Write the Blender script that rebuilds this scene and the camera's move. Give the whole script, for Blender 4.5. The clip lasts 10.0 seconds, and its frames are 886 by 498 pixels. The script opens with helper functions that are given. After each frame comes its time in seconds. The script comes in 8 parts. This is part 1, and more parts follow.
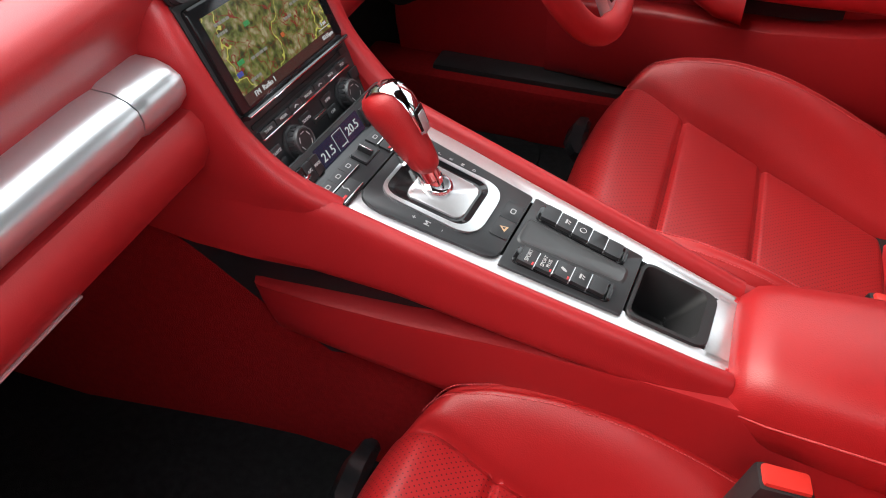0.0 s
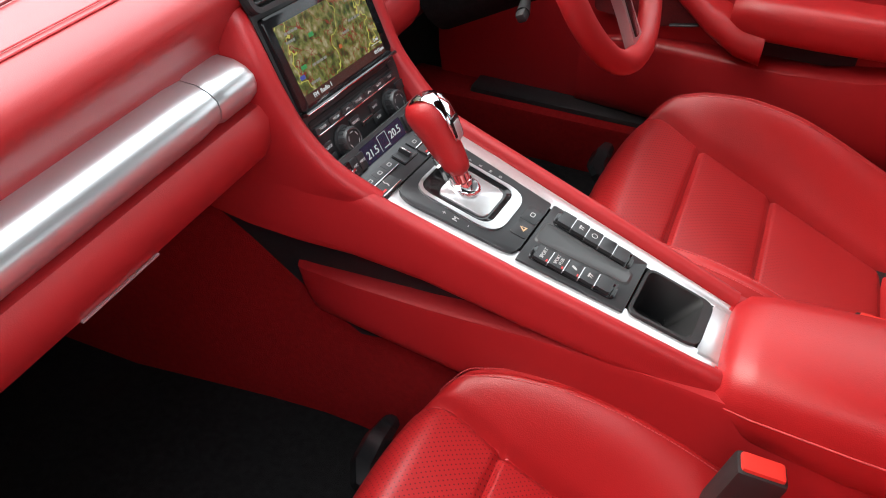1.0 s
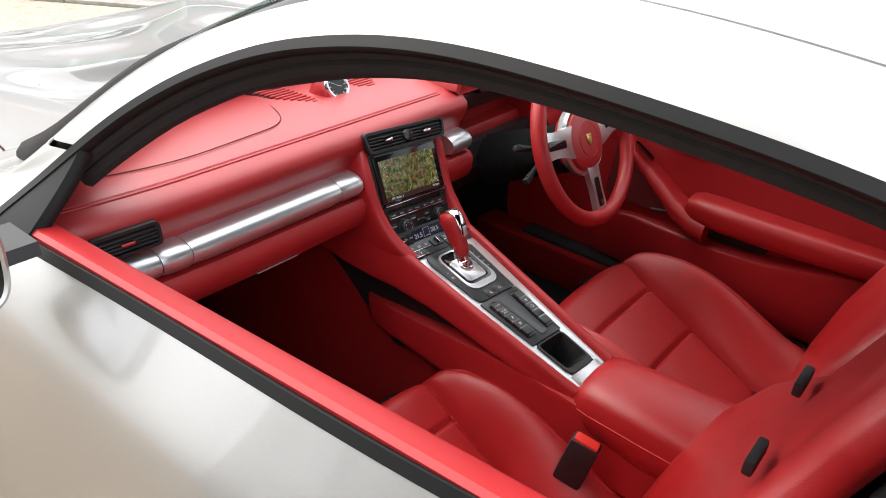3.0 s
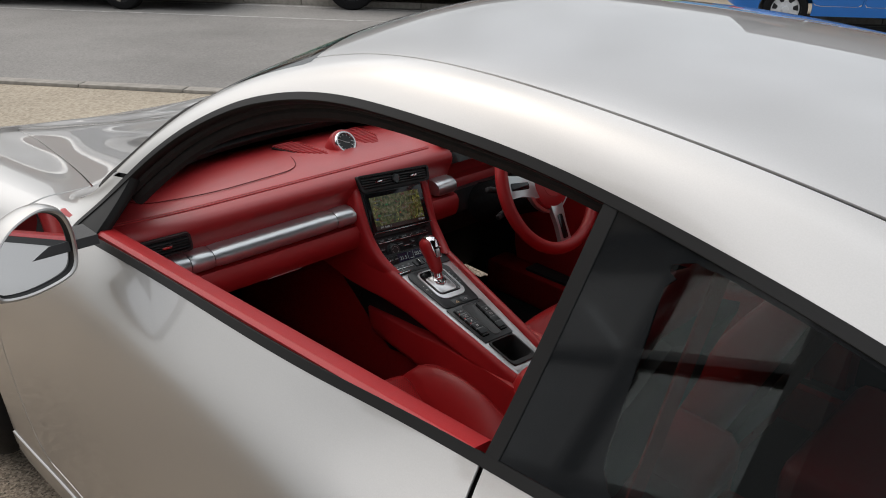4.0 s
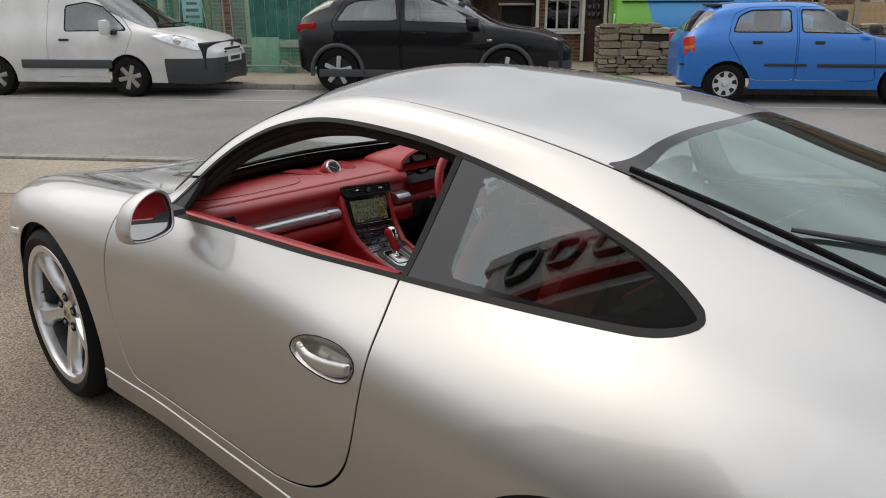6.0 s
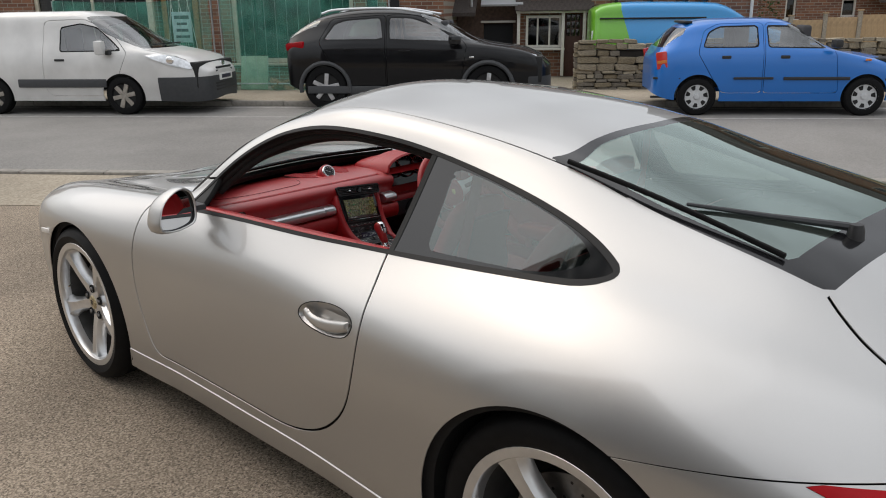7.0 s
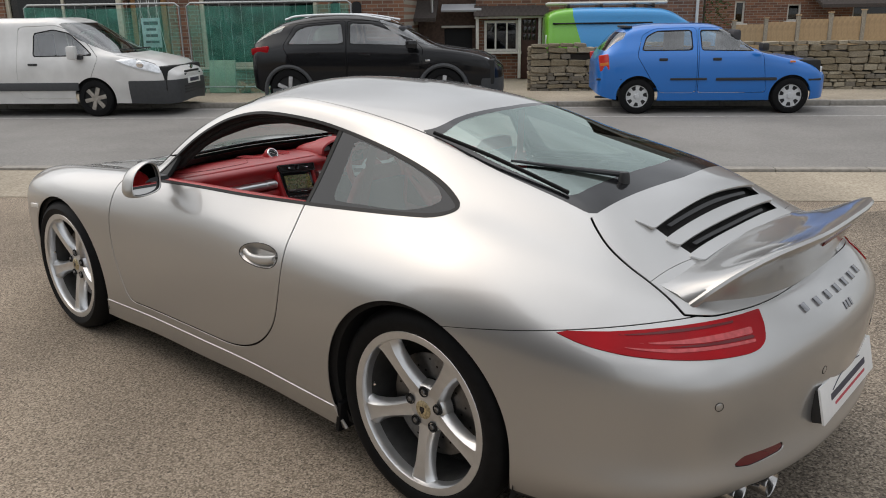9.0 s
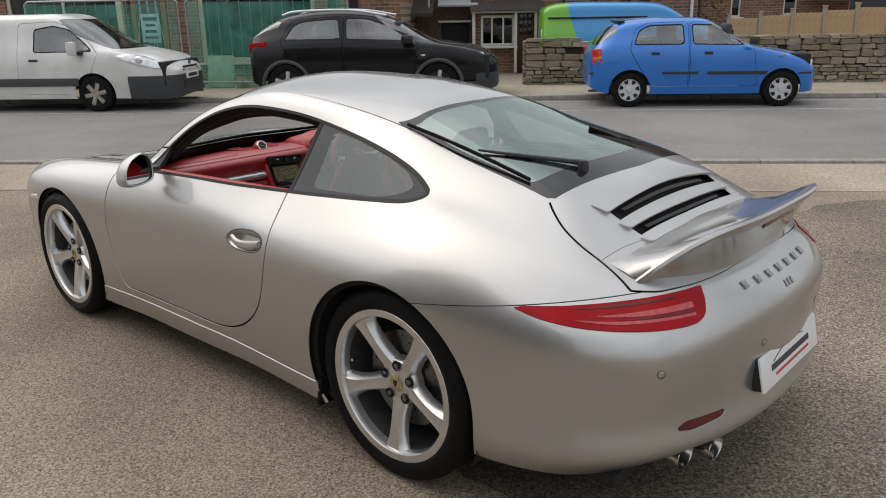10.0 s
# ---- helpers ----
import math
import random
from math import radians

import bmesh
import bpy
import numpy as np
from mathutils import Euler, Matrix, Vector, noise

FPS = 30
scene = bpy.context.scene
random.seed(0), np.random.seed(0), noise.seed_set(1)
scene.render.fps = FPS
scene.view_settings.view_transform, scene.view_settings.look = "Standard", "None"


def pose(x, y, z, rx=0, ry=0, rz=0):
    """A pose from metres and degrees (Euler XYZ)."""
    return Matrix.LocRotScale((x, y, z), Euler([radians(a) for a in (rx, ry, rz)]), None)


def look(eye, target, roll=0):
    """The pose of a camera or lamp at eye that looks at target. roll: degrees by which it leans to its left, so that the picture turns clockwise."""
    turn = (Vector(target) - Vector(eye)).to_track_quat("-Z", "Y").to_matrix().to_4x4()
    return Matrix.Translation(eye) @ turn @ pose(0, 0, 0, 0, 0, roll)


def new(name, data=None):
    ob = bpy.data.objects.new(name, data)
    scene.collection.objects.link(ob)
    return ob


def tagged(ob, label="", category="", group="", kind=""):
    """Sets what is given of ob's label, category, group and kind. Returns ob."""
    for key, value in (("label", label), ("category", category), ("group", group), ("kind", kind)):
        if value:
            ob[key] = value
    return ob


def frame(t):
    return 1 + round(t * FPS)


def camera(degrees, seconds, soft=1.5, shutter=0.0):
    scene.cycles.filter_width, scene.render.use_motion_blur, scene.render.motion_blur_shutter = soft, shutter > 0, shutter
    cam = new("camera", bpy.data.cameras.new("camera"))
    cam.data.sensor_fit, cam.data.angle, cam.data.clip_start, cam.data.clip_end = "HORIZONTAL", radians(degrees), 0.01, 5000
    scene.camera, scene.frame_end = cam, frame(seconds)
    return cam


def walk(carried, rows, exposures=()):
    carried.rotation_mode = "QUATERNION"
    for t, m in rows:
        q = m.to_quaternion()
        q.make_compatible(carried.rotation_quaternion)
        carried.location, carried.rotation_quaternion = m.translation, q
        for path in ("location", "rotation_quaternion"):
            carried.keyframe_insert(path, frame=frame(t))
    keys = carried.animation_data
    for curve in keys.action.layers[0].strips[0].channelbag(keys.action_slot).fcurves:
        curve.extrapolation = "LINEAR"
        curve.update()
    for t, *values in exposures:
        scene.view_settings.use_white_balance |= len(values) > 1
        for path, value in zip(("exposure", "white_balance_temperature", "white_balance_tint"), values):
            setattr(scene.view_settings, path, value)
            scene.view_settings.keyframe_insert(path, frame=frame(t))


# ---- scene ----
cam = camera(59.1, 10.0, soft=1.0)
PATH = [
    (0, (1.227, -0.571, 1.08), (0.694, 0.798, -0.277), -1.8),
    (0.5, (1.228, -0.583, 1.081), (0.675, 0.789, -0.265), -0.9),
    (1, (1.264, -0.657, 1.114), (0.647, 0.732, -0.186), 0.2),
    (1.5, (1.344, -0.754, 1.169), (0.637, 0.656, -0.059), 1.5),
    (2, (1.436, -0.841, 1.235), (0.617, 0.586, 0.099), 3.3),
    (2.5, (1.562, -0.975, 1.293), (0.617, 0.457, 0.266), 3.7),
    (2.7, (1.613, -1.031, 1.328), (0.646, 0.401, 0.32), 4.4),
    (3.8, (2.161, -1.203, 1.454), (0.9, 0.094, 0.601), 1.8),
    (4, (2.22, -1.206, 1.448), (0.92, 0.08, 0.638), 0.9),
    (4.5, (2.407, -1.371, 1.468), (1.085, -0.06, 0.737), 0.5),
    (5, (2.563, -1.508, 1.491), (1.237, -0.176, 0.808), 0.4),
    (5.5, (2.782, -1.639, 1.497), (1.447, -0.298, 0.849), 0.0),
    (6.8, (3.241, -2.028, 1.527), (1.914, -0.651, 0.94), -0.6),
    (7, (3.301, -2.079, 1.536), (1.979, -0.696, 0.954), -0.7),
    (7.5, (3.509, -2.17, 1.532), (2.201, -0.769, 0.961), -0.7),
    (8, (3.709, -2.247, 1.543), (2.415, -0.831, 0.975), -0.7),
    (8.5, (3.876, -2.352, 1.543), (2.592, -0.928, 0.975), -0.8),
    (9, (4.008, -2.444, 1.558), (2.73, -1.016, 0.985), -0.8),
    (9.5, (4.126, -2.492, 1.568), (2.848, -1.066, 0.989), -0.9),
    (10, (4.205, -2.509, 1.571), (2.926, -1.087, 0.985), -1.0),
]
EXPOSURES = [(0, 2.14), (1.0, 2.24), (1.5, 2.32), (2.0, 2.34), (2.5, 2.14), (2.7, 1.94), (3.3, 1.05), (3.8, .28), (4.5, .10), (10, .06)]
walk(cam, [(t, look(eye, target, roll)) for t, eye, target, roll in PATH], EXPOSURES)

# ---- world and sun: bright overcast ----
world = bpy.data.worlds.new("world")
scene.world = world
world.use_nodes = True
wn = world.node_tree
sky = wn.nodes.new("ShaderNodeTexSky")
sky.sky_type, sky.sun_disc = "NISHITA", False
sky.sun_elevation, sky.sun_rotation = radians(54), radians(257)
sky.air_density, sky.dust_density, sky.ozone_density = 1.0, 6.0, 0.6
soften = wn.nodes.new("ShaderNodeMixRGB")
soften.inputs[0].default_value = 0.66
soften.inputs[2].default_value = (10.0, 10.2, 10.4, 1)
cloud_map = wn.nodes.new("ShaderNodeTexCoord")
clouds = wn.nodes.new("ShaderNodeTexNoise")
clouds.inputs["Scale"].default_value, clouds.inputs["Detail"].default_value = 2.6, 7
cloud_ramp = wn.nodes.new("ShaderNodeMapRange")
cloud_ramp.inputs[1].default_value, cloud_ramp.inputs[2].default_value = 0.3, 0.7
cloud_ramp.inputs[3].default_value, cloud_ramp.inputs[4].default_value = 0.62, 1.42
cloud_mul = wn.nodes.new("ShaderNodeMixRGB")
cloud_mul.blend_type = "MULTIPLY"
cloud_mul.inputs[0].default_value = 1
wn.links.new(cloud_map.outputs["Generated"], clouds.inputs["Vector"])
wn.links.new(clouds.outputs["Fac"], cloud_ramp.inputs[0])
wn.links.new(sky.outputs[0], soften.inputs[1])
wn.links.new(soften.outputs[0], cloud_mul.inputs[1])
wn.links.new(cloud_ramp.outputs[0], cloud_mul.inputs[2])
# overcast: the zenith about three times as bright as the horizon
zenith = wn.nodes.new("ShaderNodeSeparateXYZ")
overcast = wn.nodes.new("ShaderNodeMapRange")
overcast.inputs[1].default_value, overcast.inputs[2].default_value = 0.0, 1.0
overcast.inputs[3].default_value, overcast.inputs[4].default_value = 0.62, 1.32
overcast_mul = wn.nodes.new("ShaderNodeMixRGB")
overcast_mul.blend_type = "MULTIPLY"
overcast_mul.inputs[0].default_value = 1
wn.links.new(cloud_map.outputs["Generated"], zenith.inputs[0])
wn.links.new(zenith.outputs["Z"], overcast.inputs[0])
wn.links.new(cloud_mul.outputs[0], overcast_mul.inputs[1])
wn.links.new(overcast.outputs[0], overcast_mul.inputs[2])
background = wn.nodes["Background"]
background.inputs["Strength"].default_value = 0.112
wn.links.new(overcast_mul.outputs[0], background.inputs["Color"])
sun = new("sun", bpy.data.lights.new("sun", "SUN"))
sun.data.energy, sun.data.angle, sun.data.color = 0.54, radians(80), (1.0, 0.987, 0.97)
sun.matrix_world = look((-8.5, -2, 12), (0, 0, 0))

# ---- materials ----
def material(name, color, rough=0.5, metal=0.0, coat=0.0, vary=0.0, vary_scale=30.0, bump=0.0, bump_scale=200.0,
             kind="noise", fine=0.0, fine_scale=900.0, spec=0.5, rough_vary=0.0, sheen=0.0, coat_rough=0.04):
    m = bpy.data.materials.new(name)
    m.use_nodes = True
    nt = m.node_tree
    b = nt.nodes["Principled BSDF"]
    b.inputs["Base Color"].default_value = (*color, 1)
    b.inputs["Roughness"].default_value = rough
    b.inputs["Metallic"].default_value = metal
    b.inputs["Specular IOR Level"].default_value = spec
    b.inputs["Coat Weight"].default_value = coat
    b.inputs["Coat Roughness"].default_value = coat_rough
    b.inputs["Sheen Weight"].default_value = sheen
    tc = nt.nodes.new("ShaderNodeTexCoord")
    if vary or rough_vary:
        n = nt.nodes.new("ShaderNodeTexNoise")
        n.inputs["Scale"].default_value, n.inputs["Detail"].default_value = vary_scale, 6
        nt.links.new(tc.outputs["Object"], n.inputs["Vector"])
        if vary:
            r = nt.nodes.new("ShaderNodeMapRange")
            r.inputs[1].default_value, r.inputs[2].default_value = 0.3, 0.7
            r.inputs[3].default_value, r.inputs[4].default_value = 1 - vary, 1 + vary
            x = nt.nodes.new("ShaderNodeVectorMath")
            x.operation = "SCALE"
            x.inputs[0].default_value = color
            nt.links.new(n.outputs["Fac"], r.inputs[0])
            nt.links.new(r.outputs[0], x.inputs["Scale"])
            nt.links.new(x.outputs[0], b.inputs["Base Color"])
        if rough_vary:
            r2 = nt.nodes.new("ShaderNodeMapRange")
            r2.inputs[1].default_value, r2.inputs[2].default_value = 0.3, 0.7
            r2.inputs[3].default_value, r2.inputs[4].default_value = rough - rough_vary, rough + rough_vary
            nt.links.new(n.outputs["Fac"], r2.inputs[0])
            nt.links.new(r2.outputs[0], b.inputs["Roughness"])
    height = None
    if bump:
        if kind == "voronoi":
            t = nt.nodes.new("ShaderNodeTexVoronoi")
            t.inputs["Scale"].default_value = bump_scale
            height = t.outputs["Distance"]
        else:
            t = nt.nodes.new("ShaderNodeTexNoise")
            t.inputs["Scale"].default_value, t.inputs["Detail"].default_value = bump_scale, 5
            height = t.outputs["Fac"]
        nt.links.new(tc.outputs["Object"], t.inputs["Vector"])
        bp = nt.nodes.new("ShaderNodeBump")
        bp.inputs["Strength"].default_value, bp.inputs["Distance"].default_value = bump, 0.002
        nt.links.new(height, bp.inputs["Height"])
        last = bp
        if fine:
            t2 = nt.nodes.new("ShaderNodeTexNoise")
            t2.inputs["Scale"].default_value = fine_scale
            nt.links.new(tc.outputs["Object"], t2.inputs["Vector"])
            bp2 = nt.nodes.new("ShaderNodeBump")
            bp2.inputs["Strength"].default_value, bp2.inputs["Distance"].default_value = fine, 0.001
            nt.links.new(t2.outputs["Fac"], bp2.inputs["Height"])
            nt.links.new(bp.outputs[0], bp2.inputs["Normal"])
            last = bp2
        nt.links.new(last.outputs[0], b.inputs["Normal"])
    return m


def shader(m):
    return m.node_tree.nodes["Principled BSDF"]


def glass_mat(name, color, rough=0.0, gloss=0.08, sheen=(1, 1, 1)):
    """Thin glazing: a clear tinted film with a mirror-like surface, more so at a glancing view."""
    m = bpy.data.materials.new(name)
    m.use_nodes = True
    nt = m.node_tree
    nt.nodes.remove(nt.nodes["Principled BSDF"])
    out = nt.nodes["Material Output"]
    tr = nt.nodes.new("ShaderNodeBsdfTransparent")
    tr.inputs[0].default_value = (*color, 1)
    gl = nt.nodes.new("ShaderNodeBsdfGlossy")
    gl.inputs["Roughness"].default_value = rough
    gl.inputs["Color"].default_value = (*sheen, 1)
    lw = nt.nodes.new("ShaderNodeLayerWeight")
    lw.inputs[0].default_value = 0.5
    pw = nt.nodes.new("ShaderNodeMath")
    pw.operation = "POWER"
    pw.inputs[1].default_value = 5
    mr = nt.nodes.new("ShaderNodeMapRange")
    mr.inputs[3].default_value, mr.inputs[4].default_value = gloss, 1.0
    mx = nt.nodes.new("ShaderNodeMixShader")
    nt.links.new(lw.outputs["Facing"], pw.inputs[0])
    nt.links.new(pw.outputs[0], mr.inputs[0])
    nt.links.new(mr.outputs[0], mx.inputs[0])
    nt.links.new(tr.outputs[0], mx.inputs[1])
    nt.links.new(gl.outputs[0], mx.inputs[2])
    nt.links.new(mx.outputs[0], out.inputs["Surface"])
    return m


def glow_mat(name, color, strength):
    m = bpy.data.materials.new(name)
    m.use_nodes = True
    b = shader(m)
    b.inputs["Base Color"].default_value = (0.01, 0.01, 0.01, 1)
    b.inputs["Emission Color"].default_value = (*color, 1)
    b.inputs["Emission Strength"].default_value = strength
    b.inputs["Roughness"].default_value = 0.25
    return m


PAINT = material("silver_paint", (0.455, 0.447, 0.434), 0.35, 0.82, 1.0, vary=0.03, vary_scale=700, coat_rough=0.012)
LEATHER = material("red_leather", (0.40, 0.012, 0.014), 0.44, coat=0.16, coat_rough=0.30, vary=0.05, vary_scale=9, bump=0.12, bump_scale=700, kind="voronoi", rough_vary=0.05)
LEATHER2 = material("red_soft_trim", (0.38, 0.011, 0.014), 0.48, coat=0.28, coat_rough=0.36, vary=0.05, vary_scale=7, bump=0.10, bump_scale=900, kind="voronoi", rough_vary=0.04)
DASH_LEATHER = material("red_dashboard_leather", (0.37, 0.012, 0.015), 0.5, coat=0.9, coat_rough=0.40, vary=0.05, vary_scale=7, bump=0.10, bump_scale=900, kind="voronoi", rough_vary=0.04)
STITCH = material("red_stitching", (0.58, 0.07, 0.075), 0.6, bump=0.3, bump_scale=300)
RED_CARPET = material("red_carpet", (0.25, 0.008, 0.009), 0.95, vary=0.10, vary_scale=150, bump=0.8, bump_scale=900, spec=0.1)
BLACK_CARPET = material("black_carpet", (0.011, 0.011, 0.0115), 0.97, vary=0.3, vary_scale=90, bump=0.8, bump_scale=800, spec=0.1)
BLACK = material("black_plastic", (0.018, 0.018, 0.019), 0.5, vary=0.1, vary_scale=60, bump=0.15, bump_scale=900)
SATIN_BLACK = material("satin_black_panel", (0.026, 0.027, 0.029), 0.38, vary=0.06, vary_scale=40, rough_vary=0.05)
GLOSS_BLACK = material("gloss_black", (0.01, 0.01, 0.011), 0.12, rough_vary=0.04, vary_scale=20)
FRIT = material("printed_glass_border", (0.010, 0.011, 0.012), 0.06, spec=0.5)
RUBBER = material("black_rubber", (0.006, 0.006, 0.0065), 0.6, spec=0.15, vary=0.2, vary_scale=40, bump=0.2, bump_scale=150)
TRIM_BLACK = material("black_window_trim", (0.006, 0.006, 0.006), 0.45, spec=0.22, vary=0.1, vary_scale=30)
ALU = material("brushed_aluminium", (0.66, 0.66, 0.67), 0.27, 0.7, vary=0.02, vary_scale=400)
SATIN_ALU = material("polished_aluminium_strip", (0.66, 0.67, 0.68), 0.30, 0.85)
CHROME = material("chrome", (0.82, 0.82, 0.83), 0.07, 1.0, rough_vary=0.02, vary_scale=40)
WHEEL_SILVER = material("wheel_silver", (0.62, 0.62, 0.62), 0.28, 0.8, 0.6, vary=0.05, vary_scale=30)
EXHAUST = material("polished_exhaust_steel", (0.42, 0.41, 0.40), 0.16, 1.0, vary=0.1, vary_scale=40)
# silver barrel darkened: shade inside the wheel plus some brake dust
DUST_SHADE = material("dusted_shaded_alloy", (0.10, 0.098, 0.095), 0.45, 0.6, vary=0.2, vary_scale=20)
STEEL = material("brake_steel", (0.20, 0.195, 0.19), 0.42, 1.0, vary=0.15, vary_scale=60)
CALIPER_RED = material("red_caliper_paint", (0.45, 0.01, 0.012), 0.35, coat=0.5)
LINING = material("dark_headlining", (0.016, 0.014, 0.013), 0.95, vary=0.15, vary_scale=80, bump=0.4, bump_scale=700)
INNER_DARK = material("dark_inner_shell", (0.012, 0.012, 0.012), 0.8, vary=0.1)
GLASS = glass_mat("clear_green_glass", (0.74, 0.84, 0.79), gloss=0.24, sheen=(0.82, 0.96, 0.91))
SCREEN_GLASS = glass_mat("clear_laminated_glass", (0.94, 0.97, 0.96), gloss=0.03)
DOOR_TINT = glass_mat("pale_side_glass", (0.78, 0.82, 0.80), gloss=0.05)
TINT = glass_mat("tinted_side_glass", (0.32, 0.37, 0.36), gloss=0.10, sheen=(0.90, 0.98, 0.97))
MIRROR = material("mirror_glass", (0.9, 0.9, 0.9), 0.01, 1.0)
WHITE = material("white_plastic", (0.78, 0.78, 0.77), 0.4, vary=0.03)
GREY_MARK = material("pale_marking", (0.42, 0.42, 0.42), 0.6)


# ---- mesh helpers ----
def link(name, verts, faces, mat, parent=None, label="", smooth=True, normals=None, flat_angle=None):
    me = bpy.data.meshes.new(name)
    me.from_pydata([tuple(map(float, v)) for v in verts], [], [tuple(map(int, f)) for f in faces])
    me.materials.append(mat)
    if normals is not None:
        me.polygons.foreach_set("use_smooth", [True] * len(me.polygons))
        me.normals_split_custom_set_from_vertices([tuple(map(float, n)) for n in normals])
    elif smooth:
        me.polygons.foreach_set("use_smooth", [True] * len(me.polygons))
        me.set_sharp_from_angle(angle=radians(flat_angle or 38))
    me.update()
    ob = new(name, me)
    if parent:
        ob.parent = parent
    if label:
        ob["label"] = label
    return ob


def part(name, bm, mat, parent=None, label="", smooth=True, angle=38):
    """Links a bmesh as one mesh object under a thing."""
    bmesh.ops.recalc_face_normals(bm, faces=bm.faces)
    me = bpy.data.meshes.new(name)
    bm.to_mesh(me)
    bm.free()
    me.materials.append(mat)
    if smooth:
        me.polygons.foreach_set("use_smooth", [True] * len(me.polygons))
        me.set_sharp_from_angle(angle=radians(angle))
    ob = new(name, me)
    if parent:
        ob.parent = parent
    if label:
        ob["label"] = label
    return ob


def thing(name, label, category, m=None, group="", kind=""):
    ob = new(name)
    ob.empty_display_size = 0.1
    if m is not None:
        ob.matrix_basis = m
    return tagged(ob, label, category, group, kind)


def box(size, at=(0, 0, 0), bevel=0.0, seg=2, m=None, bm=None):
    bm = bm or bmesh.new()
    r = bmesh.ops.create_cube(bm, size=1, matrix=Matrix.Translation(at) @ (m or Matrix()) @ Matrix.Diagonal((*size, 1)))
    if bevel:
        vs = set(r["verts"])
        es = [e for e in bm.edges if e.verts[0] in vs and e.verts[1] in vs]
        bmesh.ops.bevel(bm, geom=es, offset=bevel, segments=seg, affect="EDGES", profile=0.6)
    return bm


def grid_faces(n, m, close_u=False, close_v=False):
    out = []
    for i in range(n if close_u else n - 1):
        for j in range(m if close_v else m - 1):
            a, b = i * m + j, i * m + (j + 1) % m
            c, d = ((i + 1) % n) * m + (j + 1) % m, ((i + 1) % n) * m + j
            out.append((a, b, c, d))
    return out


def loft(rings, close=True, caps=True, bm=None):
    """Skins rings of equal length (each a list of points)."""
    bm = bm or bmesh.new()
    rows = [[bm.verts.new(p) for p in r] for r in rings]
    m = len(rows[0])
    for a, b in zip(rows, rows[1:]):
        for j in range(m if close else m - 1):
            k = (j + 1) % m
            try:
                bm.faces.new((a[j], a[k], b[k], b[j]))
            except ValueError:
                pass
    if caps and close:
        for r in (rows[0], rows[-1]):
            try:
                bm.faces.new(r)
            except ValueError:
                pass
    return bm


def lathe(profile, n=48, m=None, bm=None, close=False):
    """Turns (radius, height) pairs round z."""
    rings = []
    for i in range(n):
        a = 2 * math.pi * i / n
        rings.append([(r * math.cos(a), r * math.sin(a), z) for r, z in profile])
    b = bm or bmesh.new()
    rows = [[b.verts.new((m or Matrix()) @ Vector(p)) for p in r] for r in rings]
    k = len(profile)
    for i in range(n):
        p, q = rows[i], rows[(i + 1) % n]
        for j in range(k if close else k - 1):
            b.faces.new((p[j], p[(j + 1) % k], q[(j + 1) % k], q[j]))
    bmesh.ops.remove_doubles(b, verts=b.verts, dist=1e-6)
    return b


def smooth_line(points, n=8, closed=False):
    """A Catmull-Rom line through the points."""
    p = [Vector(q) for q in points]
    k = len(p)
    out = []
    for i in range(k if closed else k - 1):
        a, b = p[(i - 1) % k] if closed or i else p[0] * 2 - p[1], p[i]
        c = p[(i + 1) % k]
        d = p[(i + 2) % k] if closed or i + 2 < k else p[-1] * 2 - p[-2]
        for s in range(n):
            t = s / n
            out.append(0.5 * ((2 * b) + (c - a) * t + (2 * a - 5 * b + 4 * c - d) * t * t + (3 * b - a - 3 * c + d) * t ** 3))
    if not closed:
        out.append(p[-1])
    return out


def tube(points, radius, n=10, closed=False, bm=None, up=(0, 0, 1), flat=1.0):
    """A round bar along a line; radius may be a list; flat squeezes it along up."""
    p = [Vector(q) for q in points]
    k = len(p)
    rings = []
    for i in range(k):
        a = p[(i - 1) % k] if closed or i else p[i]
        b = p[(i + 1) % k] if closed or i + 1 < k else p[i]
        t = (b - a).normalized()
        s = t.cross(Vector(up))
        s = s.normalized() if s.length > 1e-5 else Vector((1, 0, 0))
        u = s.cross(t)
        r = radius[i] if isinstance(radius, (list, tuple)) else radius
        rings.append([p[i] + (s * math.cos(2 * math.pi * j / n) + u * flat * math.sin(2 * math.pi * j / n)) * r for j in range(n)])
    if closed:
        rings.append(rings[0])
    b = loft(rings, caps=not closed, bm=bm)
    if closed:
        bmesh.ops.remove_doubles(b, verts=b.verts, dist=1e-6)
    return b


def prism(poly, depth, m=None, bevel=0.0, seg=2, bm=None):
    """A flat outline (x, y) thickened along z by depth, from 0."""
    bm = bm or bmesh.new()
    m = m or Matrix()
    a = [bm.verts.new(m @ Vector((x, y, 0))) for x, y in poly]
    b = [bm.verts.new(m @ Vector((x, y, depth))) for x, y in poly]
    k = len(poly)
    made = [bm.faces.new(a[::-1]), bm.faces.new(b)]
    for i in range(k):
        made.append(bm.faces.new((a[i], a[(i + 1) % k], b[(i + 1) % k], b[i])))
    if bevel:
        es = list(made[1].edges)
        bmesh.ops.bevel(bm, geom=es, offset=bevel, segments=seg, affect="EDGES", profile=0.6)
    return bm


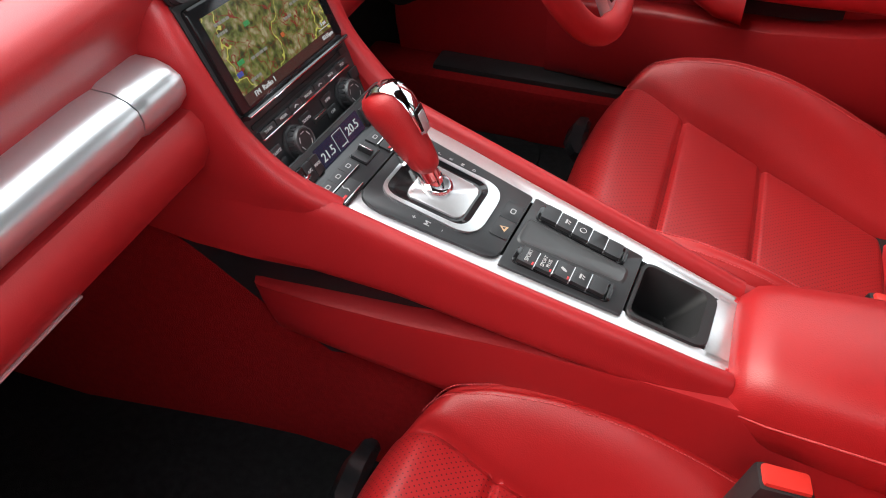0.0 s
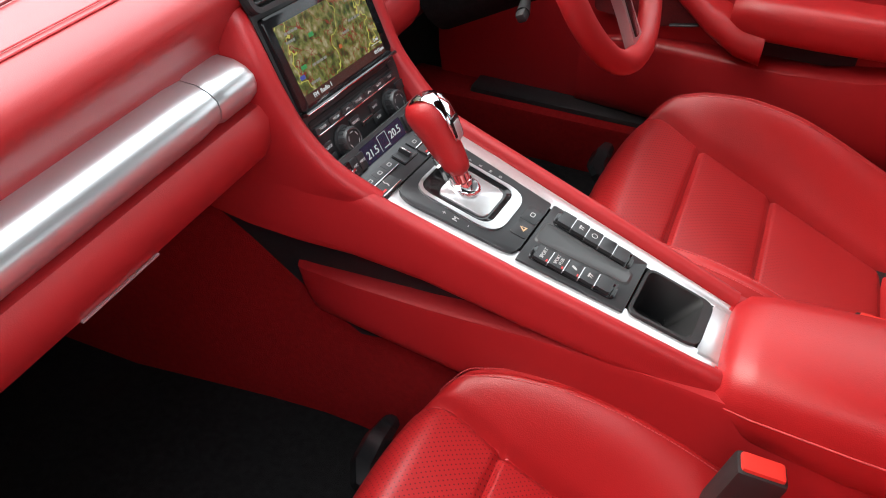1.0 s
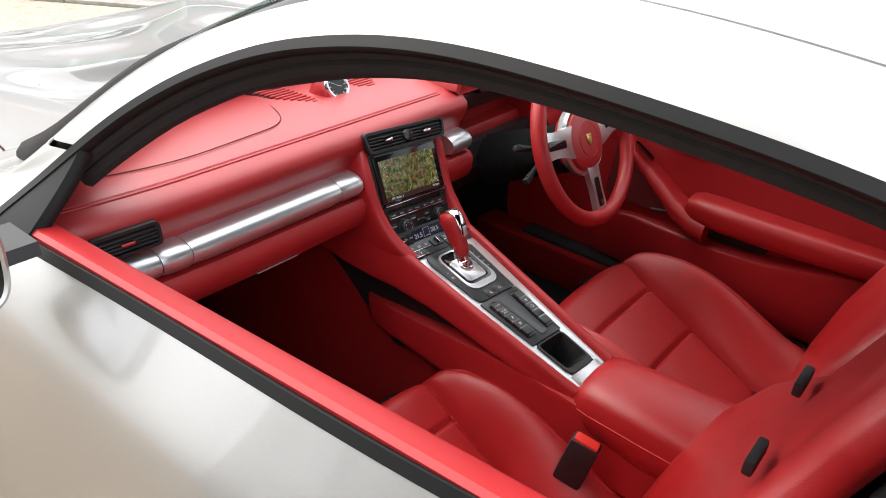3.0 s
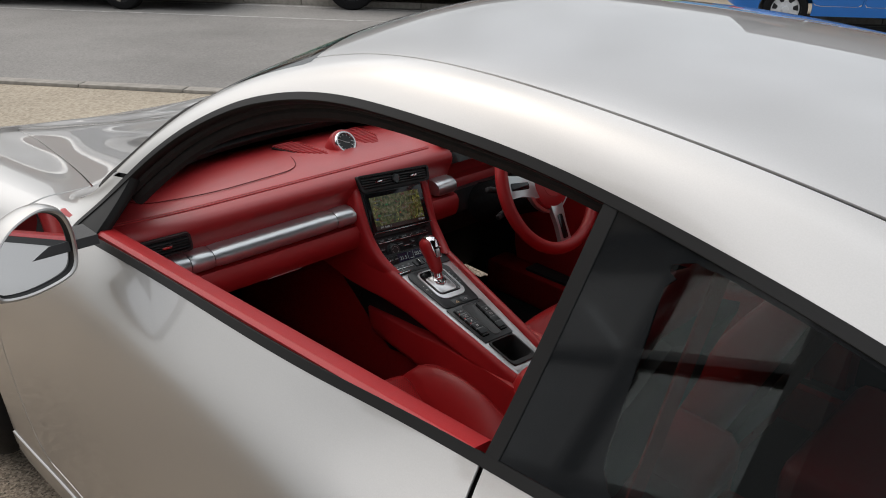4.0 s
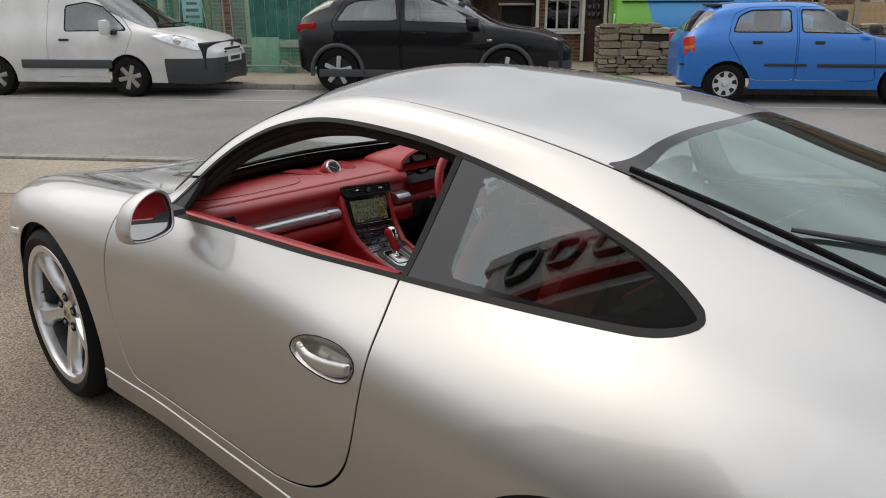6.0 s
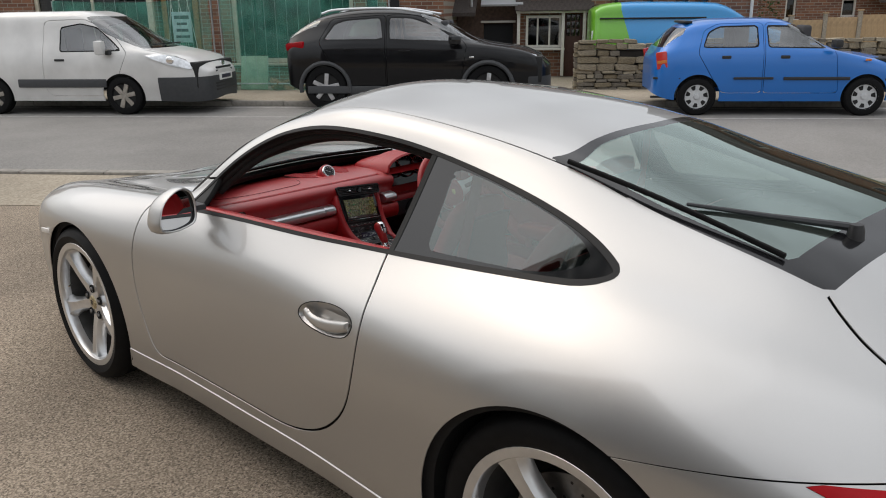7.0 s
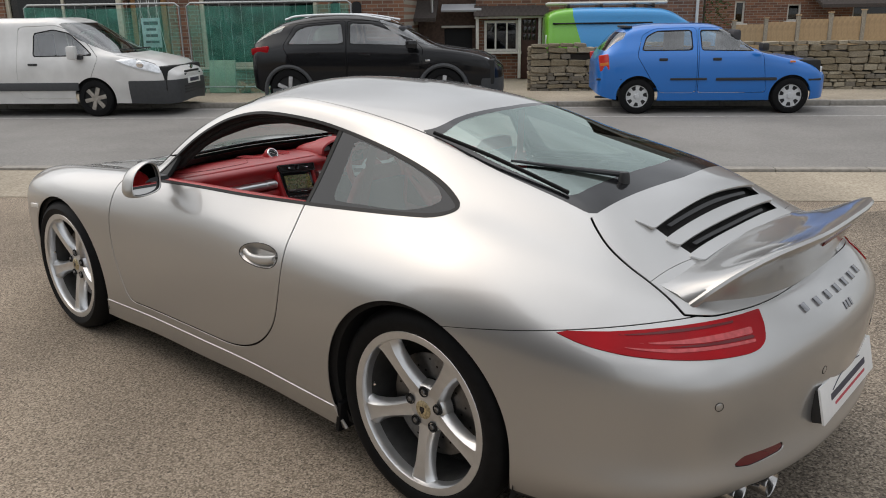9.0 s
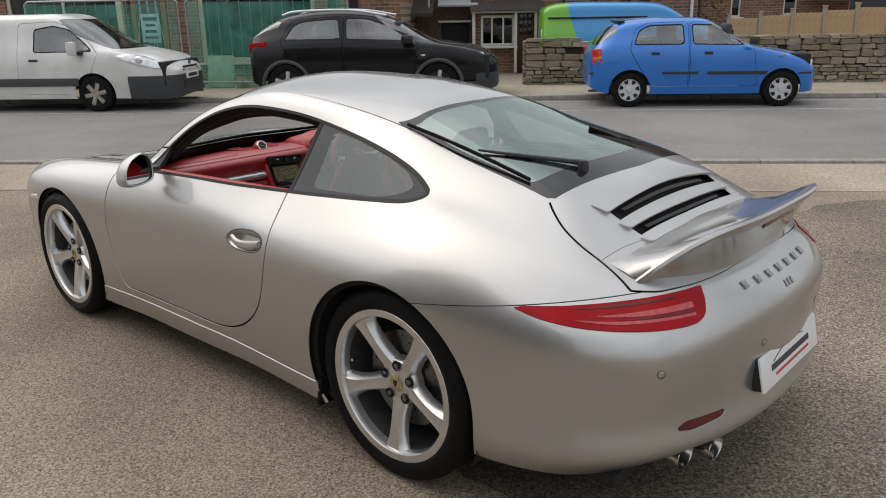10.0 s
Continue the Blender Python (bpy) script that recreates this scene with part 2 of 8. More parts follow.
def rounded(poly, r, n=5):
    """Rounds the corners of a flat outline."""
    out = []
    k = len(poly)
    for i in range(k):
        p, a, b = Vector(poly[i]), Vector(poly[i - 1]), Vector(poly[(i + 1) % k])
        rr = r[i] if isinstance(r, (list, tuple)) else r
        u, v = a - p, b - p
        du, dv = min(rr, u.length * 0.48), min(rr, v.length * 0.48)
        u, v = p + u.normalized() * du, p + v.normalized() * dv
        for s in range(n + 1):
            t = s / n
            out.append(tuple(u * (1 - t) ** 2 + p * 2 * t * (1 - t) + v * t * t))
    return out


def rect(w, h, r=0.0, n=4, at=(0, 0)):
    x, y = at
    q = [(x - w / 2, y - h / 2), (x + w / 2, y - h / 2), (x + w / 2, y + h / 2), (x - w / 2, y + h / 2)]
    return rounded(q, r, n) if r else q


def writing(text, size, m, mat, parent, name="lettering", depth=0.0004, align="CENTER"):
    cu = bpy.data.curves.new(name, "FONT")
    cu.body, cu.size, cu.align_x, cu.align_y, cu.extrude = text, size, align, "CENTER", depth
    tmp = bpy.data.objects.new(name, cu)
    scene.collection.objects.link(tmp)
    me = bpy.data.meshes.new_from_object(tmp.evaluated_get(bpy.context.evaluated_depsgraph_get()))
    bpy.data.objects.remove(tmp)
    me.materials.clear()
    me.materials.append(mat)
    me.transform(m)
    ob = new(name, me)
    ob.parent = parent
    return ob

# ---- the sports car's outer skin: rails from sill to roof, stations from nose to tail ----
RAIL_SILL = [(-.95, 0, .20), (-.91, .34, .20), (-.72, .66, .19), (-.40, .80, .17), (0, .83, .16), (.40, .83, .155), (.66, .815, .155), (.90, .81, .155), (1.2, .81, .155), (1.5, .81, .16), (1.8, .825, .165), (2.35, .85, .17), (2.72, .83, .19), (3.05, .77, .22), (3.26, .60, .25), (3.37, .32, .27), (3.40, 0, .27)]
RAIL_ROCKER = [(-.975, 0, .30), (-.935, .36, .30), (-.75, .69, .29), (-.40, .825, .27), (0, .85, .26), (.40, .845, .25), (.66, .832, .25), (.90, .828, .25), (1.2, .828, .25), (1.5, .832, .255), (1.8, .85, .26), (2.35, .88, .28), (2.72, .865, .285), (3.10, .812, .312), (3.328, .650, .330), (3.452, .355, .340), (3.487, 0, .345)]
RAIL_LOW = [(-.985, 0, .42), (-.945, .38, .42), (-.76, .71, .43), (-.40, .845, .43), (0, .872, .43), (.40, .858, .42), (.66, .843, .42), (.90, .838, .42), (1.2, .838, .42), (1.5, .842, .42), (1.8, .862, .43), (2.35, .898, .45), (2.72, .878, .44), (3.095, .805, .43), (3.325, .643, .435), (3.443, .346, .44), (3.475, 0, .44)]
RAIL_WIDE = [(-.965, 0, .53), (-.925, .38, .54), (-.74, .715, .56), (-.40, .85, .59), (0, .88, .60), (.40, .86, .60), (.66, .843, .60), (.90, .838, .60), (1.2, .838, .60), (1.5, .845, .60), (1.8, .866, .61), (2.35, .90, .63), (2.72, .878, .64), (3.10, .80, .64), (3.335, .645, .63), (3.45, .345, .63), (3.485, 0, .63)]
RAIL_SHOULDER = [(-.91, 0, .62), (-.87, .36, .635), (-.69, .70, .67), (-.38, .825, .725), (0, .855, .75), (.40, .838, .75), (.66, .818, .755), (.90, .812, .76), (1.2, .812, .765), (1.5, .816, .765), (1.8, .832, .77), (2.35, .862, .785), (2.72, .842, .775), (3.07, .755, .74), (3.29, .60, .73), (3.42, .33, .73), (3.455, 0, .73)]
RAIL_BELT = [(-.80, 0, .68), (-.77, .33, .695), (-.63, .62, .745), (-.36, .70, .80), (0, .735, .835), (.40, .75, .852), (.66, .748, .865), (.90, .742, .875), (1.2, .735, .885), (1.5, .724, .893), (1.78, .708, .902), (2.38, .715, .925), (2.76, .71, .885), (3.06, .655, .825), (3.26, .52, .795), (3.36, .30, .79), (3.385, 0, .79)]
RAIL_GLASS = [(-.72, 0, .70), (-.69, .27, .715), (-.58, .50, .755), (-.34, .56, .79), (0, .585, .82), (.42, .66, .862), (.68, .695, .898), (.905, .642, 1.012), (1.2, .563, 1.135), (1.5, .549, 1.158), (1.9, .537, 1.112), (2.42, .592, 1.0), (2.80, .598, .935), (3.08, .567, .858), (3.25, .44, .82), (3.32, .24, .812), (3.335, 0, .812)]
RAIL_GUTTER = [(-.62, 0, .72), (-.60, .22, .735), (-.52, .41, .755), (-.32, .45, .785), (0, .48, .812), (.54, .60, .874), (.715, .65, .932), (.90, .572, 1.092), (1.19, .492, 1.212), (1.55, .470, 1.243), (2.1, .435, 1.167), (2.45, .46, 1.075), (2.83, .478, .988), (3.07, .465, .89), (3.20, .37, .845), (3.26, .20, .835), (3.27, 0, .835)]
RAIL_ROOF = [(-.50, 0, .735), (-.48, .15, .74), (-.42, .25, .755), (-.28, .26, .775), (.05, .28, .81), (.44, .34, .886), (.53, .36, .914), (.80, .34, 1.088), (1.12, .32, 1.243), (1.5, .30, 1.273), (2.02, .26, 1.232), (2.42, .27, 1.135), (2.85, .28, 1.028), (3.04, .27, .928), (3.15, .22, .87), (3.20, .12, .86), (3.21, 0, .855)]
RAIL_SPINE = [(-.42, 0, .745), (-.40, 0, .748), (-.34, 0, .757), (-.20, 0, .785), (.05, 0, .81), (.40, 0, .888), (.47, 0, .912), (.76, 0, 1.098), (1.09, 0, 1.266), (1.45, 0, 1.297), (1.98, 0, 1.255), (2.40, 0, 1.16), (2.87, 0, 1.042), (3.03, 0, .942), (3.12, 0, .883), (3.16, 0, .868), (3.165, 0, .863)]
RAILS = [RAIL_SILL, RAIL_ROCKER, RAIL_LOW, RAIL_WIDE, RAIL_SHOULDER, RAIL_BELT, RAIL_GLASS, RAIL_GUTTER, RAIL_ROOF, RAIL_SPINE]


def spline_basis(knots, where):
    """Weights of a natural cubic spline through the knots."""
    k = len(knots)
    h = np.diff(knots)
    a = np.eye(k)
    r = np.zeros((k, k))
    for i in range(1, k - 1):
        a[i, i - 1:i + 2] = h[i - 1], 2 * (h[i - 1] + h[i]), h[i]
        r[i, i - 1] += 6 / h[i - 1]
        r[i, i] -= 6 / h[i - 1] + 6 / h[i]
        r[i, i + 1] += 6 / h[i]
    curve = np.linalg.solve(a, r)
    out = np.zeros((len(where), k))
    for n, t in enumerate(where):
        i = min(max(int(np.searchsorted(knots, t)) - 1, 0), k - 2)
        u, v, d = knots[i + 1] - t, t - knots[i], h[i]
        out[n, i] += u / d
        out[n, i + 1] += v / d
        out[n] += curve[i] * (u ** 3 / d - d * u) / 6 + curve[i + 1] * (v ** 3 / d - d * v) / 6
    return out


def body_skin(rails, per_station=20, per_rail=10):
    c = np.array(rails).transpose(1, 0, 2)            # station, rail, xyz
    c = c * np.array([1, -1, 1])
    flip = np.array([1, -1, 1])
    full = np.concatenate([c, c[:, -2::-1] * flip], 1)     # both sides of the car
    ext = np.concatenate([full[3:0:-1] * flip, full, full[-2:-5:-1] * flip], 0)
    ks = np.concatenate([[0], np.cumsum(np.sqrt(np.linalg.norm(np.diff(ext, axis=0), axis=2).mean(1)))])
    kv = np.concatenate([[0], np.cumsum(np.sqrt(np.linalg.norm(np.diff(full, axis=1), axis=2).mean(0)))])
    ns, nv = len(c), full.shape[1]
    si = np.linspace(0, ns - 1, (ns - 1) * per_station + 1)
    vi = np.linspace(0, nv - 1, (nv - 1) * per_rail + 1)
    ts = np.interp(si + 3, np.arange(len(ks)), ks)
    tv = np.interp(vi, np.arange(nv), kv)
    bs, bv = spline_basis(ks, ts), spline_basis(kv, tv)
    p = np.einsum("as,svk,bv->abk", bs, ext, bv)
    du = np.gradient(p, axis=0)
    dv = np.gradient(p, axis=1)
    n = np.cross(du, dv)
    n /= np.linalg.norm(n, axis=2, keepdims=True) + 1e-12
    if n[len(si) // 2, len(vi) // 2, 2] < 0:
        n = -n
    a, b = len(si), len(vi)
    q = np.array(grid_faces(a, b))
    t = np.concatenate([q[:, [0, 1, 2]], q[:, [0, 2, 3]]])
    sv = np.stack(np.meshgrid(si, vi, indexing="ij"), 2).reshape(-1, 2)
    p, n = p.reshape(-1, 3), n.reshape(-1, 3)
    fn = np.cross(p[t[:, 1]] - p[t[:, 0]], p[t[:, 2]] - p[t[:, 0]])
    if (fn * n[t[:, 0]]).sum() < 0:
        t = t[:, ::-1]
    return dict(p=p, n=n, sv=sv, t=t)


def cut(s, f):
    """The part of a skin where the field f (one value a vertex) is above zero, with a clean edge."""
    t, pos = s["t"], f > 0
    cnt = pos[t].sum(1)
    full = t[cnt == 3]
    made, new_a, new_b = [full], [], []
    base = len(f)
    key = {}

    def mid(a, b):
        k = (a, b) if a < b else (b, a)
        if k not in key:
            key[k] = base + len(new_a)
            new_a.append(k[0])
            new_b.append(k[1])
        return key[k]
    extra = []
    for a, b, c in t[(cnt == 1) | (cnt == 2)]:
        a, b, c = int(a), int(b), int(c)
        one = (pos[a] + 0 + pos[b] + pos[c]) == 1
        while pos[a] != one or (pos[b] == one and pos[c] == one) or pos[b] == one or pos[c] == one:
            a, b, c = b, c, a
        ab, ac = mid(a, b), mid(a, c)
        if one:
            extra.append((a, ab, ac))
        else:
            extra += [(b, c, ac), (b, ac, ab)]
    out = {}
    t2 = np.concatenate([full, np.array(extra, int).reshape(-1, 3)])
    if new_a:
        ia, ib = np.array(new_a), np.array(new_b)
        w = (f[ia] / (f[ia] - f[ib]))[:, None]
        for k in ("p", "n", "sv"):
            out[k] = np.concatenate([s[k], s[k][ia] * (1 - w) + s[k][ib] * w])
    else:
        out = {k: s[k] for k in ("p", "n", "sv")}
    used, inv = np.unique(t2, return_inverse=True)
    res = {k: out[k][used] for k in out}
    res["t"] = inv.reshape(-1, 3)
    return res


def poly_dist(x, y, poly):
    """Signed distance to a closed outline: positive inside."""
    p = np.array(poly)
    q = np.roll(p, -1, 0)
    best = np.full(len(x), 1e9)
    inside = np.zeros(len(x), bool)
    for (ax, ay), (bx, by) in zip(p, q):
        ex, ey = bx - ax, by - ay
        u = np.clip(((x - ax) * ex + (y - ay) * ey) / (ex * ex + ey * ey + 1e-15), 0, 1)
        best = np.minimum(best, np.hypot(x - ax - u * ex, y - ay - u * ey))
        cross = ((ay > y) != (by > y)) & (x < (bx - ax) * (y - ay) / (by - ay + 1e-15) + ax)
        inside ^= cross
    return np.where(inside, best, -best)


def half(s, top=18):
    return np.minimum(s["sv"][:, 1], top - s["sv"][:, 1])


def xz(s, poly):
    return poly_dist(s["p"][:, 0], s["p"][:, 2], poly)


def side(s, sign):
    return s["p"][:, 1] * sign


def panel(name, s, mat, parent, label="", flange=0.004, lift=0.0):
    """Links a piece of skin as a panel with a folded edge."""
    p, n, t = s["p"] + s["n"] * lift, s["n"], s["t"]
    e = np.sort(np.concatenate([t[:, [0, 1]], t[:, [1, 2]], t[:, [2, 0]]]), 1)
    d = np.concatenate([t[:, [0, 1]], t[:, [1, 2]], t[:, [2, 0]]])
    u, idx, cnt = np.unique(e, axis=0, return_index=True, return_counts=True)
    rim = d[idx[cnt == 1]]
    verts, normals, faces = [p], [n], [t]
    if len(rim) and flange:
        a, b = rim[:, 0], rim[:, 1]
        k, m = len(p), len(rim)
        out = np.cross(p[b] - p[a], n[a])
        out /= np.linalg.norm(out, axis=1, keepdims=True) + 1e-12
        pa, pb = p[a] - n[a] * flange, p[b] - n[b] * flange
        verts += [p[a], p[b], pb, pa]
        normals += [out * 0.7 + n[a] * 0.7, out * 0.7 + n[b] * 0.7, out, out]
        i = np.arange(m) + k
        faces = [t] + [np.stack([i + m, i, i + 3 * m], 1), np.stack([i + m, i + 3 * m, i + 2 * m], 1)]
    v, nn, f = np.concatenate(verts), np.concatenate(normals), np.concatenate(faces)
    nn = nn / (np.linalg.norm(nn, axis=1, keepdims=True) + 1e-12)
    return link(name, v, f, mat, parent, label, normals=nn)


SKIN = body_skin(RAILS)
FINE_SKIN = body_skin(RAILS, 56, 34)          # finer, for small fittings
GAP = 0.0038
SPORTS_CAR = thing("sports_car", "silver rear-engined sports coupe with open passenger window and red interior", "car")

DOOR = rounded([(.505, .83), (.49, .60), (.52, .44), (.575, .285), (1.44, .288), (1.62, .352), (1.75, .47), (1.802, .62), (1.82, .78), (1.778, .89), (1.775, 1.0), (1.0, 1.0), (.60, .95)], [.03, .15, .12, .06, .12, .10, .12, .12, .10, .03, .02, .02, .02], 8)
DLO = rounded([(.735, .866), (.785, .932), (.925, 1.067), (1.06, 1.142), (1.19, 1.178), (1.32, 1.195), (1.47, 1.196), (1.645, 1.184), (1.80, 1.160), (2.10, 1.100), (2.33, 1.038), (2.472, .975), (2.40, .946), (2.08, .922), (1.77, .900), (1.4, .888), (1.1, .882)], [.03, .12, .12, .12, .12, .12, .12, .12, .12, .2, .2, .05, .06, .15, .15, .15, .15], 6)
HANDLE = rounded([(1.518, .706), (1.548, .738), (1.63, .760), (1.72, .764), (1.775, .750), (1.784, .722), (1.755, .690), (1.68, .675), (1.60, .674), (1.54, .684)], .05, 6)
GRIP = rounded([(1.560, .728), (1.590, .712), (1.655, .716), (1.720, .729), (1.764, .739), (1.762, .712), (1.722, .694), (1.66, .682), (1.60, .682), (1.555, .698), (1.545, .718)], [.012, .03, .03, .03, .004, .008, .03, .03, .03, .02, .012], 5)
QUARTER_CLEAR = rounded([(1.868, 1.130), (1.900, .934), (2.28, .950), (2.383, .985), (2.30, 1.032), (2.10, 1.086)], [.02, .03, .1, .03, .1, .1], 6)
ROCKER_Z = 0.245


def arch(s, cx, cz, r):
    return np.hypot(s["p"][:, 0] - cx, s["p"][:, 2] - cz) - r


def lid_line(s):
    """Positive inside the engine lid's outline, seen from above."""
    x, y = s["p"][:, 0], np.abs(s["p"][:, 1])
    return poly_dist(x, y, rounded([(2.70, -.1), (2.72, .455), (2.83, .473), (2.87, .508), (2.94, .548), (3.02, .566), (3.085, .570), (3.24, .60), (3.6, .62), (3.6, -.1)], .05))


def lid_low(s):
    """The lid's lower edge, in rails, along the stations of the tail."""
    return np.interp(s["sv"][:, 0], [13.0, 13.98, 14.2, 14.54, 15.2, 16.0], [4.80, 4.86, 5.00, 5.18, 5.55, 5.75])


def build_skin():
    s = SKIN
    s0 = cut(FINE_SKIN, poly_dist(FINE_SKIN["p"][:, 0], FINE_SKIN["p"][:, 2], rect(.34, .16, 0, 4, (1.65, .716))))
    tail = cut(FINE_SKIN, np.minimum(FINE_SKIN["p"][:, 0] - 2.85, .80 - FINE_SKIN["p"][:, 2]))
    tail = cut(tail, (tail["sv"][:, 0] < 16) * 1.0 - .5)
    s = cut(s, np.where(np.abs(s["p"][:, 1]) > .5, arch(s, 0, .335, .374), 1))
    s = cut(s, np.where(np.abs(s["p"][:, 1]) > .5, arch(s, 2.45, .345, .386), 1))
    h = half(s)
    # windscreen and rear window
    ws = np.minimum(np.minimum(s["sv"][:, 0] - 6.0, 8.0 - s["sv"][:, 0]), (h - 7.05) * 0.9)
    screen, s = cut(s, ws), cut(s, -ws)
    sh = half(screen)
    clear = np.minimum(np.minimum(screen["sv"][:, 0] - 6.16, 7.93 - screen["sv"][:, 0]), (sh - 7.24) * .9)
    panel("windscreen", cut(screen, clear), SCREEN_GLASS, SPORTS_CAR, "clear laminated windscreen", 0.004)
    panel("windscreen_border", cut(screen, -clear), FRIT, SPORTS_CAR, "black printed windscreen border", 0.004)
    h = half(s)
    rw = poly_dist(s["sv"][:, 0], h, rounded([(10.0, 7.03), (11, 7.03), (12.05, 7.0), (12.12, 9.5), (10.46, 9.5), (10.42, 8.30), (10.13, 7.52)], [.02, .1, .1, .1, .1, .5, .3]))
    rw = np.where(h > 6.5, rw, -1)
    glass, s = cut(s, rw), cut(s, -rw)
    inner = poly_dist(glass["sv"][:, 0], half(glass), rounded([(10.16, 7.15), (11, 7.17), (11.78, 7.17), (11.84, 9.5), (10.54, 9.5), (10.50, 8.30), (10.24, 7.60)], [.06, .1, .1, .1, .1, .5, .3]))
    panel("rear_window", cut(glass, inner), GLASS, SPORTS_CAR, "green-tinted curved rear window", 0.004)
    panel("rear_window_border", cut(glass, -inner), GLOSS_BLACK, SPORTS_CAR, "glossy black printed glass border", 0.004)
    # side windows
    for sign, where in ((-1, "left"), (1, "right")):
        d = np.where(side(s, sign) > 0, xz(s, DLO), -1)
        trim = cut(s, d)
        s = cut(s, -d)
        g = xz(trim, DLO) - .0105
        glazed = cut(trim, g)
        trim = cut(trim, -g)
        g = glazed["p"][:, 0] - .838 - .15 * (glazed["p"][:, 2] - .896)
        triangle, glazed = cut(glazed, -g), cut(glazed, g)
        door_glass = cut(glazed, 1.775 - glazed["p"][:, 0])
        quarter = cut(glazed, glazed["p"][:, 0] - 1.793)
        post = cut(cut(glazed, glazed["p"][:, 0] - 1.775), 1.793 - cut(glazed, glazed["p"][:, 0] - 1.775)["p"][:, 0])
        panel("mirror_triangle", triangle, TRIM_BLACK, SPORTS_CAR, "black mirror corner panel", 0.02, -0.001)
        panel("window_post", post, TRIM_BLACK, SPORTS_CAR, "black post between the side windows", 0.02, -0.001)
        panel("window_surround", trim, TRIM_BLACK, SPORTS_CAR, "black window seals and trim", 0.016, 0.001)
        x, y, z = quarter["p"].T
        c = np.linalg.lstsq(np.c_[np.ones(len(x)), x, z], y * sign, rcond=None)[0]
        flat = np.array([-c[1], 1, -c[2] * .68]) * np.array([1, sign, 1])
        flat = flat / np.linalg.norm(flat)
        quarter["n"] = quarter["n"] * .15 + flat * .85       # nearly flat pane
        clear = xz(quarter, QUARTER_CLEAR)
        panel("quarter_window", cut(quarter, clear), TINT, SPORTS_CAR, "dark tinted rear quarter window", 0.004, -0.003)
        panel("quarter_window_border", cut(quarter, -clear), FRIT, SPORTS_CAR, "glossy dark printed border of the quarter window", 0.004, -0.003)
        if sign > 0:
            panel("door_window", door_glass, DOOR_TINT, SPORTS_CAR, "closed driver's window glass", 0.004, -0.004)
    # roof seam, doors, sills
    for sign in (-1, 1):
        f = np.where(side(s, sign) > 0, xz(s, DOOR), -1)
        f = np.minimum(f, s["p"][:, 2] - ROCKER_Z - .02)
        d = cut(s, f - GAP)
        s = cut(s, -f - GAP)
        oval = np.where(d["p"][:, 2] > .5, xz(d, HANDLE), -1)
        dish = cut(d, oval - .0012)
        d = cut(d, -oval)
        door = panel("door_skin", d, PAINT, SPORTS_CAR, "silver painted door")
        k = np.clip(xz(dish, HANDLE) / .022, 0, 1)
        dish["p"] = dish["p"] - dish["n"] * (.020 * k * k * (3 - 2 * k) + .0005)[:, None]
        link("handle_dish", dish["p"], dish["t"], PAINT, door, "silver handle recess")
        grip = cut(s0, np.where(side(s0, sign) > 0, xz(s0, GRIP), -1))
        rim = np.clip(xz(grip, GRIP) / .010, 0, 1)
        grip["p"] = grip["p"] + grip["n"] * (.0075 * np.sqrt(1 - (1 - rim) ** 2) - .003)[:, None]
        du = np.cross(grip["p"][grip["t"][:, 1]] - grip["p"][grip["t"][:, 0]], grip["p"][grip["t"][:, 2]] - grip["p"][grip["t"][:, 0]])
        nn = np.zeros_like(grip["p"])
        for j in range(3):
            np.add.at(nn, grip["t"][:, j], du)
        grip["n"] = nn / (np.linalg.norm(nn, axis=1, keepdims=True) + 1e-12)
        panel("door_handle", grip, PAINT, door, "silver grip handle", .016)
        DOORS.append(door)
        k = np.where((side(s, sign) > 0) & (s["p"][:, 0] > .3) & (s["p"][:, 0] < 2.15), ROCKER_Z + .012 * np.clip(s["p"][:, 0] - 1.2, 0, 1) - s["p"][:, 2], -1)
        sill = cut(s, k - .0012)
        s = cut(s, -k - .0012)
        panel("sill", sill, PAINT, SPORTS_CAR, "silver rocker sill", 0.012, 0.004)
    # bonnet
    h = half(s)
    f = np.minimum(poly_dist(s["sv"][:, 0], h, rounded([(2.2, 6.75), (4, 6.6), (5.35, 6.9), (5.45, 7.6), (5.4, 9.6), (2.1, 9.6)], .25)) * .2, 1)
    f = np.where(h > 6.2, f, -1)
    b = cut(s, f - GAP)
    s = cut(s, -f - GAP)
    panel("bonnet", b, PAINT, SPORTS_CAR, "silver bonnet lid")
    h = half(s)
    f = np.minimum(np.minimum(s["sv"][:, 0] - 5.4, 6.02 - s["sv"][:, 0]), h - 7.0) * .1
    c, s = cut(s, f), cut(s, -f)
    panel("scuttle", c, TRIM_BLACK, SPORTS_CAR, "black wiper scuttle panel", 0.02, -0.006)
    # roof skin between the two gutters
    h = half(s)
    f = np.minimum(np.minimum(h - 7.22 + .2 * np.clip((s["sv"][:, 0] - 8) / 2, 0, 1), s["sv"][:, 0] - 7.9), 10.7 - s["sv"][:, 0]) * .1
    r = cut(s, f - .0016)
    s = cut(s, -f - .0016)
    panel("roof", r, PAINT, SPORTS_CAR, "silver roof panel with seams")
    # engine lid
    f = np.where((s["p"][:, 2] > .55) & (s["p"][:, 0] > 2.6) & (s["sv"][:, 0] > 12.0), lid_line(s), -1)
    f = np.minimum(f, (half(s) - lid_low(s)) * .1)
    lid = cut(s, f - GAP)
    s = cut(s, -f - GAP)
    h = np.minimum(3.168 - lid["p"][:, 0] - .145 * np.abs(lid["p"][:, 1]), 1)
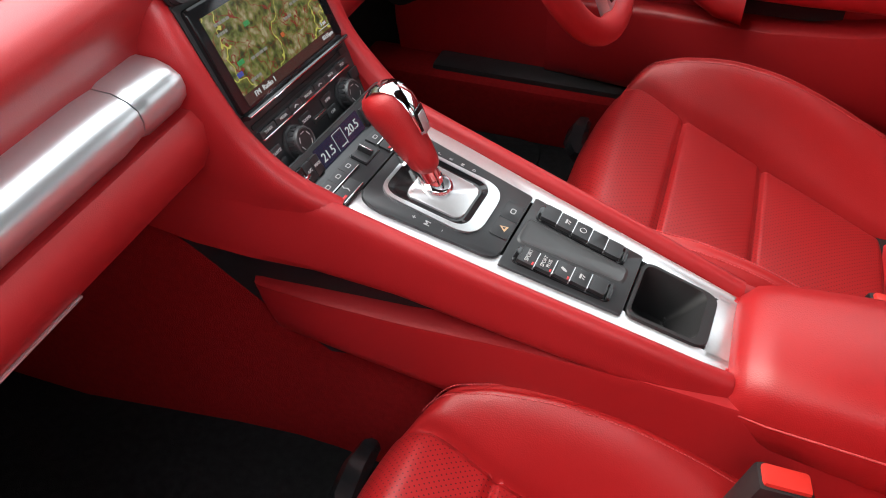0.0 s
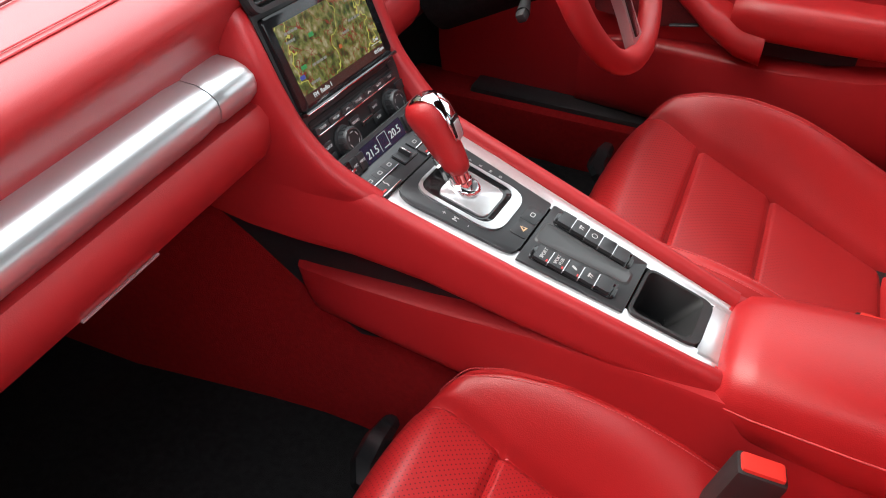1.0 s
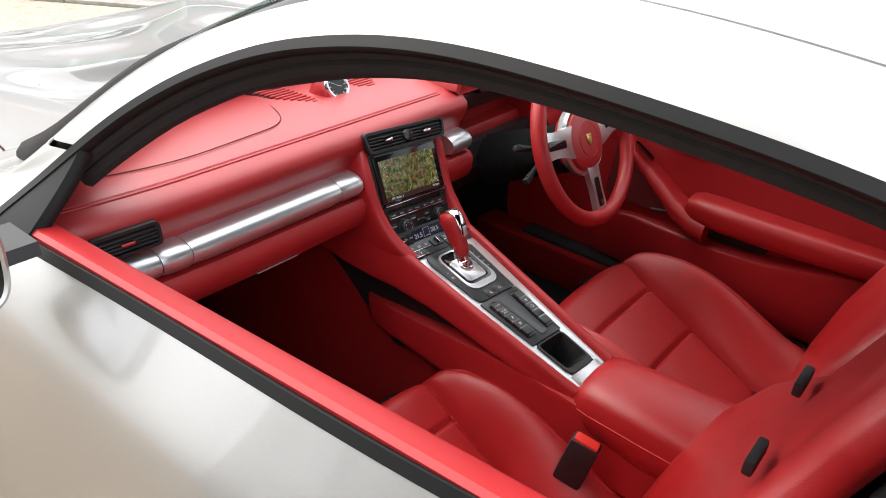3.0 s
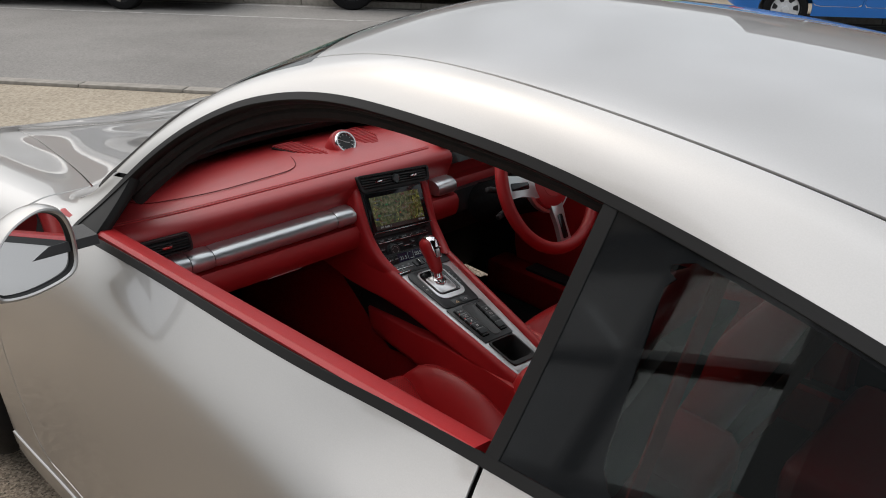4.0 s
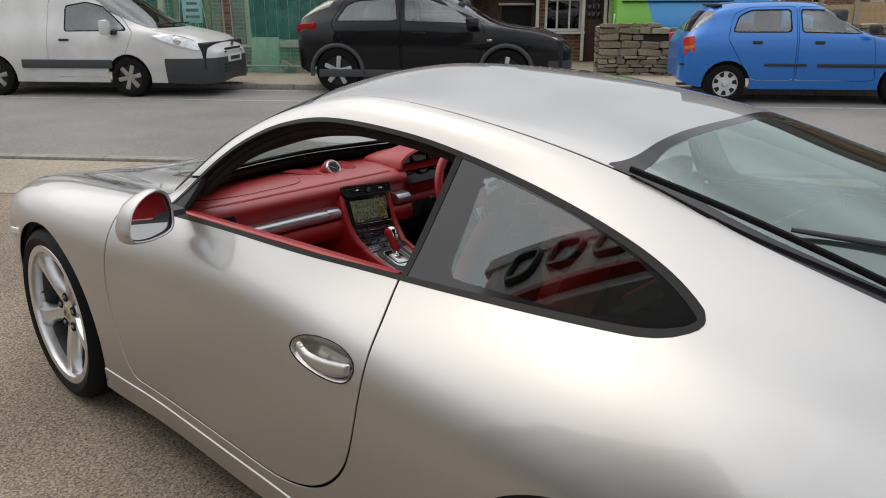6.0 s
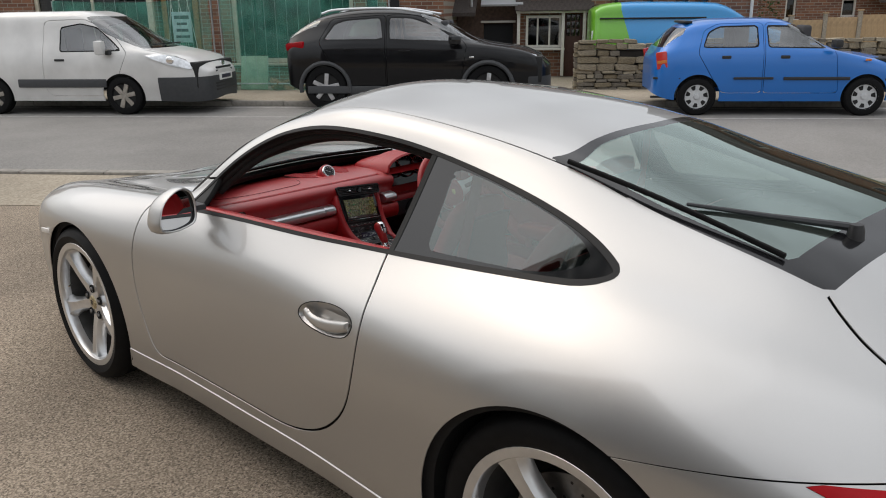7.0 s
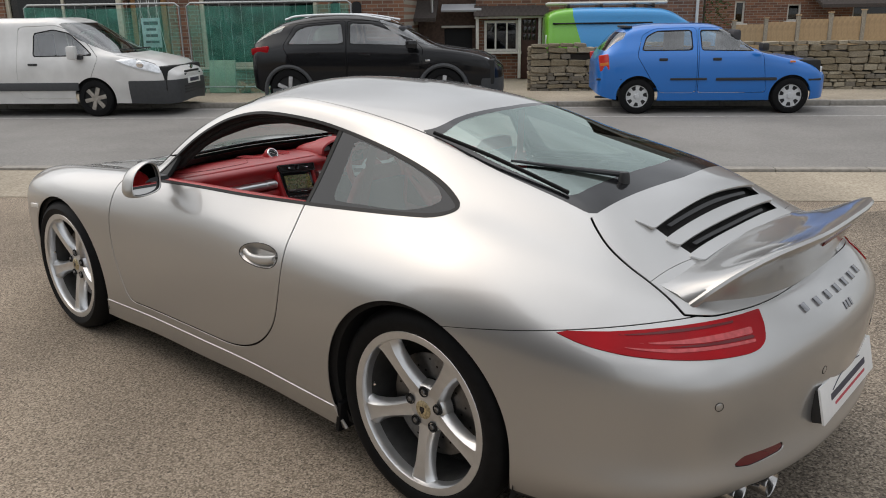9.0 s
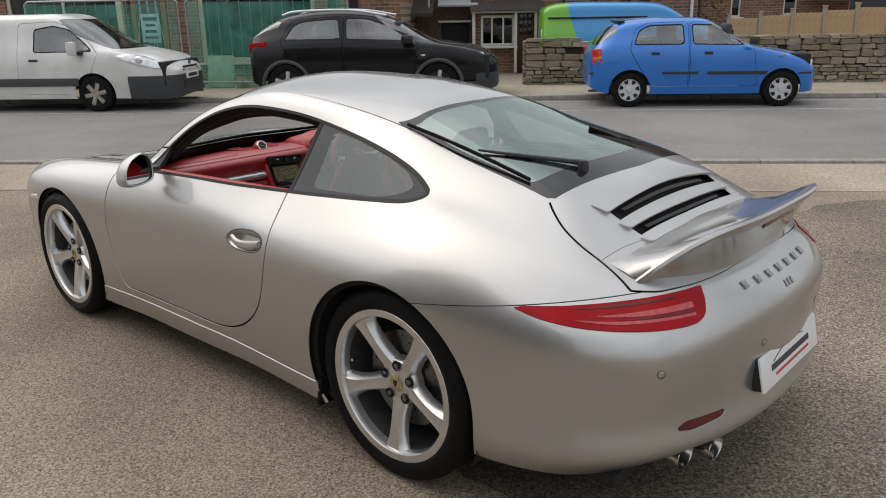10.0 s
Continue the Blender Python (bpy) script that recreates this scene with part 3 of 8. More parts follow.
    well = poly_dist(lid["p"][:, 0], lid["p"][:, 1], rounded([(2.978, -.372), (3.160, -.345), (3.160, .345), (2.978, .372)], .02))
    lid = cut(lid, -well)
    h = np.minimum(3.168 - lid["p"][:, 0] - .145 * np.abs(lid["p"][:, 1]), 1)
    panel("engine_lid", cut(lid, h), PAINT, SPORTS_CAR, "silver engine lid")
    panel("spoiler_base", cut(lid, -h - .002), PAINT, SPORTS_CAR, "silver lid tail below the spoiler")
    # tail lamps and rear bumper
    for sign in (-1, 1):
        d = np.where((side(s, sign) > 0) & (s["p"][:, 0] > 2.5), poly_dist(s["sv"][:, 0], half(s), LAMP), -1)
        lamp = cut(s, d * .1 - .0002)
        s = cut(s, -d * .1 - .0002)
        LAMPS.append(panel("tail_lamp", lamp, LAMP_RED, SPORTS_CAR, "red wraparound tail lamp lens", 0.01, 0.004))
        for poly, mat, words in LAMP_BANDS:
            band = cut(tail, np.where(side(tail, sign) > 0, poly_dist(tail["sv"][:, 0], half(tail), poly), -1) * .1)
            panel("lamp_band", band, mat, LAMPS[-1], words, 0, .0052)
    k = np.where(s["p"][:, 0] > 2.5, .7015 + .148 * (s["p"][:, 0] - 2.625) - s["p"][:, 2], -1)
    k = np.where(s["p"][:, 0] > 3.3, np.minimum(1, (lid_low(s) - half(s)) * .3), k)
    bump = cut(s, k - .0014)
    s = cut(s, -k - .0014)
    low = bump["p"][:, 2] - (.225 + .105 * np.clip((.66 - np.abs(bump["p"][:, 1])) / .12, 0, 1) ** 2 * (3 - 2 * np.clip((.66 - np.abs(bump["p"][:, 1])) / .12, 0, 1)))
    diff = cut(bump, -low - .001)
    bump = cut(bump, low - .001)
    for sign in (-1, 1):
        d = np.where(side(bump, sign) > 0, poly_dist(np.abs(bump["p"][:, 1]), bump["p"][:, 2], rounded([(.402, .424), (.415, .404), (.540, .394), (.592, .402), (.555, .424)], .010)), -1)
        panel("rear_reflector", cut(bump, d - .001), LAMP_DARK, SPORTS_CAR, "dark red bumper reflector", 0.01, -0.004)
        bump = cut(bump, -d - .001)
    panel("rear_bumper", bump, PAINT, SPORTS_CAR, "silver rear bumper cover")
    panel("diffuser", diff, BLACK, SPORTS_CAR, "black lower rear diffuser", 0.02, -0.008)
    # front wings and rear quarters, split where the doors end
    for sign in (-1, 1):
        w = cut(s, np.minimum(side(s, sign), 1.0 - s["p"][:, 0] ))
        panel("front_wing", w, PAINT, SPORTS_CAR, "silver front wing and bumper side")
        q = cut(s, np.minimum(side(s, sign), s["p"][:, 0] - 1.0))
        panel("rear_quarter", q, PAINT, SPORTS_CAR, "silver rear quarter and roof rail")


LAMP_RED = material("red_lamp_lens", (0.30, 0.003, 0.007), 0.08, coat=0.0, spec=0.16, vary=0.15, vary_scale=8)
LAMP_GUIDE = material("pale_pink_light_guide", (0.46, 0.09, 0.095), 0.15, spec=0.2, vary=0.2, vary_scale=60)
LAMP_DEEP = material("deep_red_chamber", (0.10, 0.002, 0.004), 0.12, spec=0.4)


LAMP_DARK = material("dark_red_lens", (0.10, 0.005, 0.008), 0.15, coat=0.6)
LAMP = rounded([(12.58, 3.93), (13.08, 4.24), (13.586, 4.50), (13.985, 4.70), (14.30, 4.86), (14.54, 4.98), (14.575, 4.45), (14.53, 3.95), (14.42, 3.74), (14.09, 3.70), (13.62, 3.70), (13.11, 3.69), (12.82, 3.76)], [.02, .2, .2, .2, .2, .03, .2, .15, .12, .2, .2, .2, .1], 5)
LAMP_BANDS = [
    (rounded([(13.25, 4.02), (13.9, 4.25), (14.40, 4.42), (14.41, 4.22), (13.9, 4.10)], .04), LAMP_GUIDE, "pale light guide"),
    (rounded([(13.0, 3.86), (13.6, 3.95), (14.42, 4.07), (14.42, 3.99), (13.6, 3.86)], .02), LAMP_GUIDE, "pale light guide"),
    (rounded([(13.5, 3.985), (13.9, 4.08), (14.40, 4.19), (14.42, 4.10), (13.9, 4.01)], .02), LAMP_DEEP, "dark lamp chamber"),
    (rounded([(12.95, 4.08), (13.6, 4.42), (14.2, 4.66), (14.2, 4.58), (13.6, 4.34)], .02), LAMP_DEEP, "dark lamp chamber"),
]
DOORS, LAMPS = [], []
build_skin()

# dark inner shell just below the paint, with the window openings left free
def inner_shell():
    s = dict(SKIN)
    s = cut(s, np.where(np.abs(s["p"][:, 1]) > .5, arch(s, 0, .335, .36), 1))
    s = cut(s, np.where(np.abs(s["p"][:, 1]) > .5, arch(s, 2.45, .345, .37), 1))
    h = half(s)
    s = cut(s, -np.minimum(np.minimum(s["sv"][:, 0] - 6.1, 7.9 - s["sv"][:, 0]), h - 7.15))
    s = cut(s, -np.minimum(np.minimum(s["sv"][:, 0] - 10.1, 11.8 - s["sv"][:, 0]), half(s) - 7.15))
    s = cut(s, .004 - xz(s, DLO))
    s["p"] = s["p"] - s["n"] * 0.03
    link("inner_shell", s["p"], s["t"], LINING, SPORTS_CAR, "dark inner body shell and headlining", normals=s["n"])


inner_shell()


def side_y(x, z):
    """Half width of the skin at a side point."""
    p = SKIN["p"]
    left = p[(p[:, 1] < -.3) & (p[:, 2] > .5)]
    d = np.hypot(left[:, 0] - x, left[:, 2] - z)
    i = np.argsort(d)[:6]
    w = 1 / (d[i] + 1e-4)
    return float((left[i, 1] * w).sum() / w.sum())


def window_seals(sign):
    """Rubber seals round the door window, and the dark lining edge behind them."""
    loop = [(x, z) for x, z in DLO if x > .80]
    loop = [(x, z) for x, z in loop if x < 1.84 and z > .93]
    for inset, drop, r, mat, name, label in ((.004, .012, .0075, RUBBER, "window_seal", "black rubber window seal"), (.000, .030, .012, LINING, "lining_edge", "dark lining along the roof rail"), (.006, .052, .014, LINING, "lining_edge", "dark lining along the roof rail")):
        pts = []
        for x, z in loop:
            zz = z - inset
            pts.append((x, sign * (-side_y(x, z) - drop * .72), zz - drop * .55))
        part(name, tube(smooth_line(pts[::3] + [pts[-1]], 3), r, 8, up=(0, 1, 0)), mat, SPORTS_CAR, label)


for sign in (-1, 1):
    window_seals(sign)
    pillar = smooth_line([(.60, sign * .600, .875), (.74, sign * .610, .940), (.90, sign * .545, 1.060), (1.06, sign * .490, 1.125), (1.22, sign * .460, 1.160), (1.45, sign * .440, 1.175)], 5)
    part("pillar_trim", tube(pillar, [.030 + .012 * math.sin(math.pi * k / (len(pillar) - 1)) for k in range(len(pillar))], 12), LINING, SPORTS_CAR, "dark lining of the windscreen pillar")

# ---- cabin ----
FLOOR_Z = 0.25
PERF = material("perforated_red_leather", (0.40, 0.012, 0.014), 0.46, coat=0.14, coat_rough=0.32, vary=0.05, vary_scale=9, bump=0.10, bump_scale=700, kind="voronoi", rough_vary=0.05)


def perforate(m, pitch=0.0050, hole=0.17):
    nt = m.node_tree
    tc = nt.nodes.new("ShaderNodeTexCoord")
    mp = nt.nodes.new("ShaderNodeMapping")
    mp.inputs["Rotation"].default_value = (0, 0, radians(45))
    mp.inputs["Scale"].default_value = (1 / pitch, 1 / pitch, 0)
    fr = nt.nodes.new("ShaderNodeVectorMath")
    fr.operation = "FRACTION"
    sb = nt.nodes.new("ShaderNodeVectorMath")
    sb.operation = "DISTANCE"
    sb.inputs[1].default_value = (0.5, 0.5, 0)
    lt = nt.nodes.new("ShaderNodeMath")
    lt.operation = "LESS_THAN"
    lt.inputs[1].default_value = hole
    mx = nt.nodes.new("ShaderNodeMixRGB")
    mx.inputs[2].default_value = (0.11, 0.004, 0.005, 1)
    b = shader(m)
    src = b.inputs["Base Color"].links[0].from_socket
    nt.links.new(tc.outputs["Object"], mp.inputs[0])
    nt.links.new(mp.outputs[0], fr.inputs[0])
    nt.links.new(fr.outputs[0], sb.inputs[0])
    nt.links.new(sb.outputs["Value"], lt.inputs[0])
    nt.links.new(lt.outputs[0], mx.inputs[0])
    nt.links.new(src, mx.inputs[1])
    nt.links.new(mx.outputs[0], b.inputs["Base Color"])


perforate(PERF)

# floor, firewall and tunnel
tagged(part("cabin_floor", box((1.75, 1.30, 0.03), (1.03, 0, FLOOR_Z - 0.03), 0.004), BLACK_CARPET, SPORTS_CAR), "black carpeted cabin floor")
part("firewall", loft([[(.16, y, .24), (.30, y, .24), (.22, y, .50), (.34, y, .80), (.20, y, .80)] for y in (-.66, .66)]), BLACK_CARPET, SPORTS_CAR, "black carpeted toe board")
for y0, y1 in ((-.60, -.10), (.10, .60)):
    part("floor_mat", prism(rounded([(.33, y0), (.98, y0 + .02), (.98, y1), (.33, y1)], .05), .009, pose(0, 0, FLOOR_Z - .014), .003), BLACK_CARPET, SPORTS_CAR, "black carpet floor mat")
tunnel = [[(x, CYY + o, z) for o, z in ((-w - .03, FLOOR_Z - .02), (-w - .004, h - .05), (-w + .02, h), (w - .02, h), (w + .004, h - .05), (w + .03, FLOOR_Z - .02))]
          for x, w, h, CYY, CY, s in ((.20, .11, .62, -.012, 0, 1), (.55, .105, .62, -.012, 0, 1), (.755, .078, .545, -.012, 0, 1), (.84, .070, .496, -.012, 0, 1), (.90, .070, .45, -.012, 0, 1), (1.1, .082, .44, -.012, 0, 1), (1.4, .085, .40, -.012, 0, 1), (1.9, .09, .40, -.012, 0, 1))]
part("tunnel_carpet", loft(tunnel), RED_CARPET, SPORTS_CAR, "dark red carpeted centre tunnel")

# local frames of the sloping console (u along, b across, h out) and of the upright stack
CO, CS = Vector((.876, -.012, .65)), 0.345
CA = Vector((1, 0, -CS)).normalized()
CN = Vector((CS, 0, 1)).normalized()
SO = Vector((.890, -.010, .652))
SD = Vector((-.37, 0, .929)).normalized()
SN = Vector((.929, 0, .37)).normalized()
SIDE = Vector((0, 1, 0))


def frame_of(o, x, y, z):
    return Matrix(((x[0], y[0], z[0], o[0]), (x[1], y[1], z[1], o[1]), (x[2], y[2], z[2], o[2]), (0, 0, 0, 1)))


def con(u, b, h=0.0):
    return frame_of(CO + CA * (u + .08 * b) + SIDE * b + CN * h, SIDE + CA * .08, -CA, CN)


def stk(d, b, h=0.0):
    return frame_of(SO + SD * (d - .075 * b) + SIDE * b + SN * h, SIDE - SD * .075, SD, SN)


CONSOLE = SPORTS_CAR
def hw(u):
    """Half width of the console's metal trim."""
    return 0.085 + (0.050 - 0.085) * (u - .05) / .41


# metal trim plate with black panels on it
console = part("centre_console", box((.03, .09, .02), con(.447, 0, -.010).translation, .002, 2, con(0, 0).to_3x3().to_4x4() @ pose(0, 0, 0, 0, 0, 90)), ALU, SPORTS_CAR, "satin aluminium console trim")
for sgn in (-1, 1):
    rail = [(sgn * hw(.02), -.02), (sgn * hw(.25), -.25), (sgn * (hw(.42) + .001), -.42), (sgn * hw(.455), -.462), (sgn * .036, -.462), (sgn * .0375, -.35), (sgn * .044, -.20), (sgn * .047, -.02)]
    part("trim_rail", prism(rounded(rail, [.004, .02, .03, .012, .004, .01, .01, .004]), .012, con(0, 0, -.012), .003), ALU, console, "satin aluminium side rail")


def flank(sign):
    """Red leather side of the console, from the stack down to the armrest."""
    rings = []
    for x, w, zt, zb in ((.60, .098, .800, .62), (.72, .100, .775, .602), (.80, .099, .735, .584), (.86, .096, .690, .574), (.92, .0885, .643, .565), (1.0, .0835, .614, .552), (1.1, .077, .579, .525), (1.2, .069, .545, .498), (1.28, .062, .517, .478), (1.312, .058, .506, .470)):
        drop = zt - zb
        c = -.012 - .0 * x
        ring = [(w - .006, zt - .012), (w - .002, zt + .003), (w + .006, zt + .006), (w + .0135, zt - .001), (w + .017, zt - .02), (w + .019 + .05 * (drop - .04), zt - drop + .01), (w + .013 + .05 * (drop - .04), zt - drop), (w - .01, zt - drop + .004)]
        rings.append([(x, c + sign * o, z) for o, z in smooth_ring(ring)])
    return loft(rings)


def smooth_ring(ring, n=3):
    return [(v.x, v.y) for v in smooth_line([(a, b, 0) for a, b in ring], n, True)]


for sign in (-1, 1):
    part("console_flank", flank(sign), LEATHER2, SPORTS_CAR, "red leather console side")
    rings = []
    for x, w, zt, zb in ((.820, .050, .497, .442), (.823, .060, .499, .438), (.832, .064, .500, .436), (.90, .069, .502, .432), (1.0, .070, .504, .42), (1.12, .068, .508, .40), (1.24, .064, .503, .38), (1.36, .060, .490, .36), (1.75, .062, .48, .34)):
        lean = .42 * max(0, 1 - (x - .82) / .25)
        ring = smooth_ring([(w - .03, zb), (w + .022, zb), (w + .026, zb + .03), (w + .023, zt - .014), (w + .016, zt - .001), (w - .03, zt - .004)])
        rings.append([(x + lean * (zt - z), -.012 + sign * o, z) for o, z in ring])
    part("console_base", loft(rings), LEATHER2, SPORTS_CAR, "red leather lower console side")
part("console_core", loft([[(x, -.012 + o, z) for o, z in ((-w, zb), (w, zb), (w, zt), (-w, zt))] for x, w, zb, zt in ((.5, .07, .3, .70), (.85, .075, .3, .60), (1.0, .07, .3, .575), (1.15, .058, .3, .525), (1.2, .055, .3, .455), (1.3, .05, .3, .43), (1.75, .07, .3, .43))]), BLACK, SPORTS_CAR, "black plastic console core")


def con_panel(name, poly, h0, h1, mat, parent, label="", bevel=.0015, r=.004):
    return part(name, prism(rounded(poly, r) if r else poly, h1 - h0, con(0, 0, h0), bevel), mat, parent, label)


def q(u0, b0, u1, b1):
    return [(b0, -u0), (b1, -u0), (b1, -u1), (b0, -u1)][::-1]


# gear selector panel
def ring_of(profile, m=None):
    """Skins flat outlines (points, height) of the console into one ring-like mesh."""
    rb = bmesh.new()
    rows = [[rb.verts.new((m or con(0, 0, 0)) @ Vector((x, y, hh))) for x, y in pp] for pp, hh in profile]
    for a, b in zip(rows, rows[1:]):
        for i in range(len(a)):
            rb.faces.new((a[i], a[(i + 1) % len(a)], b[(i + 1) % len(a)], b[i]))
    return rb


gp_o = rounded([(-.066, -.100), (-.055, -.2225), (.0475, -.2225), (.058, -.100), (.050, -.082), (-.058, -.082)][::-1], [.012, .014, .003, .003, .014, .012][::-1], 6)
gp = part("selector_panel", prism(gp_o, .0035, con(0, 0, 0), .0015), SATIN_BLACK, console, "satin black selector panel")
ring_o = rounded([(-.045, -.093), (.037, -.093), (.037, -.1955), (-.045, -.1955)], [.020, .020, .026, .026], 7)
ring_i = rounded([(-.0415, -.0965), (.0335, -.0965), (.031, -.182), (-.039, -.182)], [.018, .018, .016, .016], 7)
ring_b = rounded([(-.037, -.103), (.029, -.103), (.027, -.176), (-.035, -.176)], [.016, .016, .012, .012], 7)
part("selector_ring", ring_of([(ring_o, .003), (ring_o, .0062), (ring_i, .0066), (ring_i, .0055)]), SATIN_ALU, console, "satin aluminium ring round the selector")
well = part("selector_well", ring_of([(ring_i, .0056), (ring_b, .0040), (ring_b, .0037), ([(-.004 + (x + .004) * .01, -.14 + (y + .14) * .01) for x, y in ring_b], .0036)]), GLOSS_BLACK, console, "dark selector well")
part("selector_slide", prism(rounded([(-.033, -.116), (.024, -.116), (.022, -.174), (-.031, -.174)], .010, 5), .0022, con(0, 0, .0036), .0015), ALU, console, "brushed aluminium sliding plate")
for txt, u in (("+", .1365), ("M", .1503), ("-", .1647)):
    writing(txt, .0085, con(u, -.0525, .0037), GREY_MARK, console)
for txt, u in (("P", .118), ("R", .131), ("N", .144), ("D", .157)):
    writing(txt, .005, con(u, .044, .0037), GREY_MARK, console)


def selector():
    """The selector lever: chrome shank, leather grip with a chrome spine."""
    lever = thing("gear_selector", "red leather gear selector with chrome spine standing in the console", "gear selector")
    foot, tip = Vector((1.003, -.014, .598)), Vector((.957, -.006, .706))
    up = (tip - foot).normalized()
    full = (tip - foot).length
    rt = SIDE
    fw = rt.cross(up).normalized()
    fw = fw if fw.x < 0 else -fw

    def ring(s, rx, ry, off=0.0, n=28, sq=2.0):
        c = foot + up * s * full + fw * off
        out = []
        for i in range(n):
            a = 2 * math.pi * i / n
            out.append(c + rt * rx * math.copysign(abs(math.cos(a)) ** (2 / sq), math.cos(a)) + fw * ry * math.copysign(abs(math.sin(a)) ** (2 / sq), math.sin(a)))
        return out
    part("shank", loft([ring(.02, .0125, .0135), ring(.11, .0125, .0135), ring(.115, .0142, .0155), ring(.16, .0144, .0158), ring(.165, .0130, .0146), ring(.26, .0125, .0152, .001), ring(.40, .0130, .0175, .003), ring(.50, .0120, .0160, .004)]), CHROME, lever, "chrome selector shank")
    part("shank_window", loft([[foot + up * s * full + fw * (.0135 + k) + rt * y for y in (-.0045, -.0052, -.0045, .0045, .0052, .0045)] for s, k in ((.22, -.0005), (.24, .0014), (.36, .0044), (.38, .003))]), GLOSS_BLACK, lever, "dark slot in the shank")
    part("grip", loft([ring(.24, .0080, .0070, -.0075), ring(.27, .0125, .0120, -.0060), ring(.33, .0146, .0152, -.0040), ring(.44, .0156, .0175, -.0015), ring(.54, .0164, .0190, .001), ring(.64, .0176, .0208, .003), ring(.74, .0190, .0230, .0055), ring(.83, .0200, .0246, .0075), ring(.90, .0196, .0242, .008), ring(.955, .0172, .0214, .008), ring(.99, .0130, .0165, .0075), ring(1.01, .006, .008, .007)]), LEATHER, lever, "red leather grip")
    spine = []
    for off, s, w, t in ((-.0190, .58, .0062, .0012), (-.0198, .62, .0092, .0022), (-.0196, .70, .0104, .0028), (-.0186, .79, .0112, .0032), (-.0160, .885, .0116, .0034), (-.0105, .965, .0118, .0034), (-.0020, 1.012, .0118, .0032), (.0080, 1.022, .0115, .0028), (.0175, .995, .0106, .0024), (.0250, .945, .0092, .002), (.0300, .885, .007, .0014)):
        c = foot + up * s * full + fw * off
        mid = foot + up * .80 * full + fw * .005
        nrm = (c - mid).normalized()
        spine.append([c + rt * w * math.cos(a) + nrm * t * math.sin(a) for a in [2 * math.pi * i / 14 for i in range(14)]])
    sp = part("spine", loft(spine), CHROME, lever, "chrome spine over the grip")
    b = foot + up * .665 * full + fw * -.0222
    part("release_button", box((.0028, .0125, .020), b, .0012, 2, frame_of(Vector(), -fw, rt, up)), ALU, sp, "satin release button")
    part("button_gap", box((.0024, .0160, .0215), foot + up * .70 * full + fw * -.0216, .001, 2, frame_of(Vector(), -fw, rt, up)), GLOSS_BLACK, sp)
    part("foot_collar", lathe([(.0155, 0), (.0155, .003), (.0135, .0055), (.0118, .006)], 32, con(.136, -.003, .0058)), CHROME, lever, "chrome foot collar")


selector()
# hazard and lock switches, then the two switch rows
for b, rr in ((-.01365, [.002, .002, .006, .002]), (.01365, [.002, .006, .002, .002])):
    con_panel("hazard_switch", q(.2025, b - .0133, .2215, b + .0133), .003, .0046, SATIN_BLACK, console, "", .0008, .003)
tri = prism([(-.0042, -.0036), (.0042, -.0036), (0, .004)], .0003, con(.2125, -.0135, .0047) @ pose(0, 0, 0, 0, 0, -12))
part("hazard_mark", tri, material("amber_marking", (.55, .36, .20), .5), console, "amber hazard triangle")
part("hazard_mark", prism([(-.0018, -.0018), (.0018, -.0018), (0, .0016)], .0003, con(.2125, -.0135, .0050) @ pose(0, 0, 0, 0, 0, -12)), SATIN_BLACK, console)
part("lock_symbol", ring_of([(rect(.0075, .0055, .0022, 3), 0), (rect(.0075, .0055, .0022, 3), .0003), (rect(.0055, .0036, .0014, 3), .0003), (rect(.0055, .0036, .0014, 3), 0)], con(.2125, .0135, .0047)), GREY_MARK, console)
con_panel("switch_panel", [(-.0575, -.2250), (.0490, -.2250), (.0405, -.3475), (-.0470, -.3475)], 0, .003, SATIN_BLACK, console, "satin black switch panel", .001, .002)
GREY_TRAY = material("dark_grey_tray", (.050, .051, .053), .36, vary=.05, vary_scale=40)
part("tray", ring_of([(rounded([(-.0215, -.2285), (.0175, -.2285), (.0145, -.3395), (-.0105, -.3395)], .008, 5), .0032), (rounded([(-.0195, -.2305), (.0155, -.2305), (.0125, -.3365), (-.0090, -.3365)], .007, 5), .0046), (rounded([(-.0165, -.234), (.0125, -.234), (.0095, -.333), (-.006, -.333)], .006, 5), .0036), ([(-.001 + (x + .001) * .01, -.28 + (y + .28) * .01) for x, y in rounded([(-.0165, -.234), (.0125, -.234), (.0095, -.333), (-.006, -.333)], .006, 5)], .0035)]), GREY_TRAY, console, "shallow grey tray between the switches")
INDICATOR = material("red_indicator", (.62, .03, .03), .3)
for row, (b0, b1) in enumerate(((-.0358, -.0285), (.0322, .0265))):
    con_panel("switch_rim", [(b0 - .0128, -.2340), (b0 + .0118, -.2340), (b1 + .0112, -.3325), (b1 - .0128, -.3325)], .002, .0046, GLOSS_BLACK, console, "black rim of the switch row", .0015, .006)
    for i in range(5):
        u = .2465 + i * .0176
        b = b0 + (b1 - b0) * i / 4
        con_panel("switch", q(u - .0084, b - .0108, u + .0084, b + .0098), .003, .0088, SATIN_BLACK, console, "", .0016, .0012)
        if i < 4:
            part("switch_edge", prism(rect(.0205, .0011, 0, 4, (b - .0005, -u - .0089)), .0062, con(0, 0, .0025), 0), ALU, console, "thin bright divider")
        if row == 0 and i in (0, 1, 2):
            part("indicator", prism(rect(.0036, .0018, 0, 4, (b - .0080, -u - .0065)), .0004, con(0, 0, .0089), 0), INDICATOR, console)
    con_panel("switch_end", q(.3280, b1 - .0108, .3305, b1 + .0098), .003, .0080, SATIN_BLACK, console, "", .0012, .001)
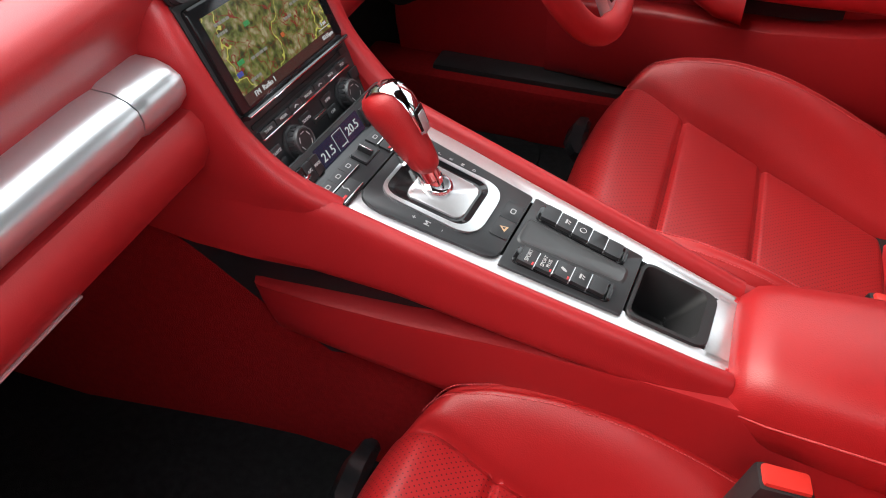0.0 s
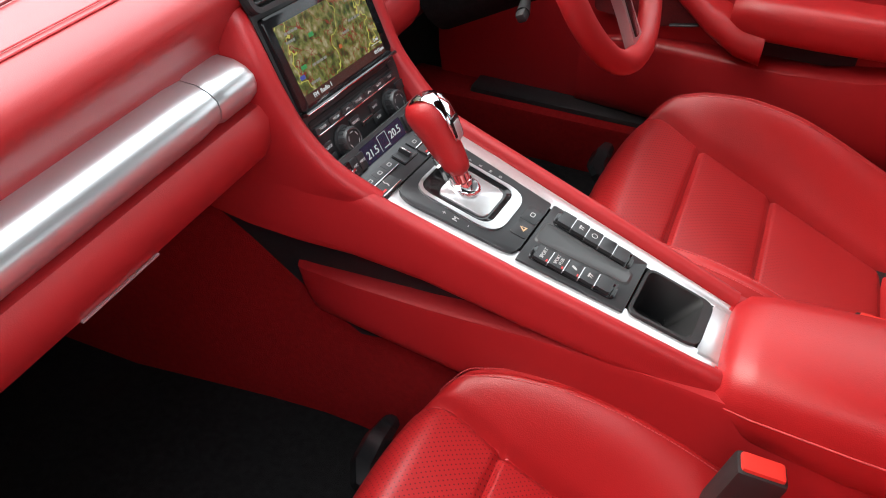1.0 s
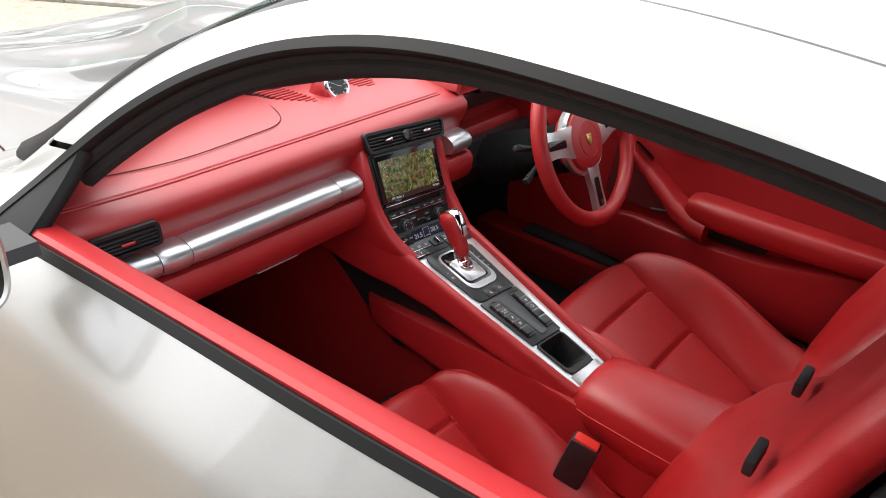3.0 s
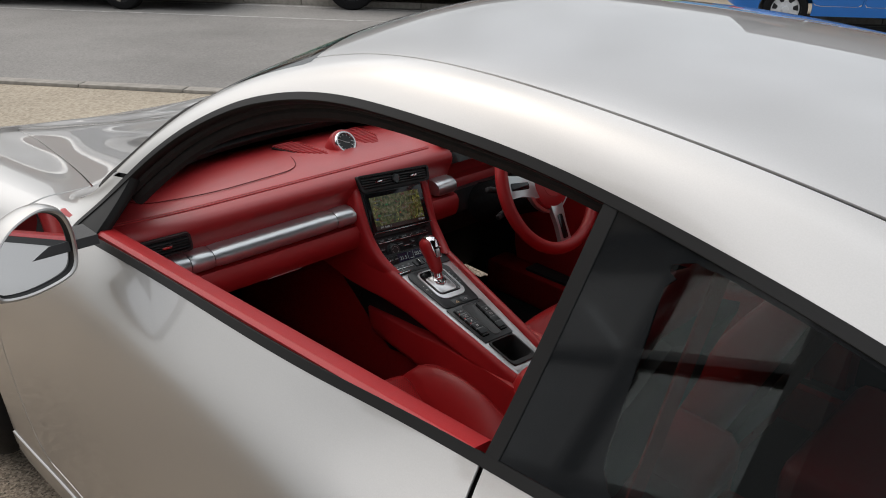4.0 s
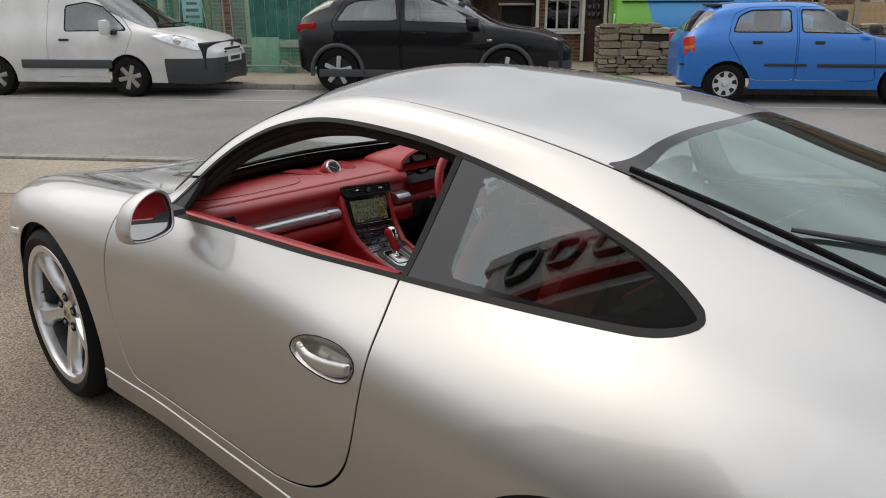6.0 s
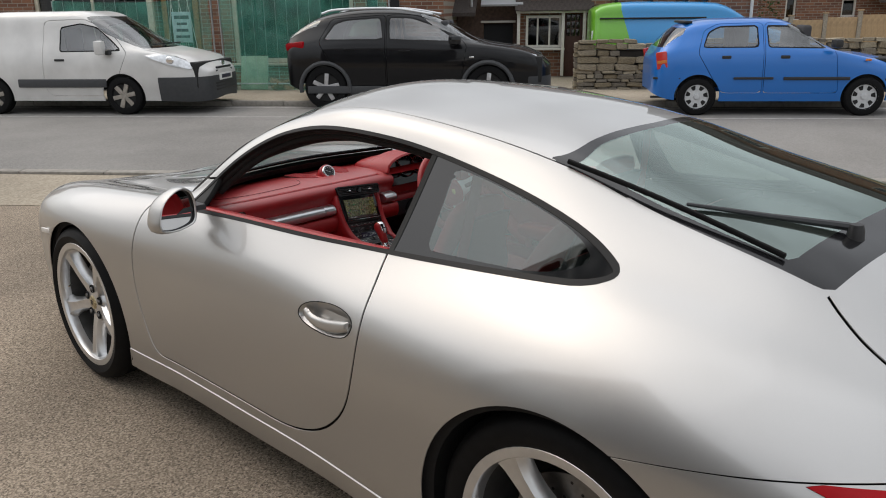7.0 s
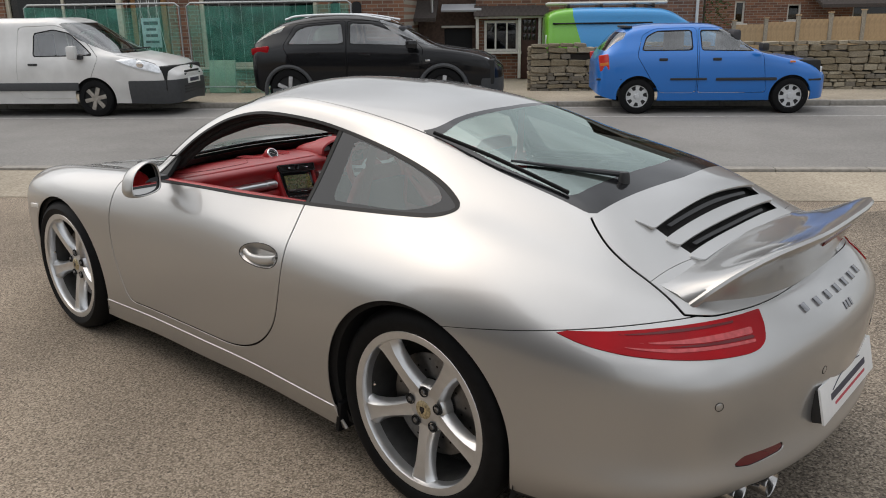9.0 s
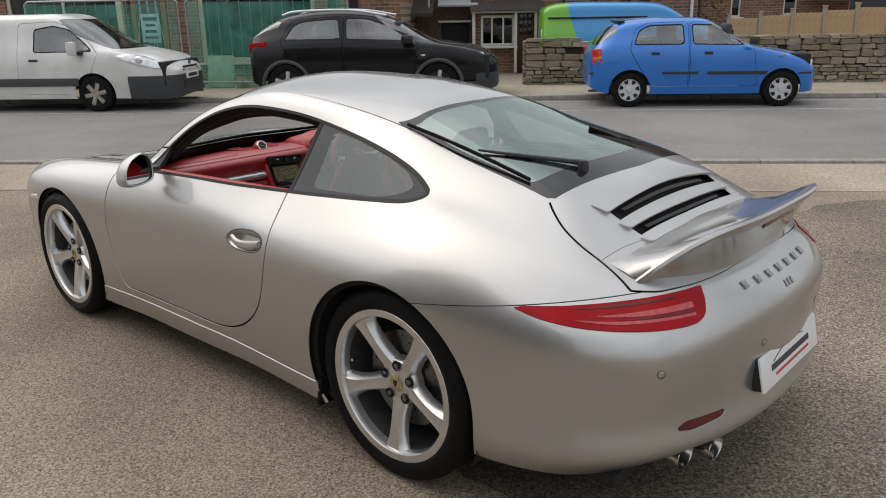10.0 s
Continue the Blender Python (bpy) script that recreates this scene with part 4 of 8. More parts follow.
for u, b, txt, size in ((.2465, -.0358, "SPORT", .0056), (.2618, -.0340, "SPORT", .0050), (.2670, -.0340, "PLUS", .0050)):
    writing(txt, size, con(u, b, .0090), GREY_MARK, console)
for u, b, kind in ((.2817, -.0322, 0), (.2993, -.0303, 1), (.2641, .0308, 1), (.2817, .0293, 2)):
    m = con(u, b, .0089)
    if kind == 0:
        sy = prism(rounded([(-.0012, .0034), (.0012, .0034), (.0016, -.0008), (.0006, -.0036), (-.0006, -.0036), (-.0016, -.0008)], .0005), .0003, m @ pose(0, 0, 0, 0, 0, -25))
    elif kind == 1:
        sy = prism(rect(.0062, .0020, .0009, 3, (0, .0010)), .0003, m)
        sy = prism([(-.0020, -.0006), (-.0008, -.0006), (-.0020, -.0034), (-.0030, -.0034)], .0003, m, bm=sy)
        sy = prism([(.0012, -.0006), (.0024, -.0006), (.0012, -.0034), (.0002, -.0034)], .0003, m, bm=sy)
    else:
        o, i2 = [(.0036 * math.cos(a), .0036 * math.sin(a)) for a in [math.pi * k / 10 for k in range(20)]], [(.0029 * math.cos(a), .0029 * math.sin(a)) for a in [math.pi * k / 10 for k in range(20)]]
        sy = ring_of([(o, 0), (o, .0003), (i2, .0003), (i2, 0)], m)
    part("switch_symbol", sy, GREY_MARK, console)
# cup tray at the back
cup_i = rounded([(-.0385, -.3535), (.0335, -.3535), (.0325, -.4215), (-.0345, -.4215)], [.010, .012, .012, .012], 5)
cup_b = rounded([(-.033, -.358), (.028, -.358), (.026, -.405), (-.029, -.405)], .010, 5)
cen = Vector((-.002, -.390))
ring2 = []
for p in cup_i:
    v = Vector(p) - cen
    ring2.append(tuple(cen + Vector((v.x * (1.13 if v.x < 0 else 1.10), v.y * (1.10 if v.y > 0 else 1.36)))))
cb = ring_of([(ring2, -.004), (ring2, .0026), ([(x * .985, cen.y + (y - cen.y) * .985) for x, y in ring2], .0036), (cup_i, .0034), ([(cen.x + (x - cen.x) * .97, cen.y + (y - cen.y) * .97) for x, y in cup_i], .001), (cup_b, -.052), ([(cen.x + (x - cen.x) * .01, cen.y + (y - cen.y) * .01) for x, y in cup_b], -.053)])
part("cup_tray", cb, BLACK, console, "deep black storage tray")
for k in (-1, 0, 1):
    part("tray_rib", box((.0016, .0016, .022), con(.3995, -.004 + k * .011, -.038).translation, .0005), BLACK, console)

# ---- centre stack ----
STACK = part("stack_fascia", prism(rounded([(-.098, -.004), (.088, -.004), (.090, .165), (-.098, .165)], .004), .02, stk(0, 0, -.02), .001), SATIN_BLACK, SPORTS_CAR, "black centre stack fascia")
part("climate_panel", prism(rounded([(-.094, -.038), (.084, -.038), (.080, -.0800), (-.088, -.0800)][::-1], .003), .014, con(.0, 0, -.0105), .001), SATIN_BLACK, STACK, "grey-black climate panel")
# screen with a road map
SCREEN = bpy.data.materials.new("map_screen")
SCREEN.use_nodes = True


def map_screen():
    nt = SCREEN.node_tree
    b = shader(SCREEN)
    tc = nt.nodes.new("ShaderNodeTexCoord")
    n1 = nt.nodes.new("ShaderNodeTexNoise")
    n1.inputs["Scale"].default_value, n1.inputs["Detail"].default_value = 120, 10
    r1 = nt.nodes.new("ShaderNodeValToRGB")
    e = r1.color_ramp.elements
    e[0].position, e[0].color = .36, (.03, .05, .015, 1)
    e[1].position, e[1].color = .66, (.42, .40, .22, 1)
    for pos, col in ((.45, (.10, .13, .03, 1)), (.54, (.20, .22, .06, 1)), (.60, (.30, .24, .12, 1))):
        x = e.new(pos)
        x.color = col
    mpn = nt.nodes.new("ShaderNodeMixRGB")
    mpn.blend_type = "LINEAR_LIGHT"
    mpn.inputs[0].default_value = .02
    n2 = nt.nodes.new("ShaderNodeTexNoise")
    n2.inputs["Scale"].default_value = 45
    lines = []
    for sc, wd in ((15, .0055), (48, .010)):
        v = nt.nodes.new("ShaderNodeTexVoronoi")
        v.feature = "DISTANCE_TO_EDGE"
        v.inputs["Scale"].default_value = sc
        lt = nt.nodes.new("ShaderNodeMath")
        lt.operation = "LESS_THAN"
        lt.inputs[1].default_value = wd * 1.6 if sc == 15 else .016
        nt.links.new(mpn.outputs[0], v.inputs["Vector"])
        nt.links.new(v.outputs["Distance"], lt.inputs[0])
        lines.append(lt)
    nt.links.new(tc.outputs["Object"], n1.inputs["Vector"])
    nt.links.new(tc.outputs["Object"], n2.inputs["Vector"])
    nt.links.new(tc.outputs["Object"], mpn.inputs[1])
    nt.links.new(n2.outputs["Color"], mpn.inputs[2])
    nt.links.new(n1.outputs["Fac"], r1.inputs[0])
    m1 = nt.nodes.new("ShaderNodeMixRGB")
    m1.inputs[2].default_value = (.25, .04, .02, 1)
    m2 = nt.nodes.new("ShaderNodeMixRGB")
    m2.inputs[2].default_value = (.62, .58, .12, 1)
    nt.links.new(lines[1].outputs[0], m1.inputs[0])
    nt.links.new(r1.outputs[0], m1.inputs[1])
    nt.links.new(lines[0].outputs[0], m2.inputs[0])
    nt.links.new(m1.outputs[0], m2.inputs[1])
    nt.links.new(m2.outputs[0], b.inputs["Emission Color"])
    b.inputs["Emission Strength"].default_value = 0.15
    b.inputs["Base Color"].default_value = (.01, .01, .01, 1)
    b.inputs["Roughness"].default_value = .18


map_screen()
MID = frame_of(CO + CA * .0425 + CN * .0025, SIDE + CA * .08, (-CA + CN).normalized(), (CA + CN).normalized())


def mid(d, b, h=0.0):
    """On the sloping face between the console and the stack."""
    return MID @ pose(b, d, h)


part("screen_bezel", prism(rounded([(-.0945, .0615), (.0855, .0615), (.0845, .158), (-.0935, .158)], .005), .005, stk(0, 0, 0), .0025), GLOSS_BLACK, STACK, "gloss black screen bezel")
part("map_display", prism(rect(.155, .071, 0, 4, (-.0055, .111)), .0008, stk(0, 0, .0046), 0), SCREEN, STACK, "lit navigation map display")
part("status_bar", prism(rect(.155, .0095, 0, 4, (-.0055, .0705)), .0008, stk(0, 0, .0046), 0), glow_mat("dim_brown_display", (.030, .013, .01), .3), STACK, "dark status bar of the display")
LIT = glow_mat("lit_white_text", (.85, .85, .85), .13)
writing("FM  Radio 1", .0068, stk(.0707, -.070, .0056), LIT, STACK, align="LEFT")
writing("03:55pm", .0056, stk(.0712, .0705, .0056), LIT, STACK, align="RIGHT")
writing("3 mi", .0055, stk(.0835, .062, .0056), LIT, STACK)
part("scale_line", prism(rect(.020, .0006, 0, 2, (.061, .0795)), .0003, stk(0, 0, .0054), 0), LIT, STACK)
for d, b, col, w in ((.124, -.036, (.05, .40, .12), .008), (.100, -.066, (.05, .40, .12), .009), (.092, -.074, (.08, .12, .5), .008), (.098, .000, (.70, .16, .04), .005)):
    part("map_marker", prism(rect(w, .0042, .001, 2), .0003, stk(d, b, .0055)), glow_mat("map_marker_tint", col, .12), STACK)
MAPTEXT = glow_mat("pale_map_label", (.45, .45, .38), .09)
for d, b, w in ((.136, -.062, .022), (.128, -.068, .015), (.097, -.040, .026), (.116, .040, .024), (.136, .048, .026), (.082, -.058, .016), (.108, .018, .013)):
    for k in range(4):
        part("map_label", prism(rect(w / 5, .0026, .0005, 2, ((k - 1.5) * w / 4, 0)), .0003, stk(d, b, .0055)), MAPTEXT, STACK)
# bright ledge, slot and keys below the screen
part("screen_ledge", loft([[stk(d, b, h).translation for d, h in ((.0612, .000), (.0612, .0085), (.0600, .0100), (.0582, .0098), (.0572, .0080), (.0572, .0)) ] for b in (-.0945, .0855)]), GLOSS_BLACK, STACK, "dark ledge under the screen")
part("ledge_edge", prism(rect(.179, .0013, .0004, 2, (-.0045, .0594)), .0106, stk(0, 0, 0), .0003), CHROME, STACK, "thin bright edge of the ledge")
part("disc_slot", prism(rect(.168, .0045, .002, 3, (-.006, .0475)), .0012, stk(0, 0, 0), 0), INNER_DARK, STACK, "dark disc slot")
part("eject_key", prism(rect(.012, .0075, .001, 2, (.075, .0485)), .0030, stk(0, 0, 0), .0008), SATIN_BLACK, STACK)
for i, txt in enumerate(("TUNER", "MEDIA", "", "PHONE", "", "NAVI", "MAP")):
    b = (-.076, -.051, -.0285, -.006, .0165, .038, .062)[i]
    w = .0235 if txt else .0195
    part("source_key", prism(rect(w, .0072, .0008, 2, (b, .0385)), .0040, stk(0, 0, 0), .001), SATIN_BLACK, STACK)
    if txt:
        writing(txt, .0038, stk(.0385, b, .0042), GREY_MARK, STACK)
    else:
        part("key_symbol", tube([stk(.0375, b - .003, .0042).translation, stk(.0392, b, .0044).translation, stk(.0378, b + .003, .0042).translation], .0006, 5), GREY_MARK, STACK)
for b, w in ((-.0635, .047), (-.0045, .068), (.0515, .040)):
    part("key_edge", prism(rect(w, .0016, .0004, 2, (b, .0338)), .0052, stk(0, 0, 0), .0005), CHROME, STACK, "thin bright line under the keys")
for b, d, txt in ((-.080, .0165, "SOURCE"), (-.080, .003, "<"), (-.0225, .0205, "SOUND"), (.0185, .0205, "INFO"), (.0185, .0075, "CAR"), (.079, .0215, "")):
    part("small_key", prism(rect(.0185, .0105, .001, 2, (b, d)), .0020, stk(0, 0, 0), .0008), SATIN_BLACK, STACK)
    if txt:
        writing(txt, .0040, stk(d, b, .0022), GREY_MARK, STACK)
part("card_slot", prism(rect(.023, .006, .001, 2, (-.002, .013)), .0024, stk(0, 0, 0), .0006), INNER_DARK, STACK, "dark card slot")
part("card_lip", prism(rect(.021, .0011, .0003, 2, (-.002, .0145)), .0030, stk(0, 0, 0), .0003), CHROME, STACK)
for b in (-.0500, .0500):
    m = stk(.0105, b, .0005)
    knob = part("rotary_knob", lathe([(.0175, 0), (.0172, .0025), (.0150, .0030), (.0146, .0110), (.0136, .0125), (.0100, .0125), (0, .0120)], 40, m), SATIN_BLACK, STACK, "knurled black rotary knob")
    part("knob_ring", lathe([(.0140, .0118), (.0134, .0132), (.0122, .0134), (.0117, .0126)], 40, m), GREY_TRAY, knob, "grey knob rim")
    for a in range(6):
        part("knob_mark", box((.0052, .0007, .0003), (0, 0, 0), 0, 1, m @ pose(0, 0, .0127, 0, 0, a * 60) @ pose(0, .0085, 0)), GREY_MARK, knob)
    for a in range(18):
        part("knurl", box((.0016, .0010, .0068), (0, 0, 0), 0, 1, m @ pose(0, 0, .007, 0, 0, a * 20) @ pose(0, .0149, 0)), SATIN_BLACK, knob)
# climate display and keys on the sloping face
CLIMATE_GREY = material("dark_grey_climate_panel", (.040, .042, .044), .42, vary=.05, vary_scale=40)
part("climate_face", prism(rounded([(-.093, -.003), (.081, -.003), (.083, .0275), (-.095, .0275)][::1], .002), .004, mid(0, 0, -.004), .0008), CLIMATE_GREY, STACK, "grey sloping climate face")
part("climate_display", prism(rect(.079, .0215, .0015, 3, (-.0115, .0125)), .0006, mid(0, 0, .0002), 0), glow_mat("blue_black_display", (.016, .018, .050), .16), STACK, "blue-black climate display")
writing("21.5", .0125, mid(.0105, -.0345, .0010), LIT, STACK)
writing("20.5", .0125, mid(.0125, .0115, .0010), LIT, STACK)
for w, h, x, y in ((.016, .0006, -.0115, .0215), (.0006, .018, -.0195, .0125), (.0006, .018, -.0035, .0125), (.010, .0012, -.0090, .0055)):
    part("display_box", prism(rect(w, h, 0, 2, (x, y)), .0002, mid(0, 0, .0009), 0), LIT, STACK)
for b, keys in ((-.0625, ("A/C", "MAX")), (.041, ("AUTO", ""))):
    for i, txt in enumerate(keys):
        bb, ww = (b + (i - .5) * .0125, .0115) if b < 0 else (b + i * .019, .018)
        part("climate_key", prism(rect(ww, .0190, .001, 2, (bb, .0115)), .0030, mid(0, 0, 0), .0010), SATIN_BLACK, STACK)
        if txt:
            writing(txt, .0042, mid(.0125, bb, .0032), GREY_MARK, STACK)
for b in (-.0825, .0715):
    part("temperature_toggle", prism(rect(.0165, .0205, .001, 2, (b, .0115)), .0028, mid(0, 0, 0), .001), GLOSS_BLACK, STACK)
    part("toggle_bar", box((.0150, .0036, .006), (0, 0, 0), .0012, 2, mid(.0115, b, .005)), CHROME, STACK, "bright temperature toggle")
# keys on the flat part of the panel
for sgn, cen_b in ((-1, -.0515), (1, .0395)):
    for i in range(3):
        b = cen_b + (i - 1) * .0186
        con_panel("climate_key", q(.0500, b - .0090, .0625, b + .0090), .003, .0058, CLIMATE_GREY, STACK, "", .0010, .001)
        m = con(.0562, b, .0059)
        part("key_symbol", ring_of([(rect(.0058, .0042, .001, 2), 0), (rect(.0058, .0042, .001, 2), .0003), (rect(.0044, .0028, .0006, 2), .0003), (rect(.0044, .0028, .0006, 2), 0)], m), GREY_MARK, STACK)
    part("key_edge", prism(rect(.054, .0011, .0003, 2, (cen_b, -.0632)), .0064, con(0, 0, 0), .0003), CHROME, STACK, "thin bright line under the keys")
    con_panel("climate_key", q(.0650, cen_b - .027, .0775, cen_b + .006), .003, .0058, CLIMATE_GREY, STACK, "", .0010, .001)
    part("key_symbol", tube([con(.074 - k * .003, cen_b - .010 + (.0016 if k % 2 else -.0004), .0060).translation for k in range(4)], .0006, 5), GREY_MARK, STACK)
    part("key_edge", prism(rect(.034, .0012, .0003, 2, (cen_b - .010, -.0782)), .0064, con(0, 0, 0), .0003), CHROME, STACK, "thin bright line under the keys")
    part("indicator", prism(rect(.0075, .0022, 0, 2), .0004, con(.0745, cen_b - .021, .0059)), INDICATOR, STACK)
con_panel("fan_well", q(.0500, -.0195, .0690, .0085), .003, .0042, GLOSS_BLACK, STACK, "dark fan switch well", .0006, .001)
con_panel("fan_toggle", q(.0508, -.0185, .0682, .0075), .003, .0064, SATIN_BLACK, STACK, "", .0022, .001)
part("toggle_bar", box((.0045, .0150, .0075), con(.0590, -.0055, .0085).translation, .0012, 2, con(0, 0).to_3x3().to_4x4() @ pose(0, 0, 0, 0, 0, 0)), SATIN_BLACK, STACK)
part("toggle_edge", box((.0010, .0145, .0012), con(.0590, -.0065, .0125).translation, .0003, 1, con(0, 0).to_3x3().to_4x4()), CHROME, STACK)


# ---- air vents ----
def vent(name, m, w, h, n, knobs=(), skew=0.0):
    """A framed air vent with slats, in the plane of m."""
    v = part(name, prism(rounded([(-w / 2, -h / 2), (w / 2, -h / 2), (w / 2 + skew, h / 2), (-w / 2 - skew, h / 2)], .008), .004, m @ pose(0, 0, -.006)), INNER_DARK, SPORTS_CAR, "black air vent")
    fo, fi = rounded([(-w / 2, -h / 2), (w / 2, -h / 2), (w / 2 + skew, h / 2), (-w / 2 - skew, h / 2)], .010), rounded([(-w / 2 + .005, -h / 2 + .005), (w / 2 - .005, -h / 2 + .005), (w / 2 + skew - .005, h / 2 - .005), (-w / 2 - skew + .005, h / 2 - .005)], .008)
    fb = bmesh.new()
    rr = [[fb.verts.new(m @ Vector((x, y, z))) for x, y in pp] for pp, z in ((fo, -.004), (fo, .004), (fi, .004), (fi, -.004))]
    for a, b in zip(rr, rr[1:]):
        for i in range(len(a)):
            fb.faces.new((a[i], a[(i + 1) % len(a)], b[(i + 1) % len(a)], b[i]))
    part("vent_frame", fb, BLACK, v, "dark grey vent frame")
    for i in range(n):
        y = -h / 2 + .008 + (h - .016) * (i + .5) / n
        part("slat", box((w - .012, .0028, .010), (0, 0, 0), .0008, 1, m @ pose(0, y, -.001, 25)), BLACK, v)
    for kx in knobs:
        part("vent_tab", box((.022, .006, .006), (0, 0, 0), .0015, 2, m @ pose(kx, 0, .005)), CHROME, v, "chrome vent tab")
    return v


vent("centre_vent", stk(.183, .008, .006), .215, .040, 4, (-.055, .055), .006)
part("vent_badge", lathe([(0, .006), (.011, .005), (.013, 0)], 24, stk(.183, .008, .008)), GLOSS_BLACK, SPORTS_CAR, "small black oval between the vents")

# ---- dashboard ----
def dash_section(y, lift=0.0, back=0.0):
    b = back
    return [(.40, y, .835), (.46, y, .850 + lift), (.56, y, .862 + lift), (.68, y, .866 + lift), (.76, y, .863 + lift), (.802, y, .853 + lift * .7), (.816 - b, y, .842), (.819 - b, y, .830), (.815 - b, y, .815), (.806 - b, y, .797), (.802 - b, y, .786),
            (.806 - b, y, .738), (.828 - b, y, .7355), (.838 - b, y, .734), (.846 - b, y, .722), (.845 - b, y, .695), (.835 - b, y, .676), (.80 - b, y, .662), (.62, y, .65), (.42, y, .66)]


def curve_y(y):
    """The dashboard curves towards the windscreen at its outer ends."""
    return .0 + max(0, abs(y) - .45) ** 2 * .35


ys = [-.70, -.67, -.62, -.55, -.45, -.3, -.2, -.135, -.10, 0, .10, .16, .21]
passenger = loft([[(x - curve_y(yy) * (x > .6), yy, z) for x, yy, z in dash_section(y)] for y in ys])
dash = part("dashboard", passenger, DASH_LEATHER, SPORTS_CAR, "red leather dashboard")
part("dash_end", loft([[(x - curve_y(yy) * (x > .6), yy, z) for x, yy, z in dash_section(y)] for y in (.53, .58, .64, .69)]), LEATHER2, dash, "red leather dashboard end")
part("dash_middle", loft([[(x, yy, z) for x, yy, z in dash_section(y, 0, .09)] for y in (.205, .3, .4, .535)]), LEATHER2, dash, "red leather dashboard behind the wheel")


def strip(y0, y1, n, name, label):
    rings = []
    for i in range(n + 1):
        y = y0 + (y1 - y0) * i / n
        c = curve_y(y)
        e = .0015 if i in (0, n) else 0
        rings.append([(x - c - e, y, z) for x, z in ((.800, .7415 + e), (.826, .7395 + e), (.837, .743 + e), (.8425, .751), (.8440, .760), (.8420, .769), (.8340, .777 - e), (.8220, .7815 - e), (.798, .7825 - e))])
    return part(name, loft(rings), SATIN_ALU, dash, label)


strip(-.188, -.134, 8, "trim_strip_end", "satin aluminium trim end piece")
strip(-.505, -.1895, 14, "trim_strip", "satin aluminium dashboard strip")
strip(-.556, -.5065, 6, "trim_strip_end", "satin aluminium trim end piece")
strip(-.69, -.5575, 8, "trim_strip_end", "satin aluminium trim end piece")
strip(.140, .205, 6, "trim_strip_end", "satin aluminium trim piece by the wheel")
part("glovebox_handle", box((.003, .09, .0022), (.8375, -.34, .6768), .0008), ALU, dash, "glovebox release")
m_side = frame_of(Vector((.818, -.598, .812)), SIDE, Vector((-.03, 0, 1)).normalized(), Vector((1, 0, .03)).normalized()) @ pose(0, 0, 0, 0, -3)
vent("side_vent", m_side, .112, .040, 4, (.0,), -.004)


def top_z(x):
    return .850 + .016 * min(1, max(0, (x - .46) / .2)) if x < .74 else .866 - (x - .74) * .12


def seam(points, r=.0011, mat=None, name="seam", closed=False, lift=.0006):
    return part(name, tube([(x, y, top_z(x) + lift) for x, y in points], r, 6, closed), mat or STITCH, dash)


pad = rounded([(.50, -.60), (.50, -.145), (.60, -.15), (.715, -.205), (.735, -.45), (.70, -.60)], [.03, .03, .08, .05, .07, .05], 6)
seam([(x, y) for x, y in pad], .0011, material("dark_red_seam", (.12, .004, .006), .7), "airbag_seam", True, .0004)
edge_line = [(.780 - curve_y(y), y) for y in [-.68 + i * .04 for i in range(22)]]
part("dash_stitch", tube([(x, y, .8595) for x, y in edge_line], .0011, 6), STITCH, dash)
part("dash_stitch", tube([(x - .007, y, .8613) for x, y in edge_line], .0008, 6), STITCH, dash)

# clock pod with grilles on both sides
clock = thing("dashboard_clock", "round chrome-rimmed black dashboard clock on the red dashboard", "clock")
face = frame_of(Vector((.652, -.015, .880)), SIDE, Vector((-.55, 0, .83)).normalized(), Vector((.83, 0, .55)).normalized()) @ Matrix.Scale(.86, 4)
part("pod", loft([[face @ Vector((rx * math.cos(a), rx * math.sin(a) - dz, -z)) for a in [2 * math.pi * i / 32 for i in range(32)]] for rx, z, dz in ((.036, .0, .0), (.042, .004, .0), (.046, .018, .002), (.048, .05, .012), (.04, .075, .02))]), LEATHER2, clock, "red leather clock pod")
part("rim", lathe([(.027, .001), (.029, .006), (.033, .006), (.036, .001), (.036, -.004)], 40, face), CHROME, clock, "chrome clock rim")
dial = part("dial", lathe([(0, .0015), (.028, .0015), (.028, -.003)], 40, face), GLOSS_BLACK, clock, "black clock dial")
for i in range(12):
    part("hour_mark", box((.0016, .005, .0005), (0, 0, 0), 0, 1, face @ pose(0, 0, .002, 0, 0, i * 30) @ pose(0, .023, 0)), GREY_MARK, dial)
part("hand", box((.0012, .020, .0006), (0, 0, 0), 0, 1, face @ pose(0, 0, .0028, 0, 0, 60) @ pose(0, .009, 0)), GREY_MARK, dial)
part("hand", box((.0014, .013, .0006), (0, 0, 0), 0, 1, face @ pose(0, 0, .0026, 0, 0, -110) @ pose(0, .006, 0)), GREY_MARK, dial)
